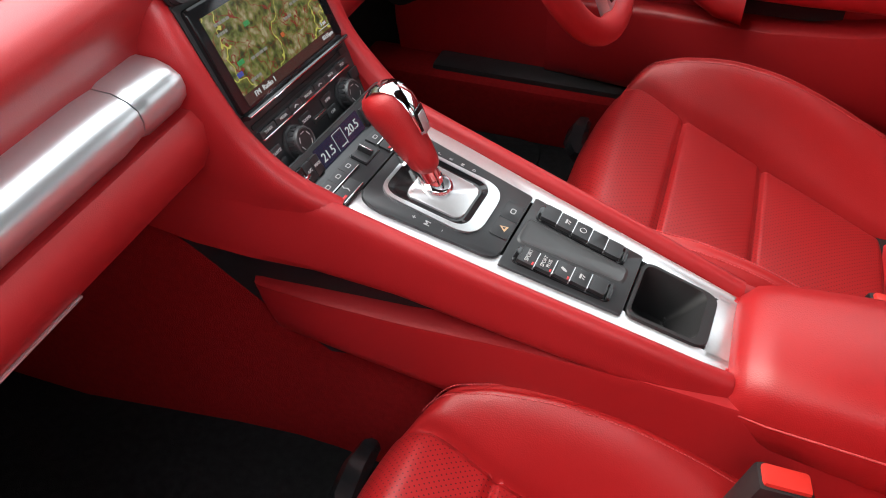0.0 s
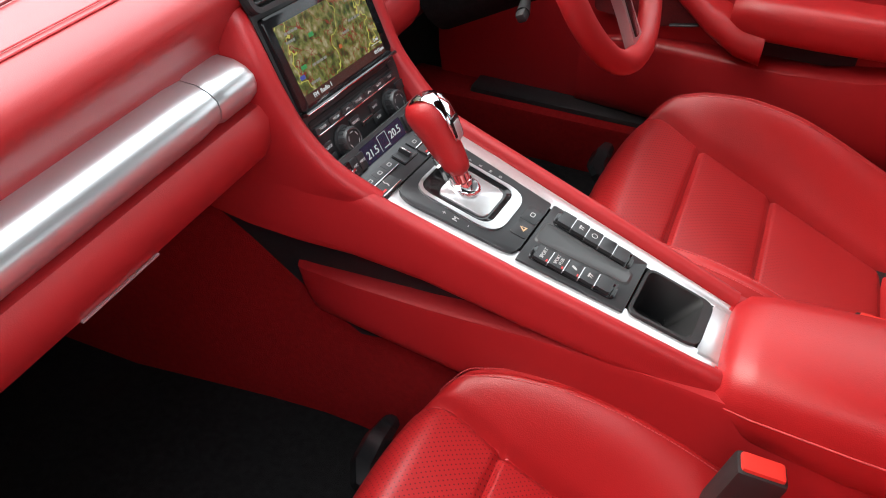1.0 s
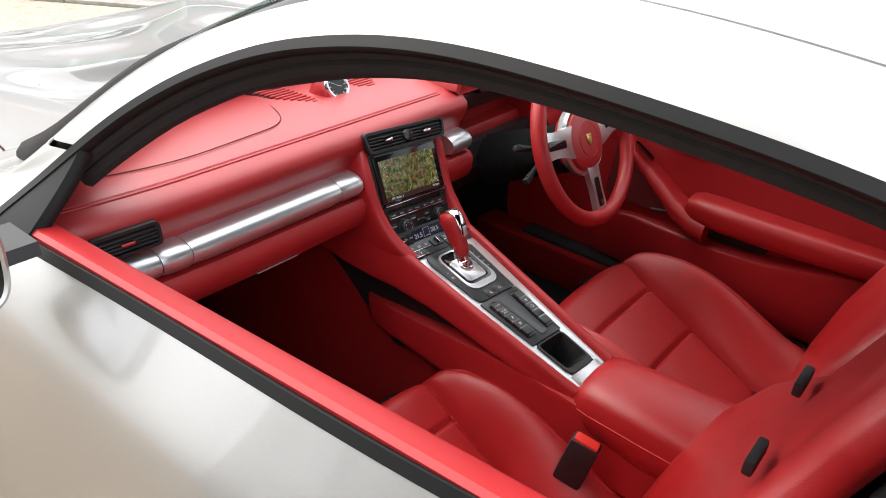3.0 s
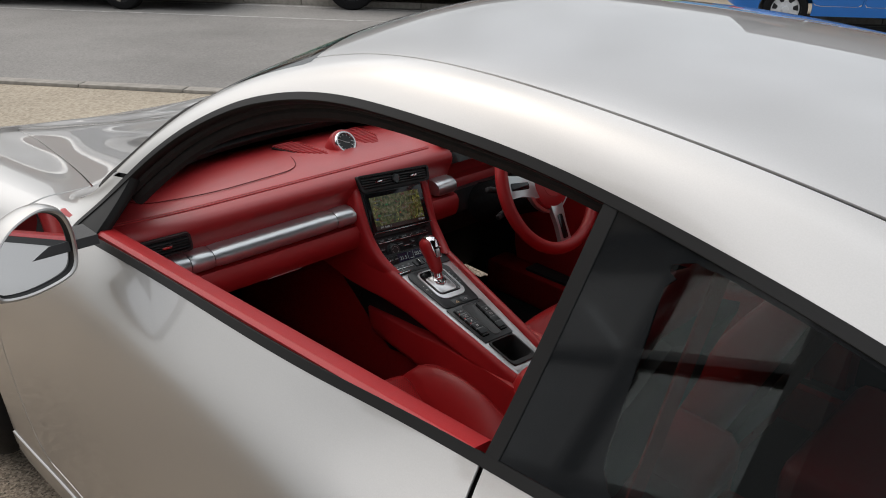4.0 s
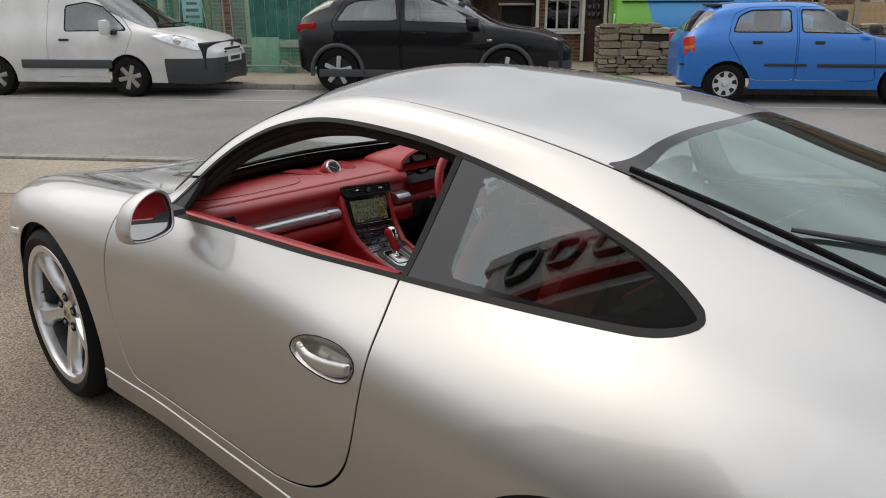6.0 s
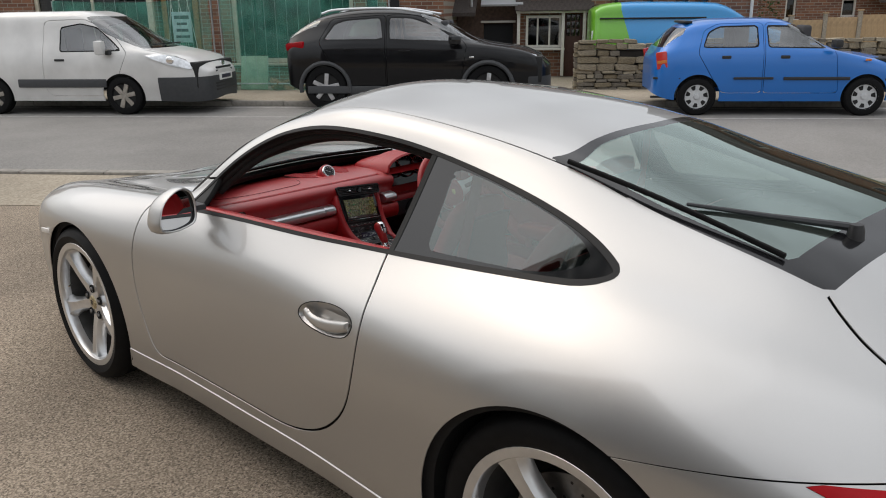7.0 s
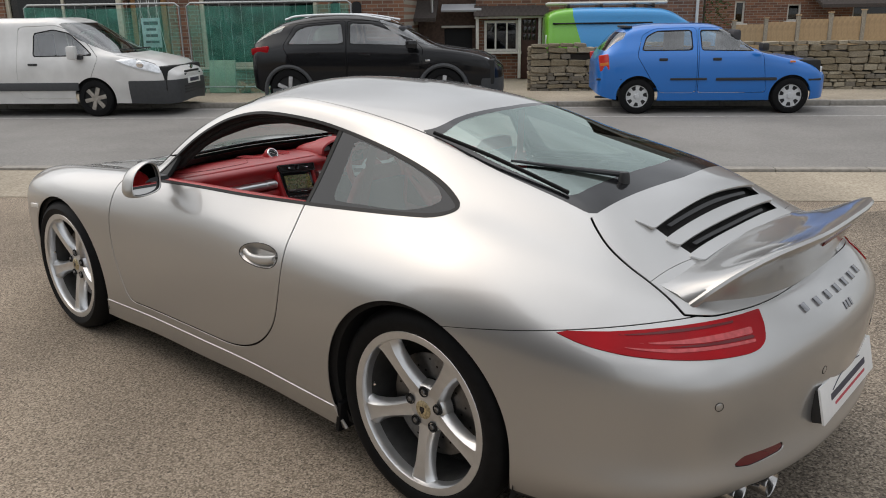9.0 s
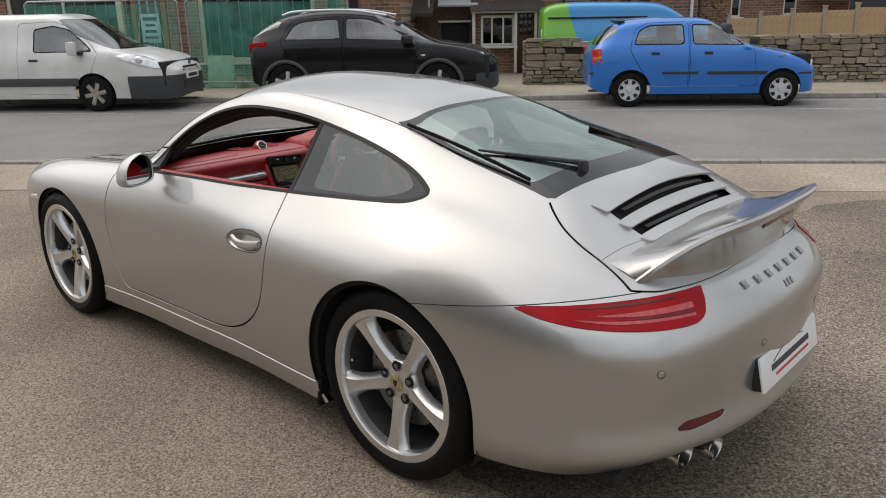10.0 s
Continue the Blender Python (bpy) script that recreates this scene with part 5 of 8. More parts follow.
for sgn, nm in ((-1, 0), (1, 1)):
    quad = [(.50, sgn * .050 - .012), (.675, sgn * .075 - .012 + (-.0 if sgn < 0 else .02)), (.655, sgn * .115 - .012), (.52, sgn * .125 - .012)]
    if sgn < 0:
        quad = [(.51, -.155), (.52, -.075), (.655, -.070), (.668, -.085), (.60, -.135)]
    else:
        quad = [(.51, .135), (.52, .055), (.655, .045), (.668, .085), (.60, .13)]
    zg = top_z(.6)
    gr = part("defrost_grille", prism(rounded(quad if sgn > 0 else quad[::-1], .015), .004, pose(0, 0, zg - .002), .001), material("dark_red_grille", (.012, .001, .001), .8), dash, "slatted red defroster grille")
    p2 = rounded(quad, .012)
    for i in range(13):
        x = .519 + i * .0118
        ysec = []
        for (ax, ay), (bx, by) in zip(p2, p2[1:] + p2[:1]):
            if (ax > x) != (bx > x):
                ysec.append(ay + (by - ay) * (x - ax) / (bx - ax))
        if len(ysec) >= 2 and max(ysec) - min(ysec) > .012:
            part("slat", box((.0052, max(ysec) - min(ysec) - .004, .004), (x, (max(ysec) + min(ysec)) / 2, zg + .0042), .001, 1), LEATHER2, gr)

# stack cheeks: the red horns that run from the dashboard into the console
for sign in (-1, 1):
    rings = []
    for (x0, z0), (x1, z1), w in (((.780, .828), (.755, .79), .100), ((.812, .812), (.78, .76), .108), ((.832, .783), (.80, .72), .1140), ((.848, .742), (.81, .67), .1125), ((.868, .700), (.83, .62), .1095), ((.900, .664), (.85, .585), .1055), ((.940, .6385), (.90, .565), .0985)):
        c = -.011
        k = max(0, (x0 - .90) * .11)
        rings.append([(x0 - .012, c + sign * (w - .02 - k), z0 - k), (x0 + .004, c + sign * (w - .016 - k), z0 + .003 - k), (x0 + .008, c + sign * (w - .006 - k), z0 + .003 - k), (x0 + .003, c + sign * (w + .004 - k), z0 - .003 - k), (x0 - .022, c + sign * (w + .0085 - k), z0 - .022), (x1 - .05, c + sign * (w + .009 - k), z1), (x1 - .07, c + sign * (w - .03 - k), z1)])
    cols = [smooth_line([r[j] for r in rings], 5) for j in range(len(rings[0]))]
    rings = [smooth_line([c[i] for c in cols], 3) for i in range(len(cols[0]))]
    part("stack_cheek", loft(rings, close=False), LEATHER2, dash, "red leather cheek of the centre stack")

# ---- instruments and steering wheel ----
BINN = thing("instrument_binnacle", "red hooded instrument binnacle with round black gauges", "instruments")
rings = []
for i in range(13):
    a = math.pi * i / 12
    y, z = .365 - .175 * math.cos(a), .862 + .075 * math.sin(a) ** .7
    rings.append([(.56, y * .92 + .03, .855 + (z - .862) * .5), (.74, y, z - .004), (.80, y, z), (.806, .365 + (y - .365) * .97, z - .006), (.80, .365 + (y - .365) * .95, z - .010), (.66, .365 + (y - .365) * .93, z - .012)])
part("hood", loft(rings, close=False), LEATHER2, BINN, "red leather instrument hood")
gm = frame_of(Vector((.735, .365, .852)), SIDE, Vector((-.35, 0, .94)).normalized(), Vector((.94, 0, .35)).normalized())
part("gauge_panel", prism(rounded([(-.165, -.07), (.165, -.07), (.165, .03), (.10, .066), (-.10, .066), (-.165, .03)], .02), .01, gm @ pose(0, 0, -.012)), GLOSS_BLACK, BINN, "black gauge panel")
for gx, gy, r in ((0, .01, .052), (-.075, .004, .040), (.075, .004, .040), (-.132, -.012, .030), (.132, -.012, .030)):
    g = part("gauge", lathe([(0, .001), (r - .004, .001), (r - .003, .008), (r, .008), (r + .001, .0)], 40, gm @ pose(gx, gy, .0)), GLOSS_BLACK, BINN)
    part("gauge_rim", lathe([(r - .003, .0085), (r - .001, .010), (r + .001, .0085)], 40, gm @ pose(gx, gy, 0)), CHROME, g)
    for i in range(11):
        part("gauge_mark", box((.0013, r * .14, .0005), (0, 0, 0), 0, 1, gm @ pose(gx, gy, .0016, 0, 0, 130 - i * 26) @ pose(0, r * .78, 0)), GREY_MARK, g)
    part("needle", box((.0016, r * .75, .0008), (0, 0, 0), 0, 1, gm @ pose(gx, gy, .003, 0, 0, 120) @ pose(0, r * .35, 0)), INDICATOR, g)

WM = frame_of(Vector((1.034, .356, .786)), SIDE, Vector((-.42, 0, .907)).normalized(), Vector((.907, 0, .42)).normalized())
WHEEL = thing("steering_wheel", "red leather three-spoke steering wheel with silver spokes", "steering wheel")
rim_pts = [WM @ Vector((.176 * math.cos(a), .176 * math.sin(a), .0)) for a in [2 * math.pi * i / 72 for i in range(72)]]
part("rim", tube(rim_pts, .0165, 14, True, up=tuple(WM.to_3x3() @ Vector((0, 0, 1)))), LEATHER, WHEEL, "red leather wheel rim")
hub = part("hub", lathe([(0, .0195), (.036, .019), (.0365, .0178), (.0378, .0178), (.0385, .0186), (.056, .0165), (.066, .012), (.070, .0), (.060, -.03)], 48, WM @ pose(0, -.004, -.012)), LEATHER, WHEEL, "red leather airbag cover")
part("hub_ring", lathe([(.0695, .004), (.073, .008), (.078, .002), (.076, -.012)], 48, WM @ pose(0, -.004, -.012)), SATIN_ALU, hub, "satin silver ring")
crest = material("gold_badge", (.62, .45, .16), .3, .9, vary=.4, vary_scale=250)
part("badge", prism(rounded([(-.010, .012), (.010, .012), (.010, -.002), (0, -.015), (-.010, -.002)], .003), .002, WM @ pose(0, -.004, .0068), .0006), crest, hub, "small gold shield badge")
for ang, ln in ((8, 1), (172, 1), (270, 1)):
    a = radians(ang)
    m = WM @ pose(0, -.004, -.012, 0, 0, ang)
    w0, w1 = (.036, .026) if ang != 270 else (.024, .018)
    part("spoke", prism(rounded([(.050, -w0), (.112, -w1), (.163, -w1 * 1.15), (.163, w1 * 1.15), (.112, w1), (.050, w0)], .006), .014, m, .003), SATIN_ALU, WHEEL, "satin silver spoke")
    part("spoke_inset", prism(rounded([(.085, -.009), (.150, -.010), (.150, .010), (.085, .009)], .005), .002, m @ pose(0, 0, .0135), .0008), GLOSS_BLACK, WHEEL, "black switch pad in the spoke")
part("column_shroud", loft([[WM @ Vector((rx * math.cos(a) , ry * math.sin(a) - .015, z)) for a in [2 * math.pi * i / 24 for i in range(24)]] for rx, ry, z in ((.05, .045, -.045), (.062, .055, -.06), (.060, .054, -.12), (.062, .06, -.26))]), BLACK_CARPET, WHEEL, "black steering column shroud")
for ang, rr, zz in ((165, .15, -.075), (195, .13, -.085), (15, .14, -.075), (-15, .12, -.085)):
    a = radians(ang)
    e = Vector((rr * math.cos(a), rr * math.sin(a) - .015, zz))
    s = Vector((.05 * math.cos(a), .05 * math.sin(a) - .015, zz - .01))
    stalk = part("stalk", tube([WM @ s, WM @ (s * .4 + e * .6), WM @ e], [.006, .006, .009], 10), BLACK, WHEEL, "black column stalk")
    part("stalk_tip", box((.024, .013, .013), (0, 0, 0), .004, 2, WM @ pose(*e, 0, 0, ang)), BLACK, stalk)
part("knee_trim", loft([[(.70, y, .70), (.79, y, .72), (.80, y, .66), (.72, y, .56), (.5, y, .55)] for y in (.125, .3, .56)]), BLACK, dash, "black lower dashboard below the wheel")

# ---- seats, armrest, doors ----
def table(x, pairs):
    """A smooth line through (x, value) pairs."""
    for (a, va), (b, vb) in zip(pairs, pairs[1:]):
        if x <= b:
            t = max(0, (x - a) / (b - a))
            return va + (vb - va) * t
    return pairs[-1][1]


MIDDLE = [(-.02, .236), (.045, .216), (.118, .183), (.24, .130), (.42, .068), (.58, .046)]
SEAM_AT = [(-.02, .172), (.045, .160), (.118, .147), (.24, .137), (.42, .100), (.58, .09)]
RIDGE_AT = [(-.02, .188), (.045, .192), (.17, .205), (.30, .213), (.42, .213), (.58, .205)]
RIDGE_Z = [(-.02, .206), (.045, .229), (.10, .243), (.17, .245), (.24, .231), (.30, .206), (.42, .148), (.58, .105)]


def soft_table(x, pairs):
    return (table(x - .022, pairs) + 2 * table(x, pairs) + table(x + .022, pairs)) / 4


def cushion_height(x, y):
    a = abs(y)
    w, e = soft_table(x, SEAM_AT), soft_table(x, RIDGE_AT)
    zc, zr = soft_table(x, MIDDLE), soft_table(x, RIDGE_Z)
    hw = e + .036
    front = max(0, (.055 - x) / .075)
    if a < w:
        u = a / w
        z = zc - .005 * u * u
        cuts = [-.02] + [.118, .24, .42] + [.60]
        for c0, c1 in zip(cuts, cuts[1:]):
            if c0 <= x < c1:
                s = (x - c0) / (c1 - c0)
                z += .0065 * math.sin(math.pi * s) ** .6 * (1 - u ** 4)
        for c in cuts[1:-1]:
            z -= .0072 * math.exp(-((x - c) / .0048) ** 2)
    elif a < e:
        t = (a - w) / (e - w)
        z = zc - .005 + (zr - zc + .005) * (.30 * t + .70 * math.sin(t * math.pi / 2) ** .9)
    else:
        t = min(1, (a - e) / (hw - e))
        z = zr - .085 * (1 - math.sqrt(max(0, 1 - t * t)))
    z -= .0100 * math.exp(-((a - w) / .0062) ** 2) * min(1, max(0, x / .03))
    z -= .0028 * math.exp(-((a - e - .004) / .0030) ** 2)
    return z - .105 * front ** 2.3


def seat_cushion(parent, mirror):
    """Padded cushion with raised bolsters, seams and perforated middle panels. Local: x back, y outward, z up."""
    nx, ny = 130, 150
    length = .56

    def outline(x):
        return (soft_table(x, RIDGE_AT) + .036) * (1 - .17 * max(0, (.09 - x) / .11) ** 2.3)
    verts = []
    xs = set(round(-.018 + (length + .018) * i / 90, 5) for i in range(91))
    for c in (.118, .24, .42):
        xs = set(x for x in xs if abs(x - c) > .0095) | set(round(c + k * .0019, 5) for k in range(-5, 6))
    xs = sorted(xs)
    nx = len(xs) - 1
    for x in xs:
        w, e, hw = soft_table(x, SEAM_AT), soft_table(x, RIDGE_AT), soft_table(x, RIDGE_AT) + .036
        right = list(np.linspace(0, w - .012, 26)) + list(np.linspace(w - .0095, w + .0095, 11)) + list(np.linspace(w + .012, e, 22)) + list(np.linspace(e + .002, hw, 16))
        line = [-v for v in right[:0:-1]] + right
        ny = len(line) - 1
        k = outline(x) / hw
        for y in line:
            y = y * k
            bow = .030 * (abs(y) / .23) ** 3 * max(0, 1 - x / .10)        # rounded front corners
            verts.append((x + bow, y * mirror, cushion_height(x, y / k)))
    faces = grid_faces(nx + 1, ny + 1)
    m = ny + 1
    rim = [j for j in range(m)] + [i * m + ny for i in range(1, nx + 1)] + [nx * m + j for j in range(ny - 1, -1, -1)] + [i * m for i in range(nx - 1, 0, -1)]
    base = len(verts)
    for k in rim:
        x, y, z = verts[k]
        verts.append((x * .97 + .014, y * .96, max(.005, z - .10)))
    for k in range(len(rim)):
        faces.append((rim[k], rim[(k + 1) % len(rim)], base + (k + 1) % len(rim), base + k))
    ob = link("cushion", verts, faces, LEATHER, parent, "red leather cushion with bolsters", flat_angle=70)
    ob.data.materials.append(PERF)
    for p in ob.data.polygons:
        c = p.center
        if p.index < nx * ny and abs(c.y) < soft_table(c.x, SEAM_AT) - .010 and c.x < .42:
            p.material_index = 1
    for sgn in (-1, 1):
        for off in (-.0045, .0105):
            bm = bmesh.new()
            pts = []
            for i in range(120):
                x = .012 + (length - .05) * i / 119
                y = soft_table(x, RIDGE_AT) + off
                bow = .030 * (y / .23) ** 3 * max(0, 1 - x / .10)
                pts.append(Vector((x + bow, sgn * y, cushion_height(x, y) + .0003)))
            for i in range(0, 118):
                d = pts[i + 1] - pts[i]
                tube([pts[i] + d * .12, pts[i] + d * .5 + Vector((0, 0, .0005)), pts[i] + d * .80], .00075, 5, bm=bm)
            part("stitch_line", bm, STITCH, ob)
    return ob


def sports_seat(m, mirror, label):
    seat = thing("bucket_seat", label, "seat", m, "front seats")
    seat_cushion(seat, mirror)
    part("seat_base", box((.44, .34, .08), (.31, 0, .02), .03), BLACK, seat, "black seat base")
    # backrest: rings from bottom to top, leaning back
    rings = []
    for h, w, d, bol in ((.04, .20, .09, .03), (.12, .225, .095, .055), (.24, .245, .10, .070), (.36, .25, .10, .068), (.46, .235, .09, .045), (.53, .185, .08, .02), (.58, .135, .075, .008), (.66, .125, .075, .004), (.73, .115, .07, .002), (.765, .09, .055, 0), (.775, .05, .03, 0)):
        lean = .50 + h * .36
        ring = []
        for k in range(40):
            a = 2 * math.pi * k / 40
            cx, sy = math.cos(a), math.sin(a)
            y = w * (abs(sy) ** .62) * (1 if sy >= 0 else -1)
            fwd = -cx
            x = lean + (.5 * d * (abs(cx) ** .7)) * (-1 if cx > 0 else 1)
            if cx > 0:
                x -= bol * max(0, (abs(y) / w - .45) / .55) ** 1.2 * cx ** .2
                g = abs(abs(y) - w * .58)
                x += .006 * math.exp(-(g / .010) ** 2)
            ring.append((x, y, .06 + h * .93))
        rings.append(ring)
    back = part("backrest", loft(rings), LEATHER, seat, "red leather backrest with built-in head restraint", True, 60)
    part("back_shell", loft([[(.50 + h * .36 + .052 + (0.01 if k in (0, 7) else .02), (k / 7 - .5) * 2 * w, .06 + h * .93) for k in range(8)] + [(.50 + h * .36 + .04, (.5 - k / 7) * 2 * w * .9, .06 + h * .93) for k in range(8)] for h, w in ((.06, .17), (.3, .20), (.5, .18), (.62, .11), (.72, .09))]), BLACK, back, "black seat back shell")
    for k in (-1, 1):
        part("belt_slot", box((.012, .05, .02), (.655, k * .085, .60), .004), BLACK, back, "black belt guide")
    return seat


P_SEAT = sports_seat(pose(1.000, -.314, .213), 1, "red leather sports seat with perforated centre panels, passenger's")
D_SEAT = sports_seat(pose(1.094, .314, .258), -1, "red leather sports seat with perforated centre panels, driver's")
for st, at_y in ((P_SEAT, .165), (D_SEAT, .165)):
    rings = []
    for x, y, w, t in ((.02, at_y - .10, .012, .008), (-.015, at_y - .098, .016, .009), (-.030, at_y - .07, .017, .010), (-.033, at_y - .03, .016, .010), (-.030, at_y, .012, .008), (-.028, at_y + .006, .006, .005)):
        rings.append([(x - w, y, .128), (x - w * .5, y, .128 + t), (x + w * .6, y, .128 + t * .8), (x + w, y, .126), (x + w * .5, y, .128 - t), (x - w * .6, y, .128 - t)])
    part("seat_lever", loft(rings), GLOSS_BLACK, st, "black moulded seat lever")

# armrest over the tunnel
arm = thing("centre_armrest", "padded red leather armrest lid on the centre console", "armrest")
rings = []
for x, w, zt, zb in ((1.306, .060, .500, .470), (1.310, .066, .515, .458), (1.322, .072, .526, .448), (1.345, .076, .531, .440), (1.45, .083, .534, .430), (1.6, .088, .535, .425), (1.74, .088, .53, .425), (1.76, .08, .515, .44)):
    ring = [(w - .012, zb), (w, zb + .012), (w + .004, (zb + zt) / 2), (w, zt - .018), (w - .012, zt - .003), (w - .035, zt + .003), (0, zt + .006)]
    ring = ring + [(-a, b) for a, b in ring[-2::-1]]
    rings.append([(x, -.020 + o, z) for o, z in ring])
part("lid", loft(rings), LEATHER, arm, "padded red leather lid", True, 70)
for sg in (-1, 1):
    part("lid_seam", tube([(x, -.020 + sg * (w + .0035), .487 + .004 * (x - 1.3)) for x, w in ((1.318, .071), (1.345, .0765), (1.45, .0835), (1.6, .0885), (1.74, .0885))], .0010, 6), STITCH, arm, "stitched seam along the lid")
part("lid_base", loft([[(x, -.018 + o, z) for o, z in ((-w, .36), (w, .36), (w, zt), (-w, zt))] for x, w, zt in ((1.318, .058, .47), (1.5, .07, .445), (1.75, .075, .44))]), LEATHER2, arm, "red lower armrest box")

# seat belt buckles
for name, x, y, z in (("belt_buckle", 1.362, -.135, .428), ("belt_buckle", 1.46, .115, .430)):
    bk = thing(name, "black seat belt buckle with red release button beside the seat", "belt buckle", pose(x, y, z, 0, 12, 10), "seat belt buckles")
    part("housing", box((.052, .030, .10), (0, 0, -.012), .006), BLACK, bk, "black buckle housing")
    part("release_button", box((.044, .022, .012), (0, 0, .036), .004), material("bright_red_button", (.72, .04, .03), .35), bk, "bright red release button")
    part("stalk", tube([(0, 0, -.045), (.01, 0, -.11)], .008, 8), BLACK, bk)

# rear bench and bulkhead
rear = thing("rear_bench", "red leather occasional rear seats", "seat")
for s in (-1, 1):
    part("rear_cushion", box((.30, .42, .12), (1.98, s * .27, .45), .04, 3), LEATHER, rear)
    part("rear_back", box((.08, .42, .46), (2.15, s * .27, .70), .035, 3, pose(0, 0, 0, 0, 22)), LEATHER, rear)
part("rear_shelf", box((.50, 1.05, .03), (2.47, 0, .90), .01, 2, pose(0, 0, 0, 0, 3)), material("dark_shelf", (.03, .025, .024), .9, vary=.2, vary_scale=60), rear, "dark rear shelf")
part("rear_bulkhead", box((.04, 1.2, .62), (2.26, 0, .62), .01, 2), INNER_DARK, rear)
# seat belts at the pillars
for s in (-1, 1):
    part("seat_belt", box((.004, .045, .62), (1.86, s * .50, .84), .001, 1, pose(0, 0, 0, s * 8, 8)), material("red_belt_webbing", (.30, .02, .02), .8, bump=.3, bump_scale=900), rear, "red seat belt webbing")


def door_inner(sign, label):
    d = thing("door_panel", label, "door panel", None, "door inner panels")
    belt = lambda x: .7465 - max(0, x - .6) * .028 - .010
    rings = []
    for x in (.66, .75, .9, 1.1, 1.3, 1.5, 1.7, 1.76):
        y, z = belt(x), .872 + .028 * (x - .66) / 1.1
        sect = [(y - .002, z - .02), (y, z + .006), (y - .006, z + .011), (y - .030, z + .008), (y - .041, z - .001), (y - .046, z - .03), (y - .044, z - .085), (y - .062, .60), (y - .055, .40), (y - .03, .30), (y + .03, .29)]
        rings.append([(x, sign * a, b) for a, b in sect])
    part("card", loft(rings), LEATHER2, d, "red leather door card")
    part("metal_strip", loft([[(x, sign * (belt(x) - .054 - o), z + dz) for o, dz in ((0, 0), (.010, .002), (.011, .010), (0, .013))] for x, z in ((.85, .782), (1.1, .789), (1.4, .803), (1.72, .818))]), SATIN_ALU, d, "thin aluminium strip")
    # sloping brace that runs down into the armrest
    rings = []
    for x, w, z, t in ((.96, .034, .742, .030), (1.03, .048, .690, .036), (1.10, .062, .645, .042), (1.17, .074, .600, .050), (1.22, .080, .578, .056), (1.26, .082, .575, .060)):
        y = belt(x) - .045
        rings.append(smooth_line([(x, sign * (y - o), zz) for o, zz in ((-.01, z - t), (w * .7, z - t), (w, z - t * .75), (w * 1.02, z - t * .35), (w * .86, z - .003), (w * .5, z + .002), (-.01, z + .002))], 3))
    part("brace", loft(rings), LEATHER, d, "red leather brace of the door pull")
    rings = []
    for x, w, z, t in ((1.20, .066, .612, .05), (1.225, .078, .622, .060), (1.26, .082, .624, .066), (1.34, .082, .624, .066), (1.48, .080, .626, .064), (1.66, .072, .628, .058), (1.73, .05, .626, .05)):
        y = belt(x) - .045
        rings.append(smooth_line([(x, sign * (y - o), zz) for o, zz in ((-.01, z - t), (w * .72, z - t), (w * .94, z - t * .82), (w, z - t * .45), (w * .95, z - .010), (w * .78, z), (w * .4, z + .002), (-.01, z + .002))], 3))
    part("arm_pull", loft(rings), LEATHER, d, "red leather door armrest")
    part("pocket_slot", loft([[(x, sign * (belt(x) - .058), z0), (x, sign * (belt(x) - .080), z0 + .004), (x, sign * (belt(x) - .080), z1), (x, sign * (belt(x) - .058), z1 + .004)] for x, z0, z1 in ((1.175, .536, .540), (1.22, .518, .546), (1.36, .521, .548), (1.40, .530, .546))]), INNER_DARK, d, "dark door pocket opening")
    rings = []
    for x, w, zt in ((.95, .012, .49), (1.05, .030, .505), (1.15, .048, .514), (1.3, .060, .517), (1.42, .062, .528), (1.55, .055, .555), (1.68, .03, .57)):
        y = belt(x) - .046
        rings.append(smooth_line([(x, sign * (y - o), z) for o, z in ((-.01, .35), (w * .6, .355), (w, .41), (w, zt - .03), (w * .85, zt - .004), (-.01, zt))], 3))
    part("door_pocket", loft(rings), LEATHER2, d, "red door pocket")
    sp = prism(rounded([(.985, .700), (1.165, .580), (1.150, .548), (1.08, .535), (.97, .545)], .014), .004, frame_of(Vector((0, sign * (belt(1.1) - .070), 0)), Vector((1, 0, 0)), Vector((0, 0, 1)), Vector((0, -1, 0))))
    grille_red = material("dark_red_speaker_cloth", (.13, .006, .008), .8, vary=.2, vary_scale=300, bump=.5, bump_scale=900)
    part("speaker_grille", sp, grille_red, d, "dark red speaker grille")
    part("speaker_edge", tube([(1.045, sign * (belt(1.1) - .078), .664), (1.165, sign * (belt(1.1) - .080), .580), (1.152, sign * (belt(1.1) - .080), .552), (1.105, sign * (belt(1.1) - .079), .543)], .0045, 8, flat=.6), SATIN_BLACK, d, "grey edge of the speaker grille")
    hm = frame_of(Vector((1.128, sign * (belt(1.13) - .0625), .737)), Vector((1, 0, -.16)).normalized(), Vector((.16, 0, 1)).normalized(), Vector((0, -sign, 0)))
    bez = rounded([(-.085, .012), (-.080, .034), (-.02, .030), (.045, .012), (.080, -.012), (.076, -.022), (-.02, -.022), (-.062, -.008)], .012, 5)
    hole = rounded([(-.036, .016), (-.01, .018), (.045, .002), (.066, -.012), (.060, -.016), (-.012, -.014), (-.026, -.004)], .008, 5)
    pl = part("handle_bezel", ring_of([(bez, -.004), (bez, .004), ([(x * .97, y * .95) for x, y in bez], .007), ([(-.01 + (x + .01) * 1.1, y * 1.15) for x, y in hole][:len(bez)] if len(hole) == len(bez) else [(x * .7, y * .7) for x, y in bez], .0065), ([(x * .66, y * .66) for x, y in bez], -.002)], hm), CHROME, d, "chrome inner handle surround")
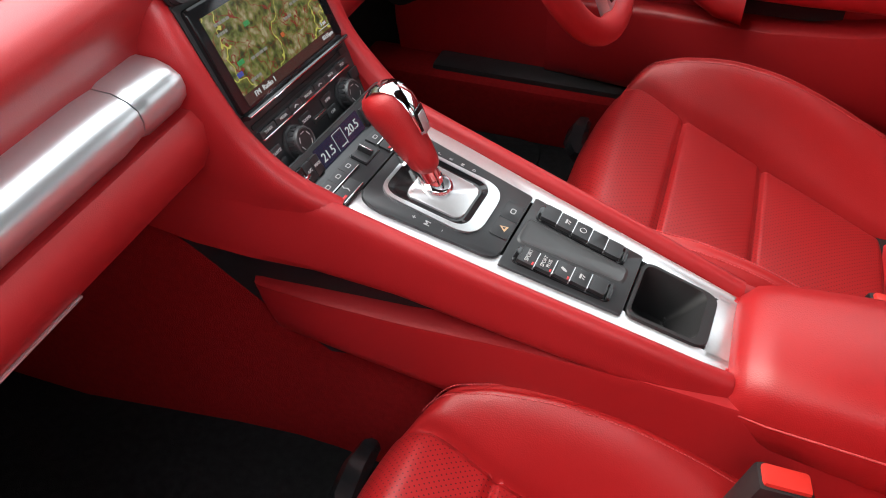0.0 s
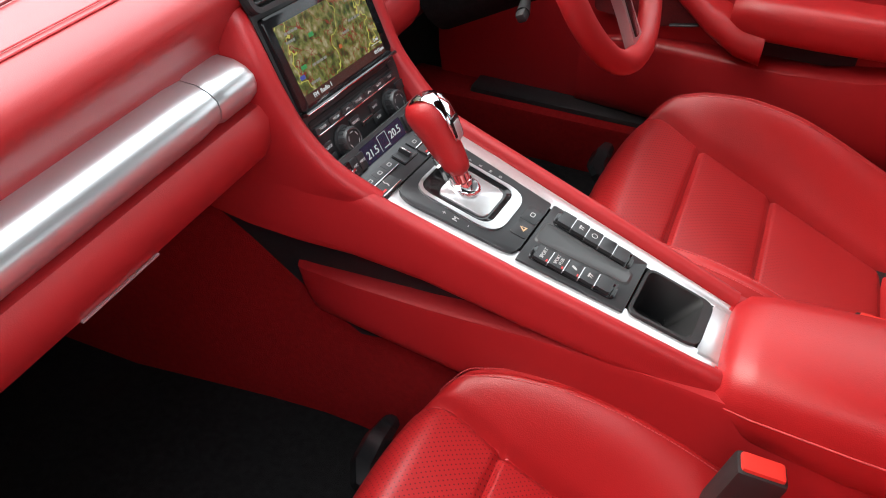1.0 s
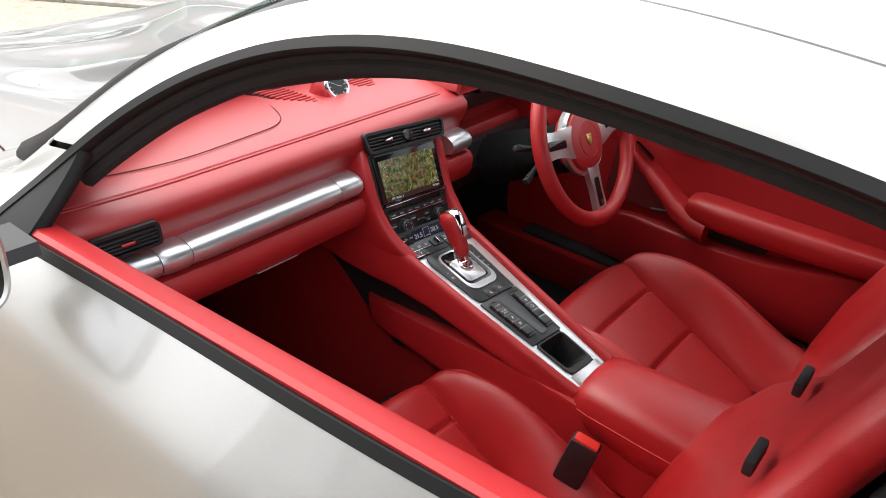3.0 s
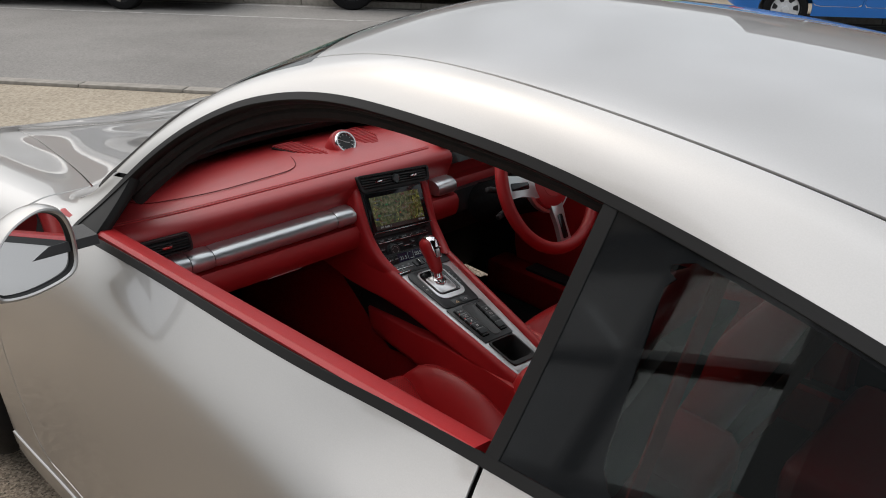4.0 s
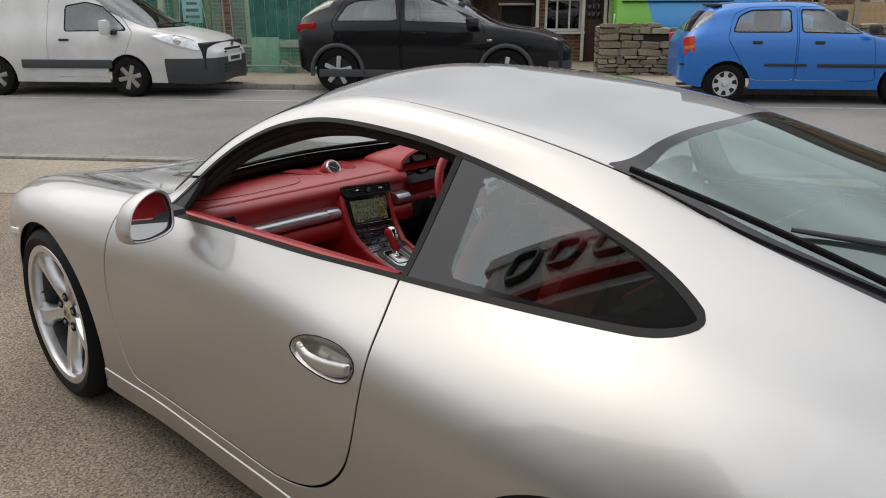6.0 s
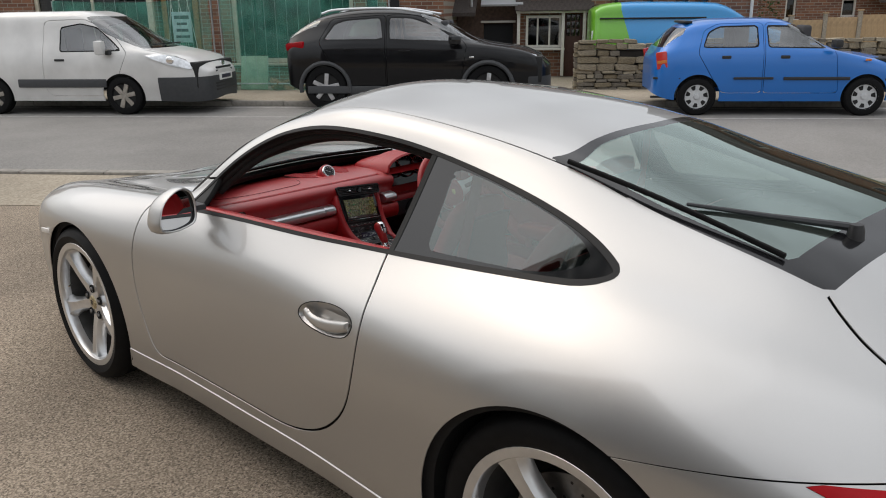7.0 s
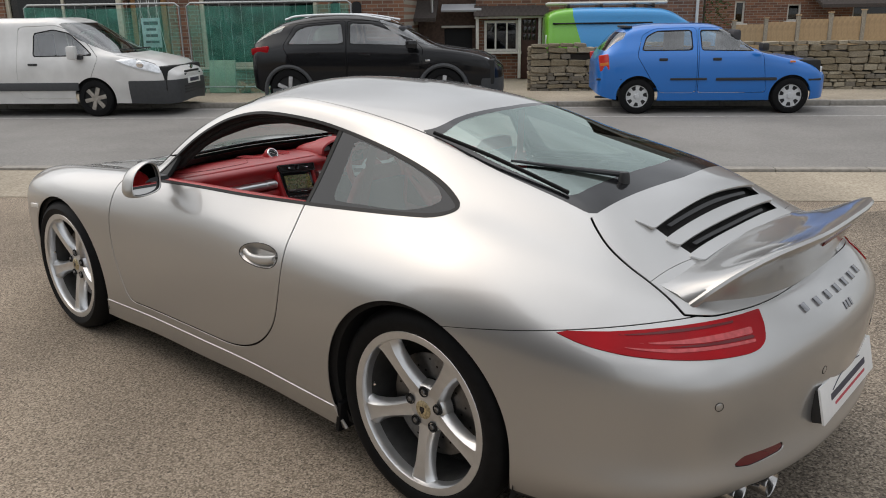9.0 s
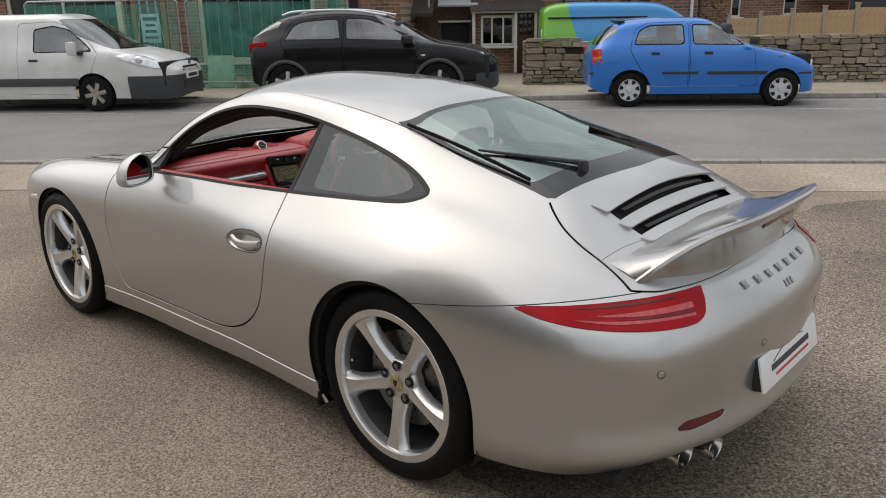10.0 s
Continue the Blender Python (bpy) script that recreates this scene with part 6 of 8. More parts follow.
    part("handle_hollow", prism([(x * .68 + .004, y * .68) for x, y in bez], .002, hm @ pose(0, 0, -.001)), RED_CARPET, pl, "dark hollow behind the handle")
    part("pull_lever", prism(rounded([(-.082, .012), (-.078, .030), (-.030, .028), (-.036, .0), (-.055, -.004)], .008, 4), .012, hm @ pose(0, 0, .0), .003), CHROME, pl, "chrome door pull")
    sm = frame_of(Vector((1.062, sign * (belt(1.06) - .092), .685)), Vector((.8, 0, -.45)).normalized(), Vector((.3, -sign * .75, .55)).normalized(), Vector((.35, -sign * .45, .80)).normalized())
    sw = part("window_switch", prism(rect(.060, .034, .008), .008, sm, .002), GLOSS_BLACK, d, "black window switch block")
    for k in (-1, 1):
        part("switch_key", prism(rect(.020, .018, .004, 3, (k * .014, 0)), .005, sm @ pose(0, 0, .007), .0015), CHROME, sw)
    return d


door_inner(-1, "red leather passenger door panel under the open window")
door_inner(1, "red leather driver's door panel with chrome handle")
for s in (-1, 1):
    part("sill_plate", box((1.05, .08, .03), (1.27, s * .675, .335), .010, 2), BLACK, SPORTS_CAR, "black door sill plate")
    part("inner_sill", box((1.2, .10, .14), (1.2, s * .66, .27), .01, 2), RED_CARPET, SPORTS_CAR, "red carpeted inner sill")

# ---- wheels ----
def road_wheel(m, r_tyre, width, label):
    """Local: z points outward from the car, origin at the wheel's centre plane."""
    w = thing("road_wheel", label, "wheel", None, "road wheels")
    hw2, rr = width / 2, .266
    prof = [(rr - .004, hw2 - .018), (rr + .006, hw2 - .004), (rr + .020, hw2 + .001), ((rr + r_tyre) / 2, hw2 + .006), (r_tyre - .022, hw2 - .002), (r_tyre - .008, hw2 - .014), (r_tyre - .001, hw2 - .034)]
    for g in (.55, .18, -.18, -.55):
        c = g * (hw2 - .03)
        prof += [(r_tyre, c + .008), (r_tyre - .007, c + .006), (r_tyre - .007, c - .006), (r_tyre, c - .008)]
    prof += [(a, -b) for a, b in prof[6::-1]]
    part("tyre", lathe(prof, 72, m), RUBBER, w, "black low-profile tyre")
    rim = part("rim", lathe([(rr + .010, hw2 - .006), (rr + .007, hw2 - .002), (rr - .002, hw2 - .002), (rr - .017, hw2 - .004), (rr - .020, hw2 - .010), (rr - .022, hw2 - .024), (rr - .023, hw2 - .045)], 72, m), WHEEL_SILVER, w, "silver alloy rim")
    # shade of the deep barrel is painted with a dark alloy
    part("barrel", lathe([(rr - .023, hw2 - .045), (rr - .028, hw2 - .11), (rr - .02, -hw2 + .03), (rr + .008, -hw2 + .006)], 72, m), DUST_SHADE, w, "inner barrel, darkened for shade and brake dust")
    face = hw2 - .012
    for k in range(5):
        a = radians(-90 + 72 * k)
        ca, sa = math.cos(a), math.sin(a)
        rings = []
        for r, half_w, z, th in ((.040, .034, face - .036, .040), (.075, .030, face - .031, .042), (.110, .026, face - .022, .042), (.150, .025, face - .014, .040), (.190, .028, face - .008, .038), (.220, .034, face - .005, .034), (.240, .042, face - .003, .032), (.251, .060, face - .003, .028), (.256, .078, face - .003, .026)):
            ring = []
            for t, zz in ((-1.28, -th), (-1.15, -th * .45), (-.86, -.006), (-.70, 0), (-.35, -.0015), (0, -.002), (.35, -.0015), (.70, 0), (.86, -.006), (1.15, -th * .45), (1.28, -th)):
                x, y = r, half_w * t
                ring.append(m @ Vector((x * ca - y * sa, x * sa + y * ca, z + zz)))
            rings.append(ring)
        part("spoke", loft(rings), WHEEL_SILVER, rim, "", True, 50)
    hubm = m @ pose(0, 0, face - .040)
    hub = part("hub", lathe([(0, .010), (.034, .010), (.040, .008), (.078, .002), (.088, -.010), (.09, -.035)], 48, hubm), WHEEL_SILVER, rim, "silver wheel hub")
    part("centre_cap", lathe([(0, .017), (.024, .0165), (.0305, .013), (.0325, .006)], 36, hubm), material("badge_cap", (.50, .42, .26), .3, .7, vary=.5, vary_scale=120), hub, "gold and black badge cap")
    part("cap_shield", prism(rounded([(-.009, .012), (.009, .012), (.009, -.002), (0, -.014), (-.009, -.002)], .002), .0015, hubm @ pose(0, 0, .0165)), GLOSS_BLACK, hub)
    for k in range(5):
        a = radians(-54 + 72 * k)
        bm_ = hubm @ pose(.062 * math.cos(a), .062 * math.sin(a), .0035)
        part("bolt_recess", lathe([(0, .0025), (.0145, .0025), (.0165, .008), (.0175, .008), (.0185, .002)], 20, bm_), INNER_DARK, hub)
        part("wheel_bolt", lathe([(0, .011), (.007, .011), (.0095, .008), (.0095, .002)], 6, bm_), STEEL, hub)
    part("valve", tube([m @ Vector((-.222, .03, face - .030)), m @ Vector((-.205, .03, face - .012))], .004, 8), CHROME, rim)
    brake = part("brake_disc", lathe([(.09, -.035), (.175, -.035), (.175, -.058), (.09, -.058)], 48, m @ pose(0, 0, hw2 - .06), close=True), STEEL, w, "drilled steel brake disc")
    for k in range(30):
        a = 2 * math.pi * k / 30
        r = .115 + .02 * (k % 3)
        part("vent_hole", lathe([(0, 0), (.0042, 0), (.0042, -.001)], 8, m @ pose(r * math.cos(a), r * math.sin(a), hw2 - .0945)), INNER_DARK, brake)
    part("hub_carrier", lathe([(0, -.03), (.088, -.03), (.10, -.12), (.25, -.13)], 32, m @ pose(0, 0, hw2 - .06)), INNER_DARK, w)
    part("caliper", loft([[m @ pose(0, 0, hw2 - .115) @ Vector((r * math.cos(radians(a)), r * math.sin(radians(a)), z)) for r, z in ((.125, 0), (.125, .012), (.135, .016), (.168, .016), (.174, .010), (.174, 0))] for a in (163, 170, 178, 186, 193)]), CALIPER_RED, w, "red brake caliper")
    return w


def wheel_pose(x, y, z):
    s = -1 if y < 0 else 1
    # local x forward or back, local y up, local z outward
    return frame_of(Vector((x, y, z)), Vector((-s, 0, 0)), Vector((0, 0, 1)), Vector((0, s, 0)))


for y in (-.742, .742):
    road_wheel(wheel_pose(-.012, y, .340), .341, .245, "silver five-spoke alloy wheel on a low-profile front tyre")
for y in (-.708, .708):
    road_wheel(wheel_pose(2.455, y, .349), .350, .295, "silver five-spoke alloy wheel on a wide rear tyre")
# dark wheel housings and the flat underbody
for cx, r in ((0, .385), (2.45, .395)):
    for s in (-1, 1):
        part("wheel_housing", loft([[(cx + r * math.cos(a), s * y, .335 + r * math.sin(a)) for a in [math.pi * k / 24 for k in range(-3, 28)]] for y in (.54, .70, .845)], close=False), INNER_DARK, SPORTS_CAR, "black wheel housing")
        part("housing_wall", prism([(cx + r * math.cos(a), .335 + r * math.sin(a)) for a in [2 * math.pi * k / 32 for k in range(32)]], .01, frame_of(Vector((0, s * .54, 0)), Vector((1, 0, 0)), Vector((0, 0, 1)), Vector((0, -1, 0)))), INNER_DARK, SPORTS_CAR)
part("underbody", box((1.5, 1.5, .04), (1.22, 0, .17), .01), INNER_DARK, SPORTS_CAR, "black flat underbody")
# next four boxes are added to block light and darken the ground below
part("light_block_tray", box((3.55, 1.16, .02), (1.36, 0, .150), .004), INNER_DARK, SPORTS_CAR, "added black plate that deepens the shade under the car")
part("rear_light_block", box((.42, 1.36, .05), (3.02, 0, .215), .02), INNER_DARK, SPORTS_CAR, "added black box that deepens the shade under the tail")
part("rear_light_block", box((1.0, 1.10, .05), (2.45, 0, .170), .01), INNER_DARK, SPORTS_CAR)
part("tail_light_block", box((.24, 1.00, .10), (3.09, 0, .215), .03), INNER_DARK, SPORTS_CAR, "added black block that deepens the shade behind the bumper")
part("underbody", box((.5, 1.05, .04), (-.45, 0, .20), .01), INNER_DARK, SPORTS_CAR)
part("underbody", box((.75, 1.05, .04), (2.85, 0, .27), .01), INNER_DARK, SPORTS_CAR)
for s in (-1, 1):
    part("arch_flap", box((.02, .12, .12), (2.085, s * .80, .21), .005, 2, pose(0, 0, 0, 0, 10)), RUBBER, SPORTS_CAR, "black rubber flap ahead of the wheel")

# ---- door handles, mirrors ----
for s, door in ((-1, DOORS[0]), (1, DOORS[1])):
    part("handle_gap", tube([(x, s * (-side_y(x, z) + .0002), z) for x, z in HANDLE[::2]], .0017, 6, True), TRIM_BLACK, door, "dark gap round the handle")


def door_mirror(s):
    """Teardrop head; its glass faces back and a little towards the cabin."""
    mir = thing("door_mirror", "silver door mirror on a black foot", "mirror", None, "door mirrors")
    c = Vector((MIRROR_AT[0], s * MIRROR_AT[1], MIRROR_AT[2]))
    n = Vector((1, -s * .10, .12)).normalized()
    a = (Vector((0, -s, 0)) + n * n.y * s).normalized()        # inboard
    b = (Vector((0, 0, 1)) - n * n.z).normalized()
    outline = smooth_line([(x, y, 0) for x, y in ((-.060, -.064), (-.012, -.069), (.045, -.059), (.069, -.042), (.076, -.006), (.075, .030), (.064, .058), (.038, .071), (.008, .065), (-.026, .046), (-.052, .016), (-.066, -.020), (-.070, -.046))], 4, True)

    def ring(k, depth, shift=0.0, drop=0.0):
        return [c + a * (p.x * k + shift) + b * (p.y * k + drop) - n * depth for p in outline]
    rings = [ring(k, d, o, f) for k, d, o, f in ((.985, -.002, 0, 0), (1.0, .002, 0, 0), (1.035, .016, 0, 0), (1.03, .038, -.001, 0), (.96, .062, -.003, -.001), (.82, .082, -.006, -.002), (.60, .098, -.008, -.004), (.32, .108, -.009, -.005), (.06, .111, -.010, -.006))]
    shell = part("shell", loft(rings, caps=False), PAINT, mir, "silver mirror shell", True, 60)
    edge = [ring(.985, -.002), ring(.94, -.003), ring(.90, .000)]
    part("shell_rim", loft(edge, caps=False), PAINT, shell, "silver mirror rim")
    part("shell_edge", loft([edge[2], ring(.87, .012), ring(.84, .013)], caps=False), TRIM_BLACK, shell)
    gb = bmesh.new()
    gb.faces.new([gb.verts.new(p) for p in ring(.86, .0115)])
    part("mirror_glass", gb, MIRROR, mir, "mirror glass reflecting the door")
    part("foot", loft([[c + Vector((x + dx, s * y, z)) for dx, z in ((-.035, .0), (.03, .0), (.035, -.016), (-.035, -.018))] for x, y, z in ((-.045, .0, -.062), (-.045, -.04, -.066), (-.045, -.08, -.068), (-.045, -.115, -.066))]), BLACK, mir, "black mirror foot")


MIRROR_AT = (.930, .872, .915)
for s in (-1, 1):
    door_mirror(s)

# ---- rear: grille, spoiler, wiper, plate, exhausts ----
def patch(x0, x1, w, lift, mat, name, label, flange=.012, parent=None, r=.02, rise=0.0, bow=0.0):
    """A raised piece over the skin; rise tilts its rear edge up, bow curves its ends back."""
    p = FINE["p"]
    x = p[:, 0] + bow * (p[:, 1] / w) ** 2
    s = cut(FINE, poly_dist(x, p[:, 1], rounded([(x0, -w), (x1, -w * .965), (x1, w * .965), (x0, w)], r)))
    up = rise * np.clip((s["p"][:, 0] - x0) / (x1 - x0), 0, 1)[:, None]
    s["p"] = s["p"] + s["n"] * up
    return panel(name, s, mat, parent or SPORTS_CAR, label, flange, lift)


FINE = cut(FINE_SKIN, np.where((FINE_SKIN["sv"][:, 0] > 12.0) & (FINE_SKIN["p"][:, 2] > .6), np.minimum(FINE_SKIN["p"][:, 0] - 2.88, .45 - np.abs(FINE_SKIN["p"][:, 1])), -1))
grille = patch(2.968, 3.168, .392, -.045, INNER_DARK, "engine_grille", "black engine air intake", .003)
for i, (x0, x1, w) in enumerate(((2.932, 2.990, .404), (3.026, 3.064, .388), (3.096, 3.136, .374))):
    patch(x0, x1, w, .0015, PAINT, "louvre", "silver louvre blade", .012, grille, .014, .010, -.006)
for x0, w in ((3.000, .30), (3.074, .28), (3.144, .30)):
    patch(x0, x0 + .010, w, -.010, BLACK, "grille_fin", "black fin in the air intake", .003, grille, .003)


def ducktail():
    rings = []
    n = 41
    for i in range(n):
        t = (i / (n - 1)) * 2 - 1
        a = abs(t)
        y = t * .56
        lift = (1 - a ** 6)
        xt = 3.425 - .225 * a ** 4
        zt = .812 + .166 * lift
        x0, z0 = 3.085 + .02 * a ** 3, .884 - .034 * a ** 2
        root = (x0, z0 - .012)
        top = [(x0, z0), (x0 + (xt - x0) * .3, z0 + (zt - z0) * .12 - .004), (x0 + (xt - x0) * .6, z0 + (zt - z0) * .42), (x0 + (xt - x0) * .85, z0 + (zt - z0) * .80), (xt - .012, zt - .002)]
        lip = [(xt, zt + .001), (xt + .006, zt - .006), (xt + .003, zt - .016)]
        xb = 3.345 - .165 * a ** 3
        zb = .792 + .004 * a ** 2
        under = [(xt - .03, zt - .034 * lift - .018), (xb + (xt - xb) * .35, zb + (zt - zb) * .42), (xb + .008, zb + (zt - zb) * .16), (xb + .010, zb), (xb - .05, zb - .02)]
        rings.append([(x, y, z) for x, z in top + lip + under + [root]])
    return loft(rings)


SPOILER = part("ducktail_spoiler", ducktail(), PAINT, SPORTS_CAR, "silver ducktail spoiler on the engine lid", True, 32)
part("brake_light", box((.008, .26, .014), (3.3915, 0, .918), .002, 2, pose(0, 0, 0, 0, 22)), LAMP_DARK, SPOILER, "high-level brake light")

wiper = thing("rear_wiper", "black rear window wiper resting on the glass", "wiper")
p0, p1, pk, pp = Vector((2.172, -.430, 1.166)), Vector((2.739, -.448, 1.034)), Vector((2.490, -.408, 1.100)), Vector((2.812, -.240, 1.060))
part("blade", tube(smooth_line([p0, p0.lerp(p1, .33) + Vector((0, 0, .006)), p0.lerp(p1, .66) + Vector((0, 0, .006)), p1], 5), .0055, 8, flat=1.3), RUBBER, wiper, "black wiper blade")
part("arm", tube([pk, pk.lerp(pp, .5) + Vector((0, 0, .002)), pp + Vector((-.02, 0, .006)), pp + Vector((.012, .004, .002))], [.0045, .007, .010, .011], 8), SATIN_BLACK, wiper, "black wiper arm")
part("pivot", lathe([(0, .016), (.014, .014), (.018, 0), (.02, -.03)], 20, Matrix.Translation(pp)), BLACK, wiper, "black wiper pivot")

plate = thing("number_plate", "white dealer plate with plain dark bars on the rear bumper", "plate", frame_of(Vector((3.477, -.018, .486)), Vector((0, 1, 0)), Vector((-.22, 0, .975)).normalized(), Vector((.975, 0, .22)).normalized()))
part("plate_sheet", prism(rect(.505, .112, .006), .006, pose(0, 0, 0), .001), WHITE, plate, "white plate sheet")
part("plate_mount", box((.50, .10, .03), (0, 0, -.014), .004), BLACK, plate)
INK = material("dark_print", (.04, .04, .06), .5)
INK_RED = material("red_print", (.45, .05, .07), .5)
part("print_bar", prism(rect(.34, .020, .004, 3, (.0, .0)), .0008, pose(0, 0, .006)), INK, plate)
part("print_bar", prism(rect(.30, .009, .003, 3, (.01, -.028)), .0008, pose(0, 0, .006)), INK_RED, plate)
part("print_swoosh", tube(smooth_line([(-.15, .016, .0066), (-.08, .034, .0066), (.02, .042, .0066), (.12, .030, .0066)], 5), .0016, 6), INK, plate)

def badge_at(y, z):
    """A frame on the tail panel at this place."""
    p, nn = SKIN["p"], SKIN["n"]
    i = int(np.argmin(np.where(p[:, 0] > 3.2, np.hypot(p[:, 1] - y, p[:, 2] - z), 9)))
    n = Vector(nn[i])
    a = Vector((0, 1, 0)) - n * n.y
    a.normalize()
    return frame_of(Vector(p[i]) + a * (y - p[i][1]) + n.cross(a) * ((z - p[i][2]) / max(.3, n.cross(a).z)), a, n.cross(a), n)


BADGE = material("dark_chrome", (0.30, 0.30, 0.31), 0.12, 1.0, rough_vary=0.04, vary_scale=60)
for i in range(7):
    m = badge_at(-.262 + i * .0755, .766)
    bb = box((.026, .028, .006), (0, 0, .002), .0022, 2)
    bb.transform(m)
    part("badge_bar", bb, BADGE, SPORTS_CAR, "small chrome badge shape")
for k in range(3):
    part("badge_bar", box((.012, .024, .005), badge_at(-.062 + k * .024, .728).translation, .002, 2, badge_at(-.04, .728).to_3x3().to_4x4() @ pose(0, 0, 0, 0, 0, -10)), BADGE, SPORTS_CAR)
for y, z in ((-.647, .593), (-.237, .588), (.237, .588), (.647, .593)):
    at = badge_at(y, z)
    part("parking_sensor", lathe([(0, .0012), (.0095, .0012), (.0105, .0005), (.0108, -.004)], 24, at), PAINT, SPORTS_CAR, "round parking sensor")
    part("sensor_gap", lathe([(.0108, -.002), (.0112, .0009), (.0124, .0009), (.0128, -.002)], 24, at), TRIM_BLACK, SPORTS_CAR, "thin dark ring round the sensor")
for s in (-1, 1):
    for k in (0, 1):
        y = s * (.375 + k * .105)
        tip = frame_of(Vector((3.405 - .05 * k, y, .268)), Vector((0, 1, 0)), Vector((0, 0, 1)), Vector((1, 0, -.10)).normalized()) @ Matrix.Diagonal((1.05, .86, 1, 1))
        part("exhaust_tip", lathe([(.046, -.20), (.048, -.02), (.050, -.004), (.0485, .0), (.046, -.004), (.044, -.08), (.0, -.08)], 32, tip), EXHAUST, SPORTS_CAR, "polished oval exhaust tip")
for s in (-1, 1):
    part("side_repeater", box((.07, .012, .022), (-.30, s * .868, .622), .005, 2, pose(0, 0, 0, 0, 0, s * -10)), material("clear_lamp", (.75, .72, .68), .15, coat=.5), SPORTS_CAR, "small clear side repeater")

# ---- ground and street ----
STREET = pose(0, 0, 0, 0, 0, 37)


def ground_mat(name, dark, pale, chip, scale, bump, stain=0.2):
    """Tarmac: chippings of mixed tone with broad stains and relief."""
    m = material(name, pale, 0.92, spec=0.25)
    nt = m.node_tree
    b = shader(m)
    tc = nt.nodes.new("ShaderNodeTexCoord")
    v = nt.nodes.new("ShaderNodeTexVoronoi")
    v.inputs["Scale"].default_value = scale
    n = nt.nodes.new("ShaderNodeTexNoise")
    n.inputs["Scale"].default_value, n.inputs["Detail"].default_value = scale * .5, 8
    r = nt.nodes.new("ShaderNodeValToRGB")
    e = r.color_ramp.elements
    e[0].position, e[0].color = .20, (*dark, 1)
    e[1].position, e[1].color = .88, (*chip, 1)
    x = e.new(.5)
    x.color = (*pale, 1)
    mix = nt.nodes.new("ShaderNodeMixRGB")
    mix.inputs[0].default_value = .55
    st = nt.nodes.new("ShaderNodeTexNoise")
    st.inputs["Scale"].default_value, st.inputs["Detail"].default_value = .55, 6
    sr = nt.nodes.new("ShaderNodeMapRange")
    sr.inputs[1].default_value, sr.inputs[2].default_value = .35, .7
    sr.inputs[3].default_value, sr.inputs[4].default_value = 1 + stain, 1 - stain
    mul = nt.nodes.new("ShaderNodeVectorMath")
    mul.operation = "SCALE"
    nt.links.new(tc.outputs["Object"], v.inputs["Vector"])
    nt.links.new(tc.outputs["Object"], n.inputs["Vector"])
    nt.links.new(tc.outputs["Object"], st.inputs["Vector"])
    nt.links.new(v.outputs["Color"], mix.inputs[1])
    nt.links.new(n.outputs["Fac"], mix.inputs[2])
    nt.links.new(mix.outputs[0], r.inputs[0])
    nt.links.new(st.outputs["Fac"], sr.inputs[0])
    nt.links.new(r.outputs[0], mul.inputs[0])
    nt.links.new(sr.outputs[0], mul.inputs["Scale"])
    nt.links.new(mul.outputs[0], b.inputs["Base Color"])
    bp = nt.nodes.new("ShaderNodeBump")
    bp.inputs["Strength"].default_value, bp.inputs["Distance"].default_value = bump, .006
    nt.links.new(mix.outputs[0], bp.inputs["Height"])
    nt.links.new(bp.outputs[0], b.inputs["Normal"])
    return m


ASPHALT = ground_mat("forecourt_tarmac", (.034, .027, .020), (.262, .212, .160), (.60, .50, .39), 175, 1.0, .30)
# darker tarmac: stains plus the car's shade put into the colour
STAIN_SHADE = ground_mat("stained_shaded_tarmac", (.018, .015, .012), (.185, .152, .118), (.50, .43, .34), 150, 1.0, .45)
ROADMAT = ground_mat("road_asphalt", (.16, .153, .144), (.215, .205, .192), (.28, .268, .252), 90, .35, .16)
PAVE = ground_mat("worn_pavement", (.21, .175, .135), (.33, .285, .22), (.44, .39, .31), 60, .5, .2)
KERB = material("kerb_stone", (.27, .25, .22), .9, vary=.2, vary_scale=14, bump=.4, bump_scale=60)
LINE = material("worn_road_paint", (.36, .35, .33), .9, vary=.3, vary_scale=9)


def slab(name, u0, u1, v0, v1, z0, z1, mat, label, category, bevel=0.0):
    ob = part(name, box((u1 - u0, v1 - v0, z1 - z0), ((u0 + u1) / 2, (v0 + v1) / 2, (z0 + z1) / 2), bevel), mat)
    ob.matrix_basis = STREET
    return tagged(ob, label, category, kind="structure")


slab("ground", -300, 300, -300, 300, -0.5, 0.0, ASPHALT, "grey-brown chipped tarmac forecourt", "ground")
# patch of stains that also paints in shade below the car's tail
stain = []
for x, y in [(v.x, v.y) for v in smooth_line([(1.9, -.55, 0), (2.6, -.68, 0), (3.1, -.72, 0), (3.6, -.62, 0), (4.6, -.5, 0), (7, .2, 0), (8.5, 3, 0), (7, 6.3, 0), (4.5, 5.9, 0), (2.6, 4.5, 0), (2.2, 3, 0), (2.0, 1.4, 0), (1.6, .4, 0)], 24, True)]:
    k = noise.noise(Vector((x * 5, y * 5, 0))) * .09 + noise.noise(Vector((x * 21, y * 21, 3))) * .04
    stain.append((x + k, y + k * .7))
tagged(part("stain_shade_patch", prism(stain, .003, pose(0, 0, 0)), STAIN_SHADE, None, "", False), "dark tarmac patch, stains and painted shade under and behind the car", "ground stain", kind="structure")
slab("pavement_near", -60, 60, 2.35, 3.62, -.05, .006, PAVE, "worn beige pavement strip beside the forecourt", "pavement")
slab("road", -300, 300, 3.78, 9.5, -.05, 0.008, ROADMAT, "worn grey asphalt road", "road")
slab("pavement_far", -60, 60, 9.64, 12.3, -.05, .085, PAVE, "beige pavement across the road", "pavement")
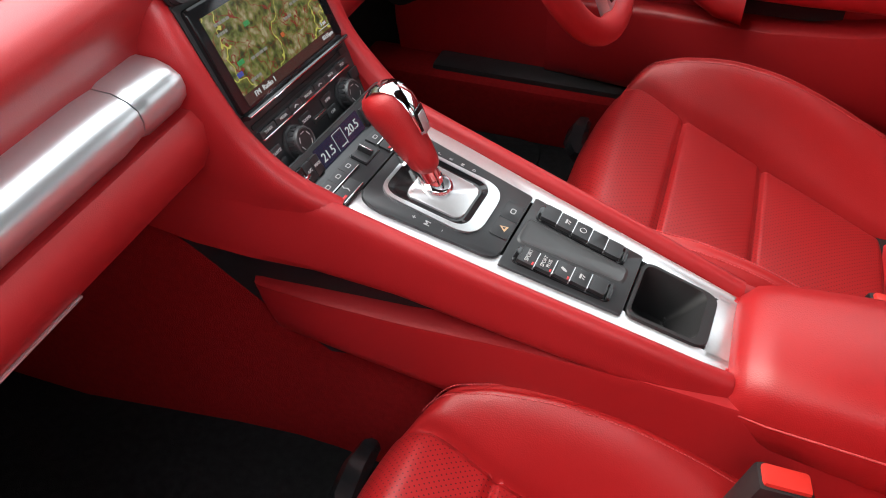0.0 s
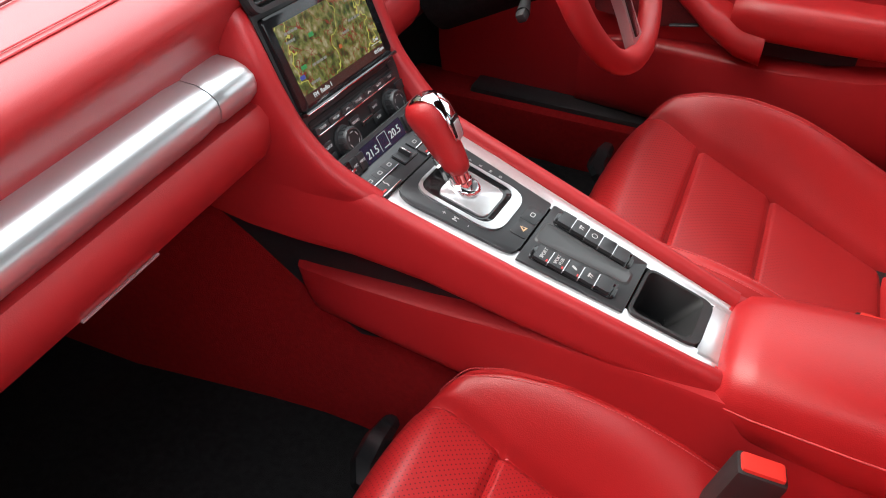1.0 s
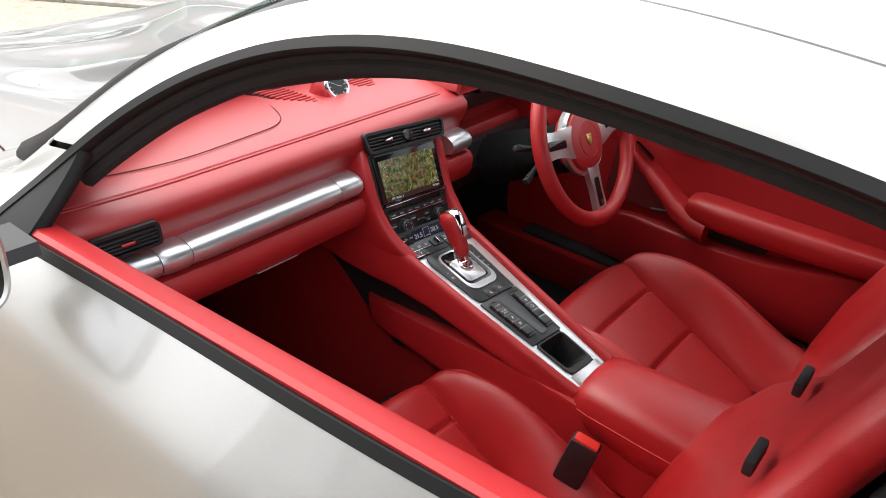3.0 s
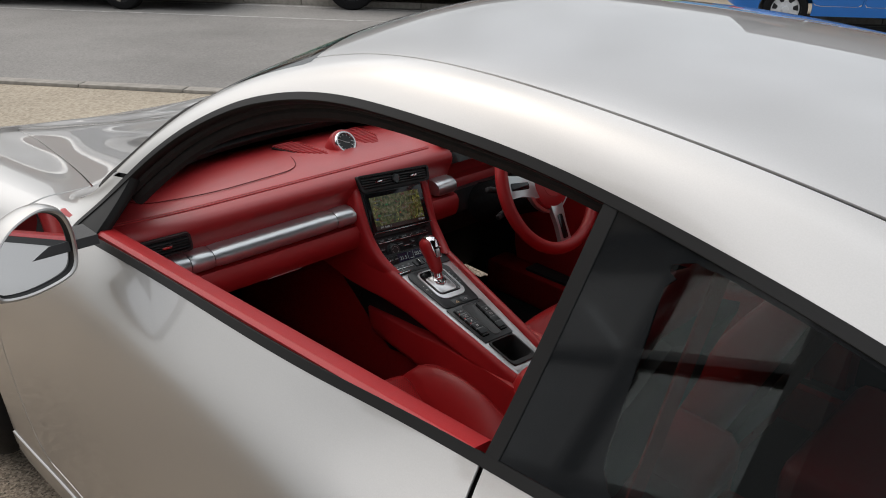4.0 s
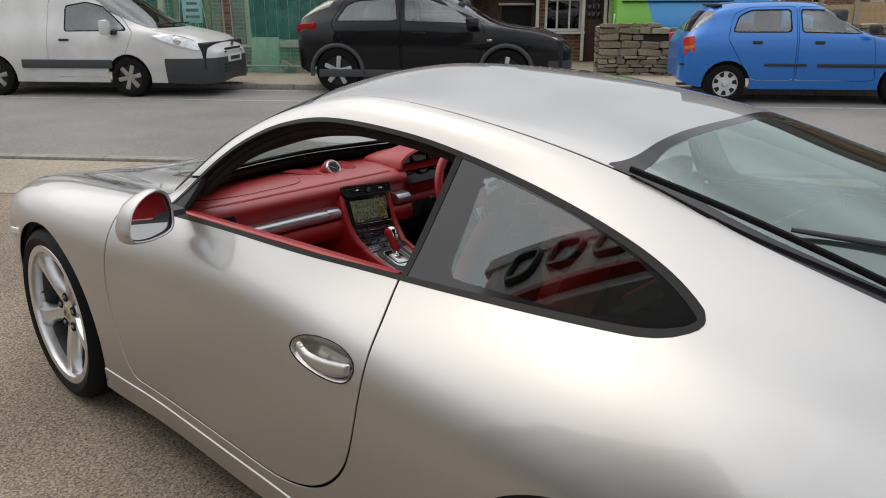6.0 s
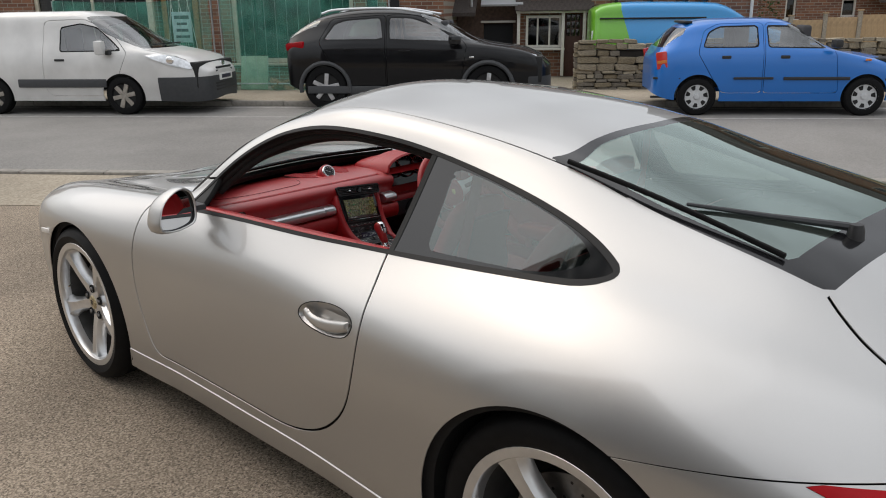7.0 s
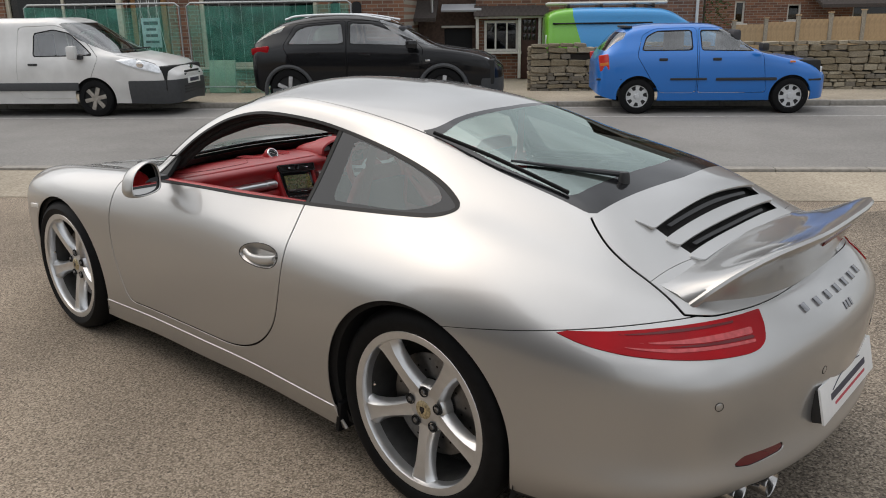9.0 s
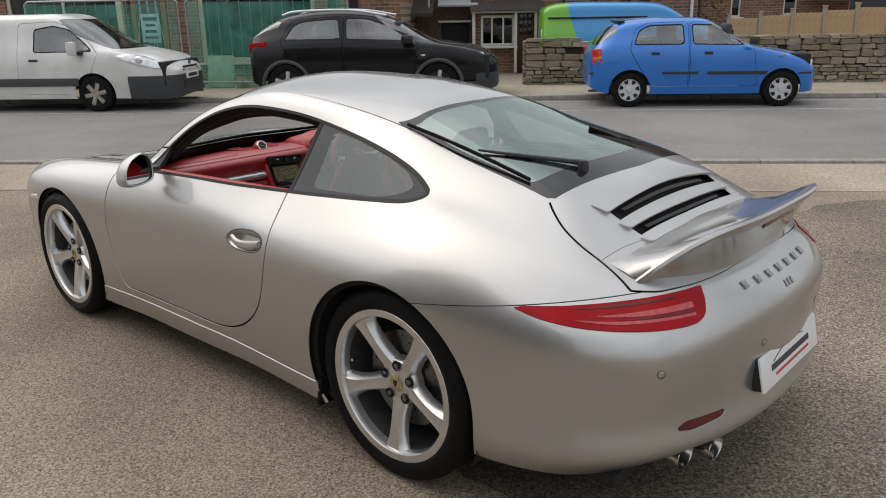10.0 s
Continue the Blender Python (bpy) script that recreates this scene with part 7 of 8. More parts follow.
far_ground = slab("verge", -60, 60, 12.3, 40, -.05, .07, PAVE, "yards behind the pavement", "ground")
for name, v, z, h in (("kerb_near", 3.70, .008, .05), ("kerb_far", 9.57, .04, .11)):
    k = thing(name, "row of worn kerb stones along the road", "kerb", STREET, kind="structure")
    mesh = None
    for i in range(26):
        u = -12.5 + i * .915
        if mesh is None:
            first = part("kerb_stone", box((.905, .14, h), (0, 0, 0), .014), KERB, k)
            mesh = first.data
            first.location = (u, v, z)
        else:
            o = new("kerb_stone", mesh)
            o.parent = k
            o.location = (u, v, z + random.uniform(-.003, .003))
for v in (8.05,):
    slab("road_line", -40, 40, v, v + .06, .0, .0105, LINE, "faint worn line along the road", "road line")
slab("road_line", -40, 40, 9.28, 9.34, .0, .0105, LINE, "faint worn line along the road", "road line")

# ---- parked vehicles ----
def vehicle_rails(st):
    """Rails from stations (x, half width, bottom, belt, roof, roof half width)."""
    rails = [[] for _ in range(7)]
    for x, w, zb, zt, zr, wr in st:
        k = max(0.0, min(1.0, (zr - zt) / .35))
        rows = ((x, w * .94, zb), (x, w * .99, zb + (zt - zb) * .35), (x, w, zb + (zt - zb) * .68), (x, w * .955, zt), (x, w * .955 + (wr - w * .955) * .55, zt + (zr - zt) * .52), (x, wr, zr - .05 * k - .012), (x, 0, zr))
        for r, row in zip(rails, rows):
            r.append(row)
    n = [[(x, 0 if i in (0, len(r) - 1) else h, z) for i, (x, h, z) in enumerate(r)] for r in rails]
    return n


def wheel_simple(parent, x, y, r, w, style, disc):
    s = -1 if y < 0 else 1
    m = frame_of(Vector((x, y, r)), Vector((-s, 0, 0)), Vector((0, 0, 1)), Vector((0, s, 0)))
    rr = r * .66
    wh = part("wheel", lathe([(rr - .01, w / 2 - .02), (rr, w / 2), (rr + .03, w / 2 + .004), (r - .02, w / 2 - .005), (r, w / 2 - .03), (r, -w / 2 + .03), (r - .02, -w / 2), (rr, -w / 2)], 40, m), RUBBER, parent, "black tyre")
    part("wheel_disc", lathe([(0, w / 2 - .035), (rr * .95, w / 2 - .035), (rr, w / 2 - .01), (rr + .006, w / 2 + .001)], 36, m), disc if style == "cover" else INNER_DARK, wh)
    n = {"cover": 7, "alloy": 5, "steel": 6}[style]
    for k in range(n):
        a = 360 * k / n + 12
        mm = m @ pose(0, 0, w / 2 - .034, 0, 0, a)
        if style == "cover":
            part("slot", prism(rounded([(rr * .52, -.02), (rr * .86, -.045), (rr * .86, .03), (rr * .55, .02)], .012), .003, mm), INNER_DARK, wh)
        else:
            part("spoke", prism(rounded([(rr * .12, -.030), (rr * .98, -.034), (rr * .98, .034), (rr * .12, .030)], .012), .022, mm, .006), disc, wh)
    part("wheel_centre", lathe([(0, .03), (rr * .2, .028), (rr * .26, .0)], 20, m @ pose(0, 0, w / 2 - .035)), disc, wh)
    return wh


def vehicle(name, label, m, st, paint, windows, lower, wheels, wheel_args, glass, extra=None, screen=None, rear=None, lines=(), roof=None, bump=None):
    car = thing(name, label, "van" if "van" in name else "car", m)
    s = body_skin(vehicle_rails(st), 9, 6)
    top = 12
    for wx, r in wheels:
        s = cut(s, np.where(np.abs(s["p"][:, 1]) > .45, np.hypot(s["p"][:, 0] - wx, s["p"][:, 2] - r) - r * 1.16, 1))
    h = half(s, top)
    for rng in (screen, rear):
        if rng:
            f = np.minimum(np.minimum(s["p"][:, 0] - (rng[0] + (rng[2] - rng[0]) * np.clip((s["p"][:, 2] - rng[4]) / (rng[5] - rng[4]), 0, 1)), (rng[1] + (rng[3] - rng[1]) * np.clip((s["p"][:, 2] - rng[4]) / (rng[5] - rng[4]), 0, 1)) - s["p"][:, 0]), (half(s, top) - 4.3) * .2)
            f = np.minimum(f, np.minimum(s["p"][:, 2] - rng[4], rng[5] - s["p"][:, 2]))
            g, s = cut(s, f), cut(s, -f)
            panel("screen_glass", g, glass, car, "", .01, -.004)
    for sign in (-1, 1):
        for poly in windows:
            f = np.where(side(s, sign) > 0, xz(s, rounded(poly, .04)), -1)
            g, s = cut(s, f), cut(s, -f)
            rimf = xz(g, rounded(poly, .04)) - .018
            panel("side_window", cut(g, rimf), glass, car, "", .01, -.006)
            panel("window_seal", cut(g, -rimf), TRIM_BLACK, car, "", .01, -.002)
    if bump:
        f = np.maximum(bump[0] - s["p"][:, 0], s["p"][:, 0] - bump[1])
        f = np.minimum(f, bump[2] - s["p"][:, 2])
        g, s = cut(s, f), cut(s, -f)
        panel("bumper", g, bump[3], car, "", .01, .006)
    for poly in lines:
        for sign in (-1, 1):
            f = np.where(side(s, sign) > 0, xz(s, rounded(poly, .05)), -1)
            g = cut(s, f - .004)
            s = cut(s, -f - .004)
            panel("door", g, paint, car, "", .01)
    if lower:
        f = lower[0] - s["p"][:, 2]
        g, s = cut(s, f), cut(s, -f)
        panel("lower_trim", g, lower[1], car, "", .01, .004)
    if roof:
        f = np.minimum(half(s, top) - 4.75, s["p"][:, 2] - roof[0])
        g, s = cut(s, f), cut(s, -f)
        panel("roof_panel", g, roof[1], car, "", .01)
    panel("body", s, paint, car, "", .02)
    z0, z1 = min(v[2] for v in st) + .05, max(v[3] for v in st)
    part("inner_body", box((st[-2][0] - st[1][0] - .25, st[3][1] * 1.72, .42), ((st[-2][0] + st[1][0]) / 2, 0, z0 + .35), .05), INNER_DARK, car)
    for k in (.36, .60):
        for sy in (-.36, .36):
            part("seat_back", box((.12, .42, .62), (st[0][0] + (st[-1][0] - st[0][0]) * k, sy, z1 + .02), .05, 3), material("grey_seat_cloth", (.05, .05, .055), .9), car)
    for wx, r in wheels:
        for sy in (-1, 1):
            wheel_simple(car, wx, sy * (st[4][1] - .11), r, .19, *wheel_args)
    if extra:
        extra(car, st)
    return car


def pbox(name, parent, size, at, mat, bevel=.01, rot=(0, 0, 0), label=""):
    return part(name, box(size, at, bevel, 2, pose(0, 0, 0, *rot)), mat, parent, label)


VAN_WHITE = material("dirty_white_paint", (.62, .61, .59), .35, coat=.6, vary=.10, vary_scale=3, rough_vary=.06)
VAN_TRIM = material("grey_bumper_plastic", (.045, .047, .05), .6, vary=.1, vary_scale=20)
CAR_BLACK = material("black_metallic_paint", (.003, .003, .004), .5, spec=.1, coat=.6, coat_rough=.03, vary=.1, vary_scale=4)
CAR_BLUE = material("blue_metallic_paint", (.012, .16, .54), .30, .15, coat=.7, vary=.04, vary_scale=300)
ALLOY = material("bright_alloy", (.55, .55, .56), .35, .7, vary=.1, vary_scale=20)
COVER = material("silver_wheel_cover", (.60, .61, .62), .4, .3, vary=.1, vary_scale=20)
DIRTY_ALLOY = material("dirty_wheel", (.34, .31, .27), .6, .3, vary=.25, vary_scale=14)
CAR_GLASS = glass_mat("dim_car_glass", (.60, .66, .64), gloss=.16)
HEADLAMP = material("headlamp_glass", (.72, .74, .76), .12, .2, coat=1.0, vary=.2, vary_scale=22)
AMBER = material("amber_lens", (.6, .18, .03), .2, coat=.5)
PLATE_WHITE = material("plate_white", (.75, .75, .72), .4)
PLATE_YELLOW = material("plate_yellow", (.65, .48, .08), .4)


def van_parts(car, st):
    for sy in (-1, 1):
        wide = lambda x: np.interp(x, [3.0, 3.45, 3.85, 4.12, 4.28], [.88, .875, .85, .80, .68])
        part("headlamp", loft([[(x, sy * (wide(x) + .016), zl), (x, sy * (wide(x) + .004), (zl + zu) / 2), (x, sy * (wide(x) - .045), zu), (x, sy * (wide(x) - .16), zu), (x, sy * (wide(x) - .16), zl)] for x, zl, zu in ((3.46, .915, .925), (3.60, .855, .945), (3.75, .800, .930), (3.90, .755, .900), (4.03, .725, .855), (4.12, .71, .80), (4.16, .715, .75))]), HEADLAMP, car, "large clear headlamp")
        part("lamp_eye", lathe([(0, .02), (.05, .015), (.065, 0)], 20, frame_of(Vector((3.84, sy * (wide(3.84) - .002), .845)), Vector((1, 0, 0)), Vector((0, 0, 1)), Vector((0, sy, 0)))), CHROME, car)
        mir = pbox("wing_mirror", car, (.14, .18, .22), (2.78, sy * .98, 1.05), VAN_WHITE, .05, (0, 0, sy * -8), "white wing mirror")
        pbox("mirror_base", mir, (.07, .12, .07), (2.86, sy * .88, .97), BLACK, .02)
        pbox("door_handle", car, (.16, .03, .035), (2.02, sy * .878, .86), BLACK, .01)
        pbox("rub_strip", car, (1.5, .03, .13), (2.02, sy * .885, .50), VAN_TRIM, .015)
        part("fog_lamp", lathe([(0, .004), (.045, .004), (.06, .012), (.075, .012), (.085, 0)], 24, frame_of(Vector((4.262, sy * .665, .40)), Vector((-.62, sy * .78, 0)), Vector((0, 0, 1)), Vector((.78, sy * .62, 0)))), GLOSS_BLACK, car, "round fog lamp recess")
    for z, w in ((.70, .60), (.65, .70), (.46, .8), (.41, .8), (.36, .8)):
        pbox("grille_bar", car, (.03, w, .035), (4.372 if z < .6 else 4.362, 0, z), BLACK, .01)
    pbox("badge", car, (.02, .14, .07), (4.355, 0, .765), CHROME, .02)
    pl = pbox("number_plate", car, (.015, .52, .11), (4.392, 0, .555), PLATE_WHITE, .003)
    pbox("plate_bar", pl, (.004, .38, .06), (4.401, 0, .555), INK, .001)
    for k in range(3):
        pbox("wiper", car, (.02, .55, .02), (3.40, -.30 + .3 * k, 1.075), BLACK, .005)


VAN_ST = [(0.0, .70, .32, .95, 1.40, .55), (.04, .78, .30, .98, 1.50, .62), (.5, .875, .24, 1.0, 1.575, .66), (1.2, .885, .22, 1.0, 1.60, .67), (2.0, .885, .22, .99, 1.60, .66), (2.45, .885, .22, .98, 1.56, .64), (3.0, .88, .22, .97, 1.26, .62), (3.45, .875, .22, .95, 1.03, .60), (3.85, .85, .21, .87, .955, .58), (4.12, .80, .20, .77, .86, .54), (4.28, .68, .20, .67, .75, .46), (4.36, .52, .21, .62, .70, .36), (4.38, .35, .24, .60, .66, .2)]
vehicle("parked_van", "dirty white small panel van parked by the far kerb", STREET @ pose(-8.13, 9.18, .004), VAN_ST, VAN_WHITE,
        [[(2.02, .98), (2.02, 1.36), (2.36, 1.42), (2.62, 1.36), (3.06, .99)]], None, ((.78, .30), (3.02, .30)), ("steel", DIRTY_ALLOY), CAR_GLASS, van_parts,
        (3.05, 3.52, 2.42, 2.62, 1.02, 1.52), None, ([(1.72, .42), (1.76, 1.46), (2.40, 1.48), (2.75, 1.34), (3.14, .96), (2.86, .36), (2.7, .30), (1.8, .30)],), None, (-1, 3.62, .585, VAN_TRIM))


def suv_parts(car, st):
    for sy in (-1, 1):
        pbox("tail_lamp", car, (.34, .10, .13), (.20, sy * .78, 1.01), LAMP_RED, .04, (0, -6, sy * 14), "red tail lamp")
        pbox("headlamp", car, (.34, .06, .09), (3.97, sy * .755, .84), HEADLAMP, .03, (0, 10, sy * -20), "slim headlamp")
        mir = pbox("wing_mirror", car, (.20, .20, .14), (2.84, sy * 1.0, 1.10), GLOSS_BLACK, .05, (0, 0, sy * -8), "black wing mirror")
        pbox("mirror_base", mir, (.08, .12, .05), (2.88, sy * .90, 1.05), BLACK, .02)
        for x in (1.12, 2.02):
            pbox("door_handle", car, (.20, .03, .035), (x, sy * .915, .96 - .03 * (x > 2)), CAR_BLACK, .012)
        part("roof_rail", tube(smooth_line([(.62, sy * .60, 1.515), (.9, sy * .61, 1.575), (1.8, sy * .61, 1.585), (2.45, sy * .60, 1.49)], 5), .02, 8), SATIN_ALU, car, "bright roof rail")
        pbox("cladding", car, (3.6, .03, .12), (2.2, sy * .905, .32), VAN_TRIM, .015)
        pbox("side_badge", car, (.08, .02, .03), (3.10, sy * .915, .83), CHROME, .006)
        for wx in (.70, 3.36):
            part("arch_lip", tube([(wx + .41 * math.cos(a), sy * .905, .34 + .41 * math.sin(a)) for a in [math.pi * (k / 16 * 1.1 - .05) for k in range(17)]], .035, 8, up=(0, 1, 0)), VAN_TRIM, car, "black wheel arch lip")
    pbox("grille", car, (.04, .72, .14), (4.335, 0, .62), GLOSS_BLACK, .018)
    pbox("number_plate", car, (.015, .52, .11), (4.345, 0, .48), PLATE_WHITE, .003)


SUV_ST = [(0.0, .70, .42, .95, 1.06, .5), (.05, .78, .40, .98, 1.18, .58), (.32, .88, .28, 1.02, 1.38, .60), (.70, .91, .24, 1.05, 1.51, .62), (1.4, .915, .22, 1.06, 1.58, .63), (2.1, .915, .22, 1.05, 1.55, .63), (2.55, .91, .22, 1.03, 1.42, .62), (3.2, .905, .22, 1.0, 1.08, .60), (3.8, .87, .22, .91, .98, .58), (4.12, .80, .23, .81, .88, .52), (4.28, .66, .25, .70, .77, .44), (4.35, .48, .27, .64, .70, .34), (4.37, .3, .30, .60, .66, .2)]
vehicle("parked_suv", "glossy black five-door crossover car parked by the far kerb", STREET @ pose(-2.72, 10.0, .004), SUV_ST, CAR_BLACK,
        [[(.66, 1.10), (.84, 1.36), (1.02, 1.42), (1.62, 1.46), (1.68, 1.10)], [(1.76, 1.10), (1.74, 1.46), (2.12, 1.45), (2.52, 1.32), (2.92, 1.06)]], (.30, VAN_TRIM), ((.70, .355), (3.36, .355)), ("alloy", ALLOY), CAR_GLASS, suv_parts,
        (2.78, 3.26, 2.22, 2.44, 1.08, 1.50), (-1, .42, -1, .62, 1.12, 1.42), ([(.98, .45), (.60, 1.08), (.80, 1.43), (1.69, 1.49), (1.71, .36), (1.05, .36)], [(1.735, .36), (1.715, 1.49), (2.2, 1.48), (2.6, 1.35), (3.02, 1.02), (2.92, .36)]), None, (-1, 4.0, .52, VAN_TRIM))


def hatch_parts(car, st):
    for sy in (-1, 1):
        tl = pbox("tail_lamp", car, (.16, .06, .25), (.115, sy * .715, .80), material("red_orange_lens", (.55, .03, .02), .2, coat=.6), .02, (0, -8, sy * 12), "red and amber tail lamp")
        pbox("lamp_band", tl, (.14, .064, .05), (.12, sy * .716, .78), AMBER, .01, (0, -8, sy * 12))
        pbox("headlamp", car, (.10, .22, .12), (3.40, sy * .56, .67), HEADLAMP, .03, (0, 14, sy * -22), "headlamp")
        mir = pbox("wing_mirror", car, (.12, .16, .12), (2.50, sy * .86, 1.03), BLACK, .04, (0, 0, sy * -8), "black wing mirror")
        for x in (1.02, 1.84):
            pbox("door_handle", car, (.13, .03, .045), (x, sy * .782, .845), BLACK, .012)
        pbox("rub_strip", car, (.56, .025, .035), (1.42, sy * .795, .545), BLACK, .01)
        pbox("rub_strip", car, (.92, .025, .045), (2.30, sy * .795, .540), BLACK, .01)
        pbox("side_marker", car, (.08, .02, .03), (2.98, sy * .785, .80), AMBER, .008)
        pbox("bumper_strip", car, (.40, .03, .035), (.20, sy * .73, .545), BLACK, .01, (0, 0, sy * 9))
        pbox("bumper_strip", car, (.22, .03, .035), (3.36, sy * .702, .52), BLACK, .01, (0, 0, sy * -16))
    pbox("rear_spoiler", car, (.12, .9, .035), (.50, 0, 1.335), BLACK, .012)
    pbox("number_plate", car, (.015, .52, .11), (.03, 0, .72), PLATE_YELLOW, .003)
    part("exhaust", tube([(.02, -.42, .24), (.25, -.42, .24)], .02, 8), STEEL, car)


HATCH_ST = [(0.0, .60, .34, .70, .78, .45), (.05, .70, .30, .80, .90, .52), (.22, .76, .24, .90, 1.14, .54), (.48, .785, .22, .94, 1.32, .55), (1.0, .79, .21, .95, 1.385, .555), (1.6, .79, .21, .95, 1.385, .555), (2.0, .79, .21, .94, 1.31, .55), (2.55, .785, .21, .90, .97, .54), (3.0, .77, .21, .80, .88, .52), (3.4, .70, .22, .68, .78, .46), (3.58, .50, .24, .56, .60, .3), (3.62, .3, .27, .50, .55, .2)]
vehicle("parked_hatchback", "small bright blue five-door hatchback parked by the far kerb", STREET @ pose(3.13, 9.19, .004), HATCH_ST, CAR_BLUE,
        [[(.68, .975), (.76, 1.20), (.92, 1.28), (1.46, 1.29), (1.48, .975)], [(1.60, .975), (1.58, 1.29), (1.92, 1.28), (2.14, 1.18), (2.44, .955)]], None, ((.645, .278), (3.0, .278)), ("cover", COVER), CAR_GLASS, hatch_parts,
        (2.30, 2.62, 1.86, 2.02, .99, 1.30), (-1, .30, -1, .46, .98, 1.26), ([(.93, .40), (.62, .90), (.70, 1.22), (.9, 1.31), (1.53, 1.32), (1.55, .33), (1.0, .33)], [(1.575, .33), (1.555, 1.32), (1.95, 1.31), (2.2, 1.20), (2.54, .92), (2.62, .33)]))

# ---- buildings across the road ----
BRICK = material("red_brown_brick", (.21, .105, .065), .9, vary=.3, vary_scale=25, bump=.4, bump_scale=60)
MORTAR = material("grey_mortar", (.24, .22, .19), .95, vary=.15, vary_scale=40)
WHITE_FRAME = material("white_painted_frame", (.62, .60, .55), .5, vary=.08, vary_scale=12)
CREAM_FRAME = material("cream_painted_frame", (.52, .48, .38), .5, vary=.12, vary_scale=12)
NEAR_BLACK = material("near_black_fill", (.012, .013, .015), .8)
PANE = glass_mat("house_pane", (.30, .34, .34), gloss=.06)
ROOF_TILE = material("dark_clay_tile", (.055, .045, .040), .85, vary=.4, vary_scale=30, bump=.3, bump_scale=60)
BROWN_DOOR = material("brown_door", (.06, .022, .016), .5, vary=.2, vary_scale=12)
WOOD_NEW = material("new_fence_board", (.42, .29, .16), .8, vary=.15, vary_scale=18, bump=.25, bump_scale=90)
OAK = material("oak_door_frame", (.30, .15, .05), .6, vary=.25, vary_scale=18)


def brick_mat(m, scale=1.0):
    """Courses of bricks as colour and relief on walls that stay far off."""
    nt = m.node_tree
    tc = nt.nodes.new("ShaderNodeTexCoord")
    mp = nt.nodes.new("ShaderNodeMapping")
    mp.inputs["Rotation"].default_value = (radians(90), 0, 0)
    t = nt.nodes.new("ShaderNodeTexBrick")
    t.inputs["Scale"].default_value = 1.0
    t.inputs["Brick Width"].default_value, t.inputs["Row Height"].default_value = .225, .075
    t.inputs["Mortar Size"].default_value = .008
    t.inputs["Color1"].default_value = (.25, .115, .065, 1)
    t.inputs["Color2"].default_value = (.13, .06, .04, 1)
    t.inputs["Mortar"].default_value = (.26, .23, .19, 1)
    bp = nt.nodes.new("ShaderNodeBump")
    bp.inputs["Strength"].default_value, bp.inputs["Distance"].default_value = .6, .01
    nt.links.new(tc.outputs["Object"], mp.inputs[0])
    nt.links.new(mp.outputs[0], t.inputs["Vector"])
    nt.links.new(t.outputs["Color"], shader(m).inputs["Base Color"])
    nt.links.new(t.outputs["Fac"], bp.inputs["Height"])
    nt.links.new(bp.outputs[0], shader(m).inputs["Normal"])


brick_mat(BRICK)


def wall_with_holes(parent, u0, u1, v, z0, z1, holes, thick=.25, mat=BRICK, name="wall"):
    """A wall facing the road at depth v, with rectangular openings (u0, u1, z0, z1) through it."""
    us = sorted({u0, u1, *[h[0] for h in holes], *[h[1] for h in holes]})
    zs = sorted({z0, z1, *[h[2] for h in holes], *[h[3] for h in holes]})
    bm = bmesh.new()
    for a, b in zip(us, us[1:]):
        for c, d in zip(zs, zs[1:]):
            mu, mz = (a + b) / 2, (c + d) / 2
            if not any(h[0] < mu < h[1] and h[2] < mz < h[3] for h in holes):
                box((b - a, thick, d - c), (mu, v + thick / 2, mz), bm=bm)
    bmesh.ops.remove_doubles(bm, verts=bm.verts, dist=1e-5)
    dup = {}
    for f in bm.faces:
        dup.setdefault(tuple(sorted(vt.index for vt in f.verts)), []).append(f)
    bm.verts.index_update()
    kill = []
    seen = {}
    for f in bm.faces:
        k = frozenset(vt.index for vt in f.verts)
        if k in seen:
            kill += [f, seen[k]]
        seen[k] = f
    bmesh.ops.delete(bm, geom=list(set(kill)), context="FACES")
    return part(name, bm, mat, parent, smooth=False)


def window(parent, u0, u1, z0, z1, v, frame=WHITE_FRAME, bars=(1, 1), fw=.06, sill=True):
    """A framed window set in an opening, with panes and a sill."""
    fb = bmesh.new()
    for su, sz, cu, cz in ((u1 - u0, fw, (u0 + u1) / 2, z0 + fw / 2), (u1 - u0, fw, (u0 + u1) / 2, z1 - fw / 2), (fw, z1 - z0 - 2 * fw, u0 + fw / 2, (z0 + z1) / 2), (fw, z1 - z0 - 2 * fw, u1 - fw / 2, (z0 + z1) / 2)):
        box((su, .07, sz), (cu, v + .08, cz), bm=fb)
    f = part("window", fb, frame, parent, smooth=False)
    for k in range(1, bars[0]):
        part("glazing_bar", box((fw * .7, .06, z1 - z0 - 2 * fw), (u0 + (u1 - u0) * k / bars[0], v + .08, (z0 + z1) / 2)), frame, f, smooth=False)
    for k in range(1, bars[1]):
        part("glazing_bar", box((u1 - u0 - 2 * fw, .055, fw * .6), ((u0 + u1) / 2, v + .08, z0 + (z1 - z0) * k / bars[1])), frame, f, smooth=False)
    part("pane", box((u1 - u0 - fw, .006, z1 - z0 - fw), ((u0 + u1) / 2, v + .10, (z0 + z1) / 2)), PANE, f, smooth=False)
    # no room is built: a near-black board paints its shade behind the pane
    part("room_shade_board", box((u1 - u0, .02, z1 - z0), ((u0 + u1) / 2, v + .50, (z0 + z1) / 2)), NEAR_BLACK, f, smooth=False)
    if sill:
        part("sill", box((u1 - u0 + .16, .16, .05), ((u0 + u1) / 2, v - .02, z0 - .03), .01), frame, f)
    return f


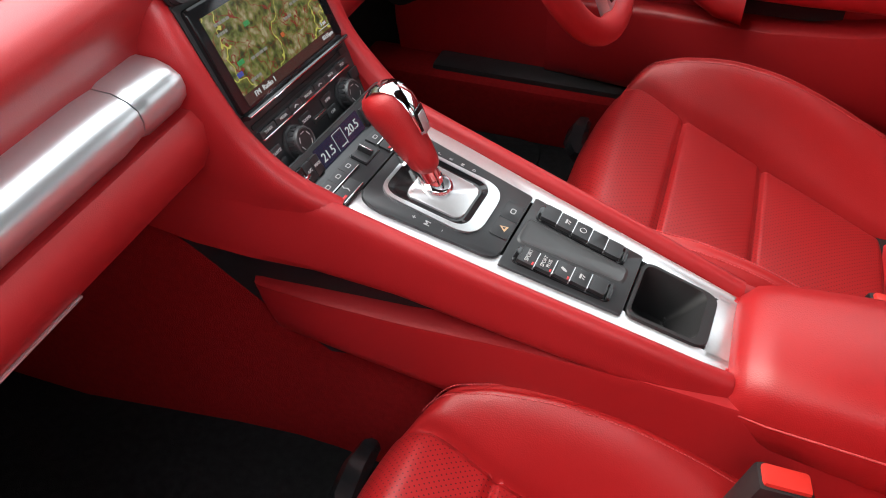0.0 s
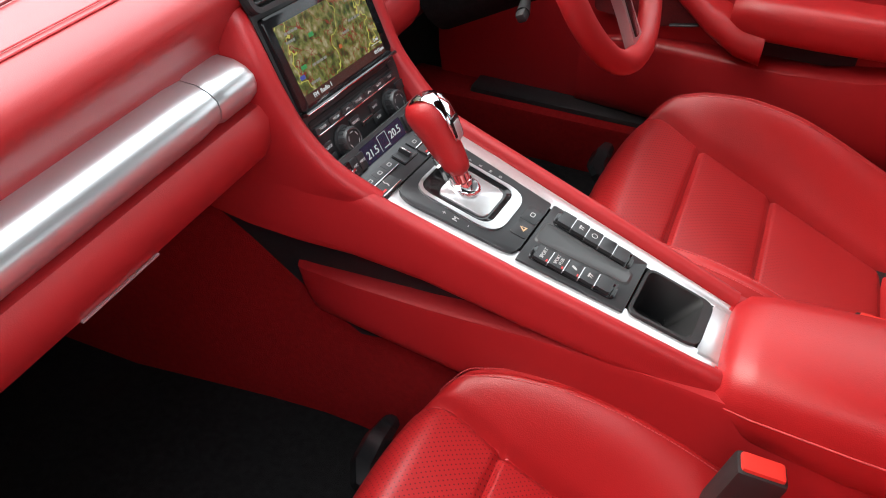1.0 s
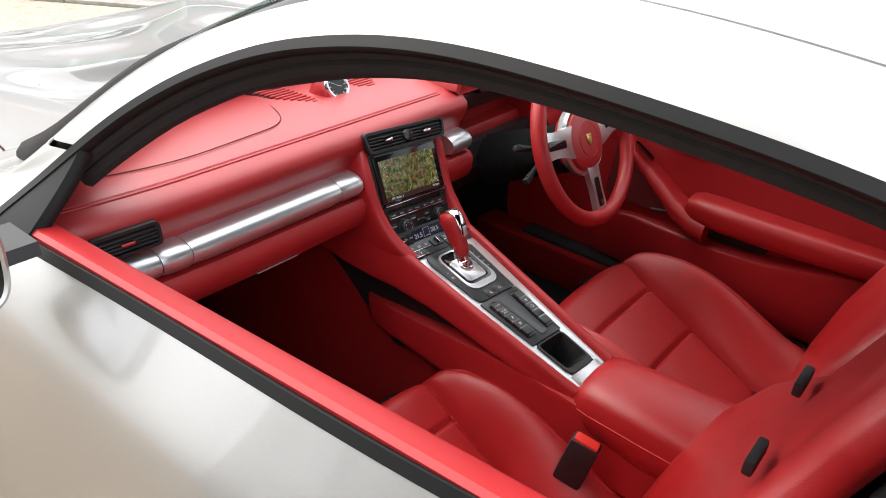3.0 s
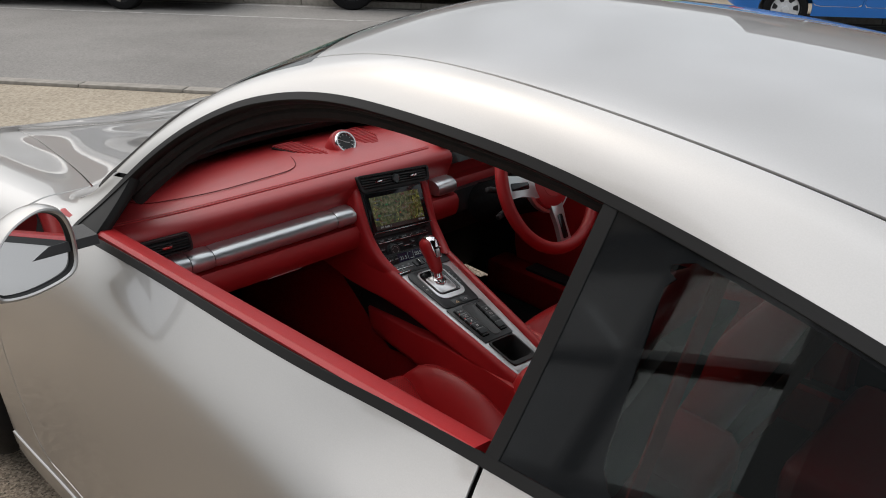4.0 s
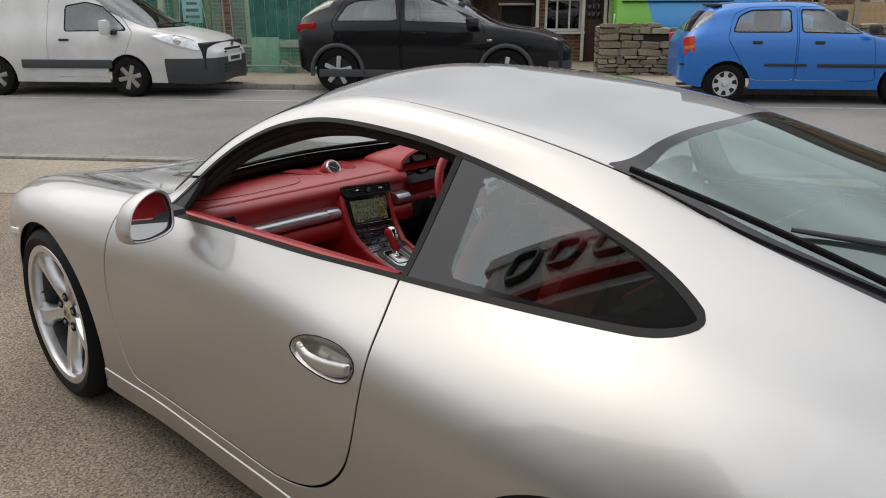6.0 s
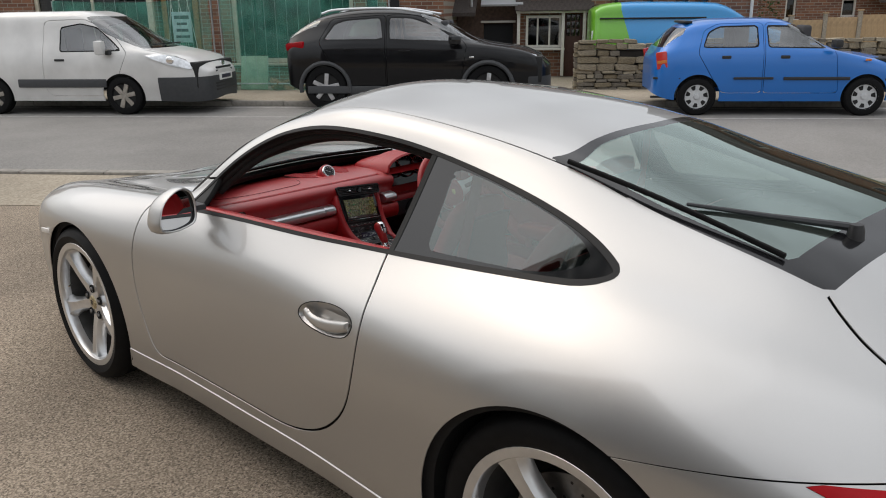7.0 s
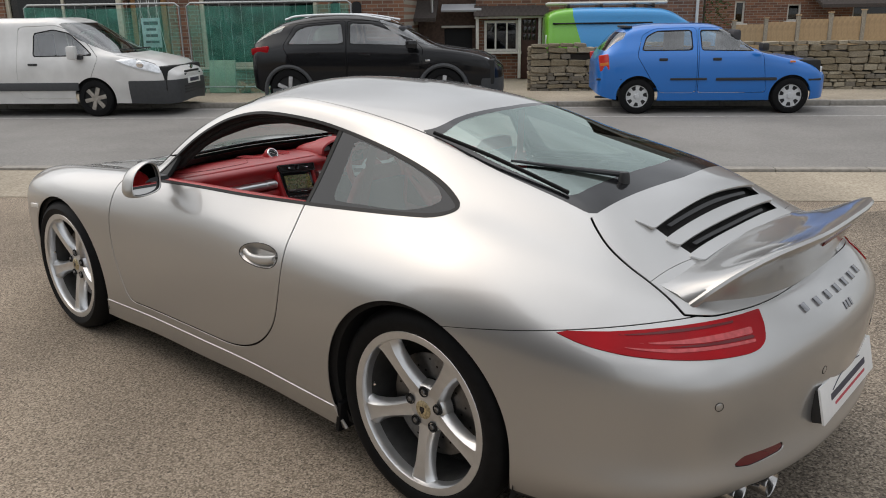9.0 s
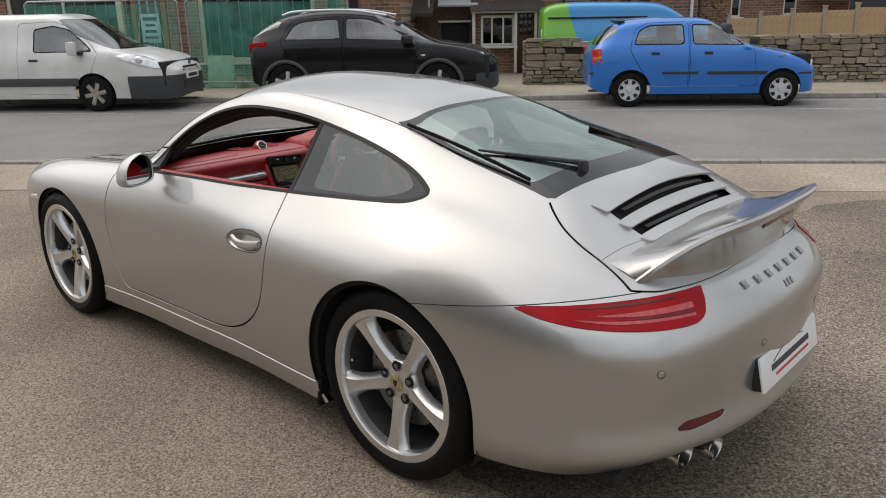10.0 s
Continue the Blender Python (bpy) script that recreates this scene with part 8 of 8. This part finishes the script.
def pitched_roof(parent, u0, u1, v0, v1, z, rise, mat=ROOF_TILE, over=.25):
    vm = (v0 + v1) / 2
    bm = loft([[(u, v0 - over, z), (u, vm, z + rise), (u, v1 + over, z), (u, v1 + over, z - .12), (u, vm, z + rise - .14), (u, v0 - over, z - .12)] for u in (u0 - over, u1 + over)])
    return part("roof", bm, mat, parent, smooth=False)


# shop behind green netting
shop = thing("brick_shop", "brown brick shop with cream window frames being rebuilt", "building", STREET)
wall_with_holes(shop, -14, -.45, 12.6, .07, 2.9, [(-9.2, -6.62, .35, 2.5), (-6.5, -5.55, .1, 2.35), (-4.86, -2.3, .55, 2.5)])
window(shop, -9.2, -6.62, .35, 2.5, 12.6, CREAM_FRAME, (2, 1), .08)
window(shop, -4.86, -2.3, .55, 2.5, 12.6, CREAM_FRAME, (1, 1), .09)
dr = part("door", box((.80, .06, 2.1), (-6.02, 12.75, 1.15), .01), OAK, shop, "varnished oak shop door")
part("door_glass", box((.56, .02, 1.3), (-6.02, 12.71, 1.45), .01), PANE, dr)
for k in range(6):
    part("lattice", box((.012, .012, 1.35), (-6.24 + k * .09, 12.695, 1.45), 0, 1, pose(0, 0, 0, 0, 8 * (-1) ** k)), WHITE_FRAME, dr)
nt_ = part("notice", box((.42, .01, .62), (-5.98, 12.66, 1.28), .002), material("pale_notice", (.42, .58, .60), .6, vary=.15, vary_scale=10), dr, "pale blue notice with dark bars")
for k, (w, h) in enumerate(((.32, .07), (.22, .05), (.26, .06), (.30, .05))):
    part("notice_bar", box((w, .004, h), (-5.98, 12.653, 1.48 - k * .13)), INK, nt_)
part("cream_post", box((.12, .10, 2.3), (-6.58, 12.56, 1.2), .01), CREAM_FRAME, shop)
pitched_roof(shop, -14, -.45, 12.6, 20, 2.9, 1.1)
part("side_wall", box((.25, 7.2, 2.8), (-.58, 16.45, 1.45)), BRICK, shop, smooth=False)
part("back_wall", box((13.5, .25, 2.8), (-7.2, 20.1, 1.45)), BRICK, shop, smooth=False)
# small arched brick slots
for u in (-1.9, -1.45):
    part("arched_slot", prism(rounded([(-.10, 0), (.10, 0), (.10, .34), (-.10, .34)], [.01, .01, .1, .1]), .03, frame_of(Vector((u, 12.60, 1.52)), Vector((1, 0, 0)), Vector((0, 0, 1)), Vector((0, -1, 0)))), NEAR_BLACK, shop)

# site fence with green netting
GALV = material("galvanised_steel", (.45, .46, .46), .45, .7, vary=.12, vary_scale=30)
NET = bpy.data.materials.new("green_debris_net")
NET.use_nodes = True


def net_nodes():
    nt = NET.node_tree
    b = shader(NET)
    b.inputs["Base Color"].default_value = (.09, .38, .28, 1)
    b.inputs["Roughness"].default_value = .8
    tc = nt.nodes.new("ShaderNodeTexCoord")
    n = nt.nodes.new("ShaderNodeTexNoise")
    n.inputs["Scale"].default_value, n.inputs["Detail"].default_value = 3.5, 5
    r = nt.nodes.new("ShaderNodeMapRange")
    r.inputs[1].default_value, r.inputs[2].default_value = .3, .7
    r.inputs[3].default_value, r.inputs[4].default_value = .22, .50
    nt.links.new(tc.outputs["Object"], n.inputs["Vector"])
    nt.links.new(n.outputs["Fac"], r.inputs[0])
    nt.links.new(r.outputs[0], b.inputs["Alpha"])


net_nodes()
for i, (u0, u1) in enumerate(((-8.05, -4.82), (-4.66, -1.35))):
    f = thing("site_fence", "galvanised site fence panel hung with green netting", "fence", STREET, "site fence panels")
    bm = bmesh.new()
    nu, nz = 40, 18
    vs = [[bm.verts.new((u0 + .04 + (u1 - u0 - .08) * a / nu, 11.40 + .03 * math.sin(a * .9 + b * .25) + .02 * math.sin(b * .7 + a * .31 + i), .10 + 1.72 * b / nz - (.05 * math.sin(math.pi * a / nu) if b == nz else 0))) for b in range(nz + 1)] for a in range(nu + 1)]
    for a in range(nu):
        for b in range(nz):
            bm.faces.new((vs[a][b], vs[a + 1][b], vs[a + 1][b + 1], vs[a][b + 1]))
    part("netting", bm, NET, f, "green debris netting with creases")
    part("frame_tube", tube([(u0, 11.45, .05), (u0, 11.45, 1.80), (u0 + .08, 11.45, 1.86), (u1 - .08, 11.45, 1.86), (u1, 11.45, 1.80), (u1, 11.45, .05)], .021, 8), GALV, f, "galvanised tube frame")
    part("frame_tube", tube([(u0, 11.45, .22), (u1, 11.45, .22)], .016, 8), GALV, f)
    for k in range(14):
        u = u0 + (u1 - u0) * (k + 1) / 15
        part("wire", tube([(u, 11.45, .22), (u, 11.45, 1.84)], .003, 5), GALV, f)
    for u in (u0, u1):
        part("foot_block", box((.24, .60, .12), (u, 11.45, .145), .02), material("grey_foot_block", (.10, .10, .10), .8), f, "grey fence foot block")
# loose rubble, boards and a panel behind the fence
board = thing("leaning_board", "pale green board leaning behind the site fence", "board", STREET @ pose(-4.15, 11.72, .41, -14))
part("board_sheet", box((.55, .03, .66), (0, 0, 0), .006), material("pale_green_board", (.30, .42, .30), .7, vary=.1), board)
rub = bmesh.new()
for k in range(46):
    a, b = random.uniform(-3.7, -2.2), random.uniform(11.55, 12.2)
    box((random.uniform(.1, .4), random.uniform(.06, .2), random.uniform(.05, .10)), (a, b, .10 + random.uniform(0, .13)), .01, 1, pose(0, 0, 0, random.uniform(-20, 20), random.uniform(-20, 20), random.uniform(0, 180)), rub)
rubble = part("rubble", rub, material("brick_rubble", (.30, .17, .10), .9, vary=.4, vary_scale=8))
rubble.matrix_basis = STREET
tagged(rubble, "heap of broken bricks and planks", "rubble", kind="stuff")
for k in range(3):
    tr = thing("barrier_frame", "thin white metal barrier frame leaning by the fence", "barrier", STREET @ pose(-5.35 + k * .16, 11.15, .09, -12, 0, 8 * k), "barrier frames")
    part("bar", tube([(0, 0, 0), (0, 0, .75 - .2 * k), (.22, 0, .75 - .2 * k), (.22, 0, 0)], .014, 6), WHITE_FRAME, tr)
    part("bar", tube([(0, 0, .3), (.22, 0, .3)], .012, 6), WHITE_FRAME, tr)

# dark lean-to and garage between the shop and the cottage
leanto = thing("lean_to", "dark lean-to with old tiled roof beside the shop", "building", STREET)
wall_with_holes(leanto, -.44, 1.0, 15.2, .07, 2.5, [(.18, .86, .08, 1.25)], .2, material("dark_brick", (.085, .055, .042), .9, vary=.3, vary_scale=18, bump=.3, bump_scale=40))
part("garage_door", box((.68, .06, 1.2), (.52, 15.32, .66), .01), NEAR_BLACK, leanto, "black garage door")
part("white_lintel", box((.80, .08, .05), (.52, 15.17, 1.29), .01), WHITE_FRAME, leanto)
part("canopy", loft([[(u, 14.3, 1.50), (u, 15.3, 1.95), (u, 15.3, 1.85), (u, 14.3, 1.42)] for u in (-.46, .05)]), ROOF_TILE, leanto, "old tiled canopy", False)
part("pale_awning", box((.95, .35, .05), (.62, 14.9, 1.72), .01, 2, pose(0, 0, 0, 24)), material("pale_awning", (.42, .43, .45), .6), leanto)
part("back_wall", box((1.5, .2, 3.2), (.28, 17.5, 1.6)), BRICK, leanto, smooth=False)
part("roof", box((1.6, 2.6, .12), (.28, 16.4, 2.75), .02, 1, pose(0, 0, 0, 12)), ROOF_TILE, leanto, smooth=False)
pipe = part("flue_pipe", tube([(-.05, 14.6, 1.45), (-.05, 14.6, 2.3)], .03, 8), GALV, leanto)

# cottage with a glazed porch
cottage = thing("cottage", "brick cottage with white glazed porch and tiled roof", "house", STREET)
wall_with_holes(cottage, .96, 6.2, 14.9, .07, 2.9, [(1.16, 1.96, .72, 1.42), (2.02, 2.42, .08, 1.42)])
window(cottage, 1.16, 1.96, .72, 1.42, 14.8, WHITE_FRAME, (3, 1), .055)
cd = part("front_door", box((.40, .06, 1.36), (2.22, 14.88, .76), .008), BROWN_DOOR, cottage, "dark brown panelled door")
for a in range(3):
    for b in range(3):
        part("door_pane", box((.085, .02, .14), (2.115 + a * .105, 14.845, 1.04 + b * .165), .004), PANE, cd)
for u in (1.0, 1.99, 2.46):
    part("porch_post", box((.07, .09, 1.40), (u, 14.72, .80), .008), WHITE_FRAME, cottage)
part("porch_beam", box((1.62, .12, .08), (1.75, 14.70, 1.51), .01), WHITE_FRAME, cottage, "white porch beam")
for r in range(5):
    for k in range(15):
        o = part("roof_tile", box((.118, .20, .022), (0, 0, 0), .006, 1), ROOF_TILE, cottage) if (r, k) == (0, 0) else None
        if o:
            tile = o.data
        else:
            o = new("roof_tile", tile)
            o.parent = cottage
        o.matrix_basis = pose(.98 + k * .112 + (.056 if r % 2 else 0), 14.62 + r * .125, 1.575 + r * .075 + random.uniform(-.004, .004), 31)
pitched_roof(cottage, .96, 6.2, 14.9, 20.5, 2.9, 1.1)
for u in (1.08, 6.08):
    part("side_wall", box((.24, 5.4, 2.8), (u, 17.8, 1.45)), BRICK, cottage, smooth=False)
part("back_wall", box((5.2, .24, 2.8), (3.6, 20.4, 1.45)), BRICK, cottage, smooth=False)
part("downpipe", tube([(6.05, 14.82, .1), (6.05, 14.82, 2.85)], .035, 8), WHITE_FRAME, cottage)

# long brick house and fence further back
house = thing("brick_house", "long brown brick house with small windows behind the fence", "house", STREET)
wall_with_holes(house, 7.6, 19, 21, .07, 5.2, [(8.55, 8.85, 1.20, 1.85), (10.1, 10.5, 1.25, 1.75), (12, 13.2, 1.0, 2.2), (14, 15.2, 3.2, 4.3), (9, 10.2, 3.2, 4.3)])
for h in ((8.55, 8.85, 1.20, 1.85), (10.1, 10.5, 1.25, 1.75), (12, 13.2, 1.0, 2.2), (14, 15.2, 3.2, 4.3), (9, 10.2, 3.2, 4.3)):
    window(house, *h, 21, WHITE_FRAME, (1, 1), .05)
pitched_roof(house, 7.6, 19, 21, 28, 5.2, 3.0)
for u in (7.7, 18.9):
    part("side_wall", box((.24, 6.8, 5.1), (u, 24.6, 2.6)), BRICK, house, smooth=False)
part("porch_roof", loft([[(u, 19.6, 1.72), (u, 21, 2.25), (u, 21, 2.1), (u, 19.6, 1.62)] for u in (10.6, 13.6)]), ROOF_TILE, house, "dark tiled porch roof", False)
part("back_wall", box((11.4, .24, 5.1), (13.3, 28, 2.6)), BRICK, house, smooth=False)
fence = thing("wooden_fence", "new pale wooden close-board fence with capped posts", "fence", STREET)
mesh_b = None
for p_ in range(7):
    u0 = 6.95 + p_ * .72
    zt = 1.24 + .05 * p_
    part("post", box((.085, .085, zt + .10), (u0, 15.0, (zt + .10) / 2), .006), material("grey_post", (.30, .26, .20), .85, vary=.2), fence)
    part("post_cap", box((.11, .11, .03), (u0, 15.0, zt + .115), .008), WOOD_NEW, fence)
    for k in range(5):
        o = part("board", box((.126, .018, 1), (0, 0, 0), .003, 1), WOOD_NEW, fence) if mesh_b is None else new("board", mesh_b)
        mesh_b = o.data
        o.parent = fence
        o.matrix_basis = pose(u0 + .108 + k * .126, 15.0, zt / 2 + .02, 0, 0, random.uniform(-2, 2)) @ Matrix.Diagonal((1, 1, zt, 1))

# blue and green van in the yard behind the stone wall
SIGN_BLUE = material("sky_blue_paint", (.03, .28, .62), .3, coat=.6, vary=.03)
SIGN_GREEN = material("lime_green_paint", (.16, .46, .03), .3, coat=.6, vary=.03)


def work_van():
    v = thing("work_van", "blue high-roof van with a green rear and roof rack", "van", STREET @ pose(2.52, 14.0, .07))
    st = [(0, .80, .30, .95, 1.35, .66), (.04, .90, .28, 1.0, 1.48, .74), (.30, .95, .24, 1.05, 1.575, .78), (1.4, .96, .24, 1.05, 1.60, .80), (2.3, .96, .24, 1.05, 1.58, .80), (2.7, .95, .24, 1.05, 1.50, .78), (3.2, .93, .24, 1.0, 1.22, .74), (3.7, .90, .24, .95, 1.05, .70), (4.3, .70, .26, .75, .85, .5), (4.4, .3, .3, .6, .66, .2)]
    s = body_skin(vehicle_rails(st), 8, 6)
    for wx in (.9, 3.6):
        s = cut(s, np.where(np.abs(s["p"][:, 1]) > .45, np.hypot(s["p"][:, 0] - wx, s["p"][:, 2] - .32) - .38, 1))
    f = .58 + .32 * np.clip(1.45 - s["p"][:, 2], 0, 1) - s["p"][:, 0]
    panel("rear_body", cut(s, f), SIGN_GREEN, v, "lime green rear")
    panel("front_body", cut(s, -f), SIGN_BLUE, v, "sky blue body")
    for sy in (-1, 1):
        pbox("side_rail", v, (2.1, .03, .035), (1.2, sy * .88, 1.285), GLOSS_BLACK, .01)
        pbox("rear_lamp", v, (.04, .06, .30), (.02, sy * .80, .90), HEADLAMP, .01)
        for wx in (.9, 3.6):
            wheel_simple(v, wx, sy * .84, .32, .2, "steel", DIRTY_ALLOY)
        part("roof_bar", tube([(.05, sy * .45, 1.70), (2.6, sy * .45, 1.70)], .03, 8), WHITE_FRAME, v, "white roof rack tube")
    for x in (.5, 1.2, 1.9, 2.3):
        pbox("rack_foot", v, (.06, 1.1, .08), (x, 0, 1.635), GLOSS_BLACK, .01)
    pbox("inner_body", v, (3.8, 1.6, .6), (2.2, 0, .7), INNER_DARK, .05)
    for w, x in ((.22, 2.12), (.06, 2.32)):
        pbox("white_sign_bar", v, (w, .01, .07), (x, -.965, .86), WHITE, .005)
    return v


work_van()

# conifer beside the cottage
def conifer(u, v, h, r, label):
    t = thing("conifer", label, "tree", STREET @ pose(u, v, .07))
    part("trunk", lathe([(.09, 0), (.07, h * .4), (.02, h * .9), (0, h * .92)], 10), material("bark", (.08, .06, .045), .95, vary=.3), t)
    bm = bmesh.new()
    rnd = random.Random(7)
    for k in range(2600):
        z = .1 + (h - .1) * rnd.random() ** .8
        rad = r * (1 - z / h) ** .75 * (.45 + .6 * rnd.random()) + .03
        a = rnd.random() * 6.283
        c = Vector((rad * math.cos(a), rad * math.sin(a), z))
        m_ = Matrix.Translation(c) @ Euler((rnd.uniform(-.6, .6), rnd.uniform(-.8, .8), a)).to_matrix().to_4x4()
        s_ = rnd.uniform(.05, .12)
        vs = [bm.verts.new(m_ @ Vector(p)) for p in ((0, -.3 * s_, 0), (s_, 0, .12 * s_), (0, .3 * s_, 0), (-.2 * s_, 0, .2 * s_))]
        bm.faces.new(vs)
    part("crown", bm, material("conifer_green", (.025, .075, .012), .8, vary=.5, vary_scale=12), t, "dark green foliage", False)


conifer(6.95, 18.2, 4.6, .9, "tall dark green conifer behind the stone wall")
conifer(-11.2, 12.4, 3.2, .9, "bushy dark green conifer by the shop")

# ---- rough stone wall ----
STONES = [material("wall_stone", c, .95, vary=.35, vary_scale=9, bump=.9, bump_scale=28) for c in ((.23, .195, .14), (.17, .15, .12), (.30, .26, .19), (.20, .165, .11))]
wall = thing("stone_wall", "rough dry-stone wall of flat grey and buff stones", "wall", STREET, kind="structure")
part("wall_core", box((13, .34, .78), (8.75, 11.86, .42), .03), material("dark_wall_core", (.035, .03, .025), .95), wall, smooth=False)
rnd = random.Random(3)


def stone_mesh(k):
    bm = box((1, 1, 1), (0, 0, 0), .12, 1)
    for v in bm.verts:
        v.co += Vector((rnd.uniform(-.07, .07), rnd.uniform(-.05, .05), rnd.uniform(-.08, .08)))
    me = bpy.data.meshes.new("stone")
    bmesh.ops.recalc_face_normals(bm, faces=bm.faces)
    bm.to_mesh(me)
    bm.free()
    me.materials.append(STONES[k % 4])
    return me


meshes = [stone_mesh(k) for k in range(12)]
late = bmesh.new()


def lay_stones():
    count = 0
    z = .06
    top = .93
    while z < top:
        h = rnd.choice((.055, .07, .085, .11, .13))
        u = 2.18
        while u < 15.2:
            w = rnd.uniform(.12, .34) * (1.3 if h > .1 else 1)
            hh = h * rnd.uniform(.86, 1.05)
            if z + h > .80 and rnd.random() < .18:
                u += w
                continue
            m = pose(u + w / 2, 11.70 + rnd.uniform(-.025, .02), z + h / 2 + rnd.uniform(-.008, .008), rnd.uniform(-4, 4), rnd.uniform(-4, 4), rnd.uniform(-4, 4)) @ Matrix.Diagonal((w * .98, .17, hh, 1))
            if u < 9.6 and count < 300:
                o = new("stone", rnd.choice(meshes))
                o.parent = wall
                o.matrix_basis = m
                count += 1
            else:
                box((1, 1, 1), (0, 0, 0), 0, 1, m, late)
            u += w + .008
        z += h + .004
    u = 11.72
    z = .06
    while z < .9:
        h = rnd.choice((.06, .08, .11))
        for k in range(2):
            o = new("stone", rnd.choice(meshes))
            o.parent = wall
            o.matrix_basis = pose(2.20, 11.80 + k * .17, z + h / 2, rnd.uniform(-4, 4), rnd.uniform(-4, 4), rnd.uniform(-4, 4)) @ Matrix.Diagonal((.16, .17, h * .95, 1))
        z += h + .004


lay_stones()
tagged(part("wall_stones", late, STONES[0], wall, "joined far stones"), kind="stuff")

# ---- dealer's showroom behind the camera, seen in the car's reflections ----
SHOW = pose(-3.5, -7.1, 0, 0, 0, 33) @ Matrix.Diagonal((1.14, 1.1, 1.13, 1))
show = thing("showroom", "glazed car showroom with grey fascia and red trim line", "building", SHOW)
SHOP_GLASS = glass_mat("shop_window_glass", (.75, .78, .78), gloss=.11)
FASCIA = material("pale_grey_fascia", (.74, .74, .74), .5, vary=.05)
part("fascia", box((4.9, .35, .78), (2.45, 0, 5.25), .02), FASCIA, show, "pale grey sign fascia")
part("red_line", box((4.9, .38, .08), (2.45, .0, 4.83), .01), material("red_trim_line", (.45, .02, .02), .4), show, "red trim line under the fascia")
LETTER = material("dark_sign_shape", (.02, .02, .02), .4)
for k in range(4):
    o = 1.0 + k * .95
    ring = rounded([(-.30, -.20), (.30, -.20), (.30, .20), (-.30, .20)], .16, 6)
    bmr = tube([SHOW.inverted() @ (SHOW @ Vector((o + x, .20, 5.25 + z))) for x, z in ring], .045, 6, True, up=(0, 1, 0))
    part("sign_shape", bmr, LETTER, show, "dark plain sign shape")
part("soffit", box((4.9, 1.2, .12), (2.45, -.5, 4.72), .01), FASCIA, show)
for k in range(4):
    part("mullion", box((.09, .12, 4.6), (.05 + k * 1.6, -.3, 2.33), .01), SATIN_BLACK, show, "dark window mullion")
for z in (.06, 2.3, 3.3, 4.6):
    part("transom", box((4.9, .10, .09), (2.45, -.3, z), .01), SATIN_BLACK, show, "dark window transom")
for k in range(3):
    part("pane", box((1.52, .01, 4.5), (.85 + k * 1.6, -.32, 2.3)), SHOP_GLASS, show)
part("back_wall", box((4.9, .2, 5.2), (2.45, -2.6, 2.6)), material("showroom_wall", (.80, .79, .78), .8), show, smooth=False)
part("side_wall", box((.3, 7, 5.2), (-.1, -3.6, 2.6)), material("dark_cladding", (.06, .06, .065), .6), show, smooth=False)
part("side_wall", box((.3, 7, 5.2), (5.0, -3.6, 2.6)), material("dark_cladding", (.06, .06, .065), .6), show, smooth=False)
part("flat_roof", box((5.3, 7.4, .2), (2.45, -3.5, 5.55)), FASCIA, show, smooth=False)
part("showroom_floor", box((4.9, 7, .04), (2.45, -3.6, .02)), material("showroom_tile", (.5, .5, .5), .25), show, smooth=False)
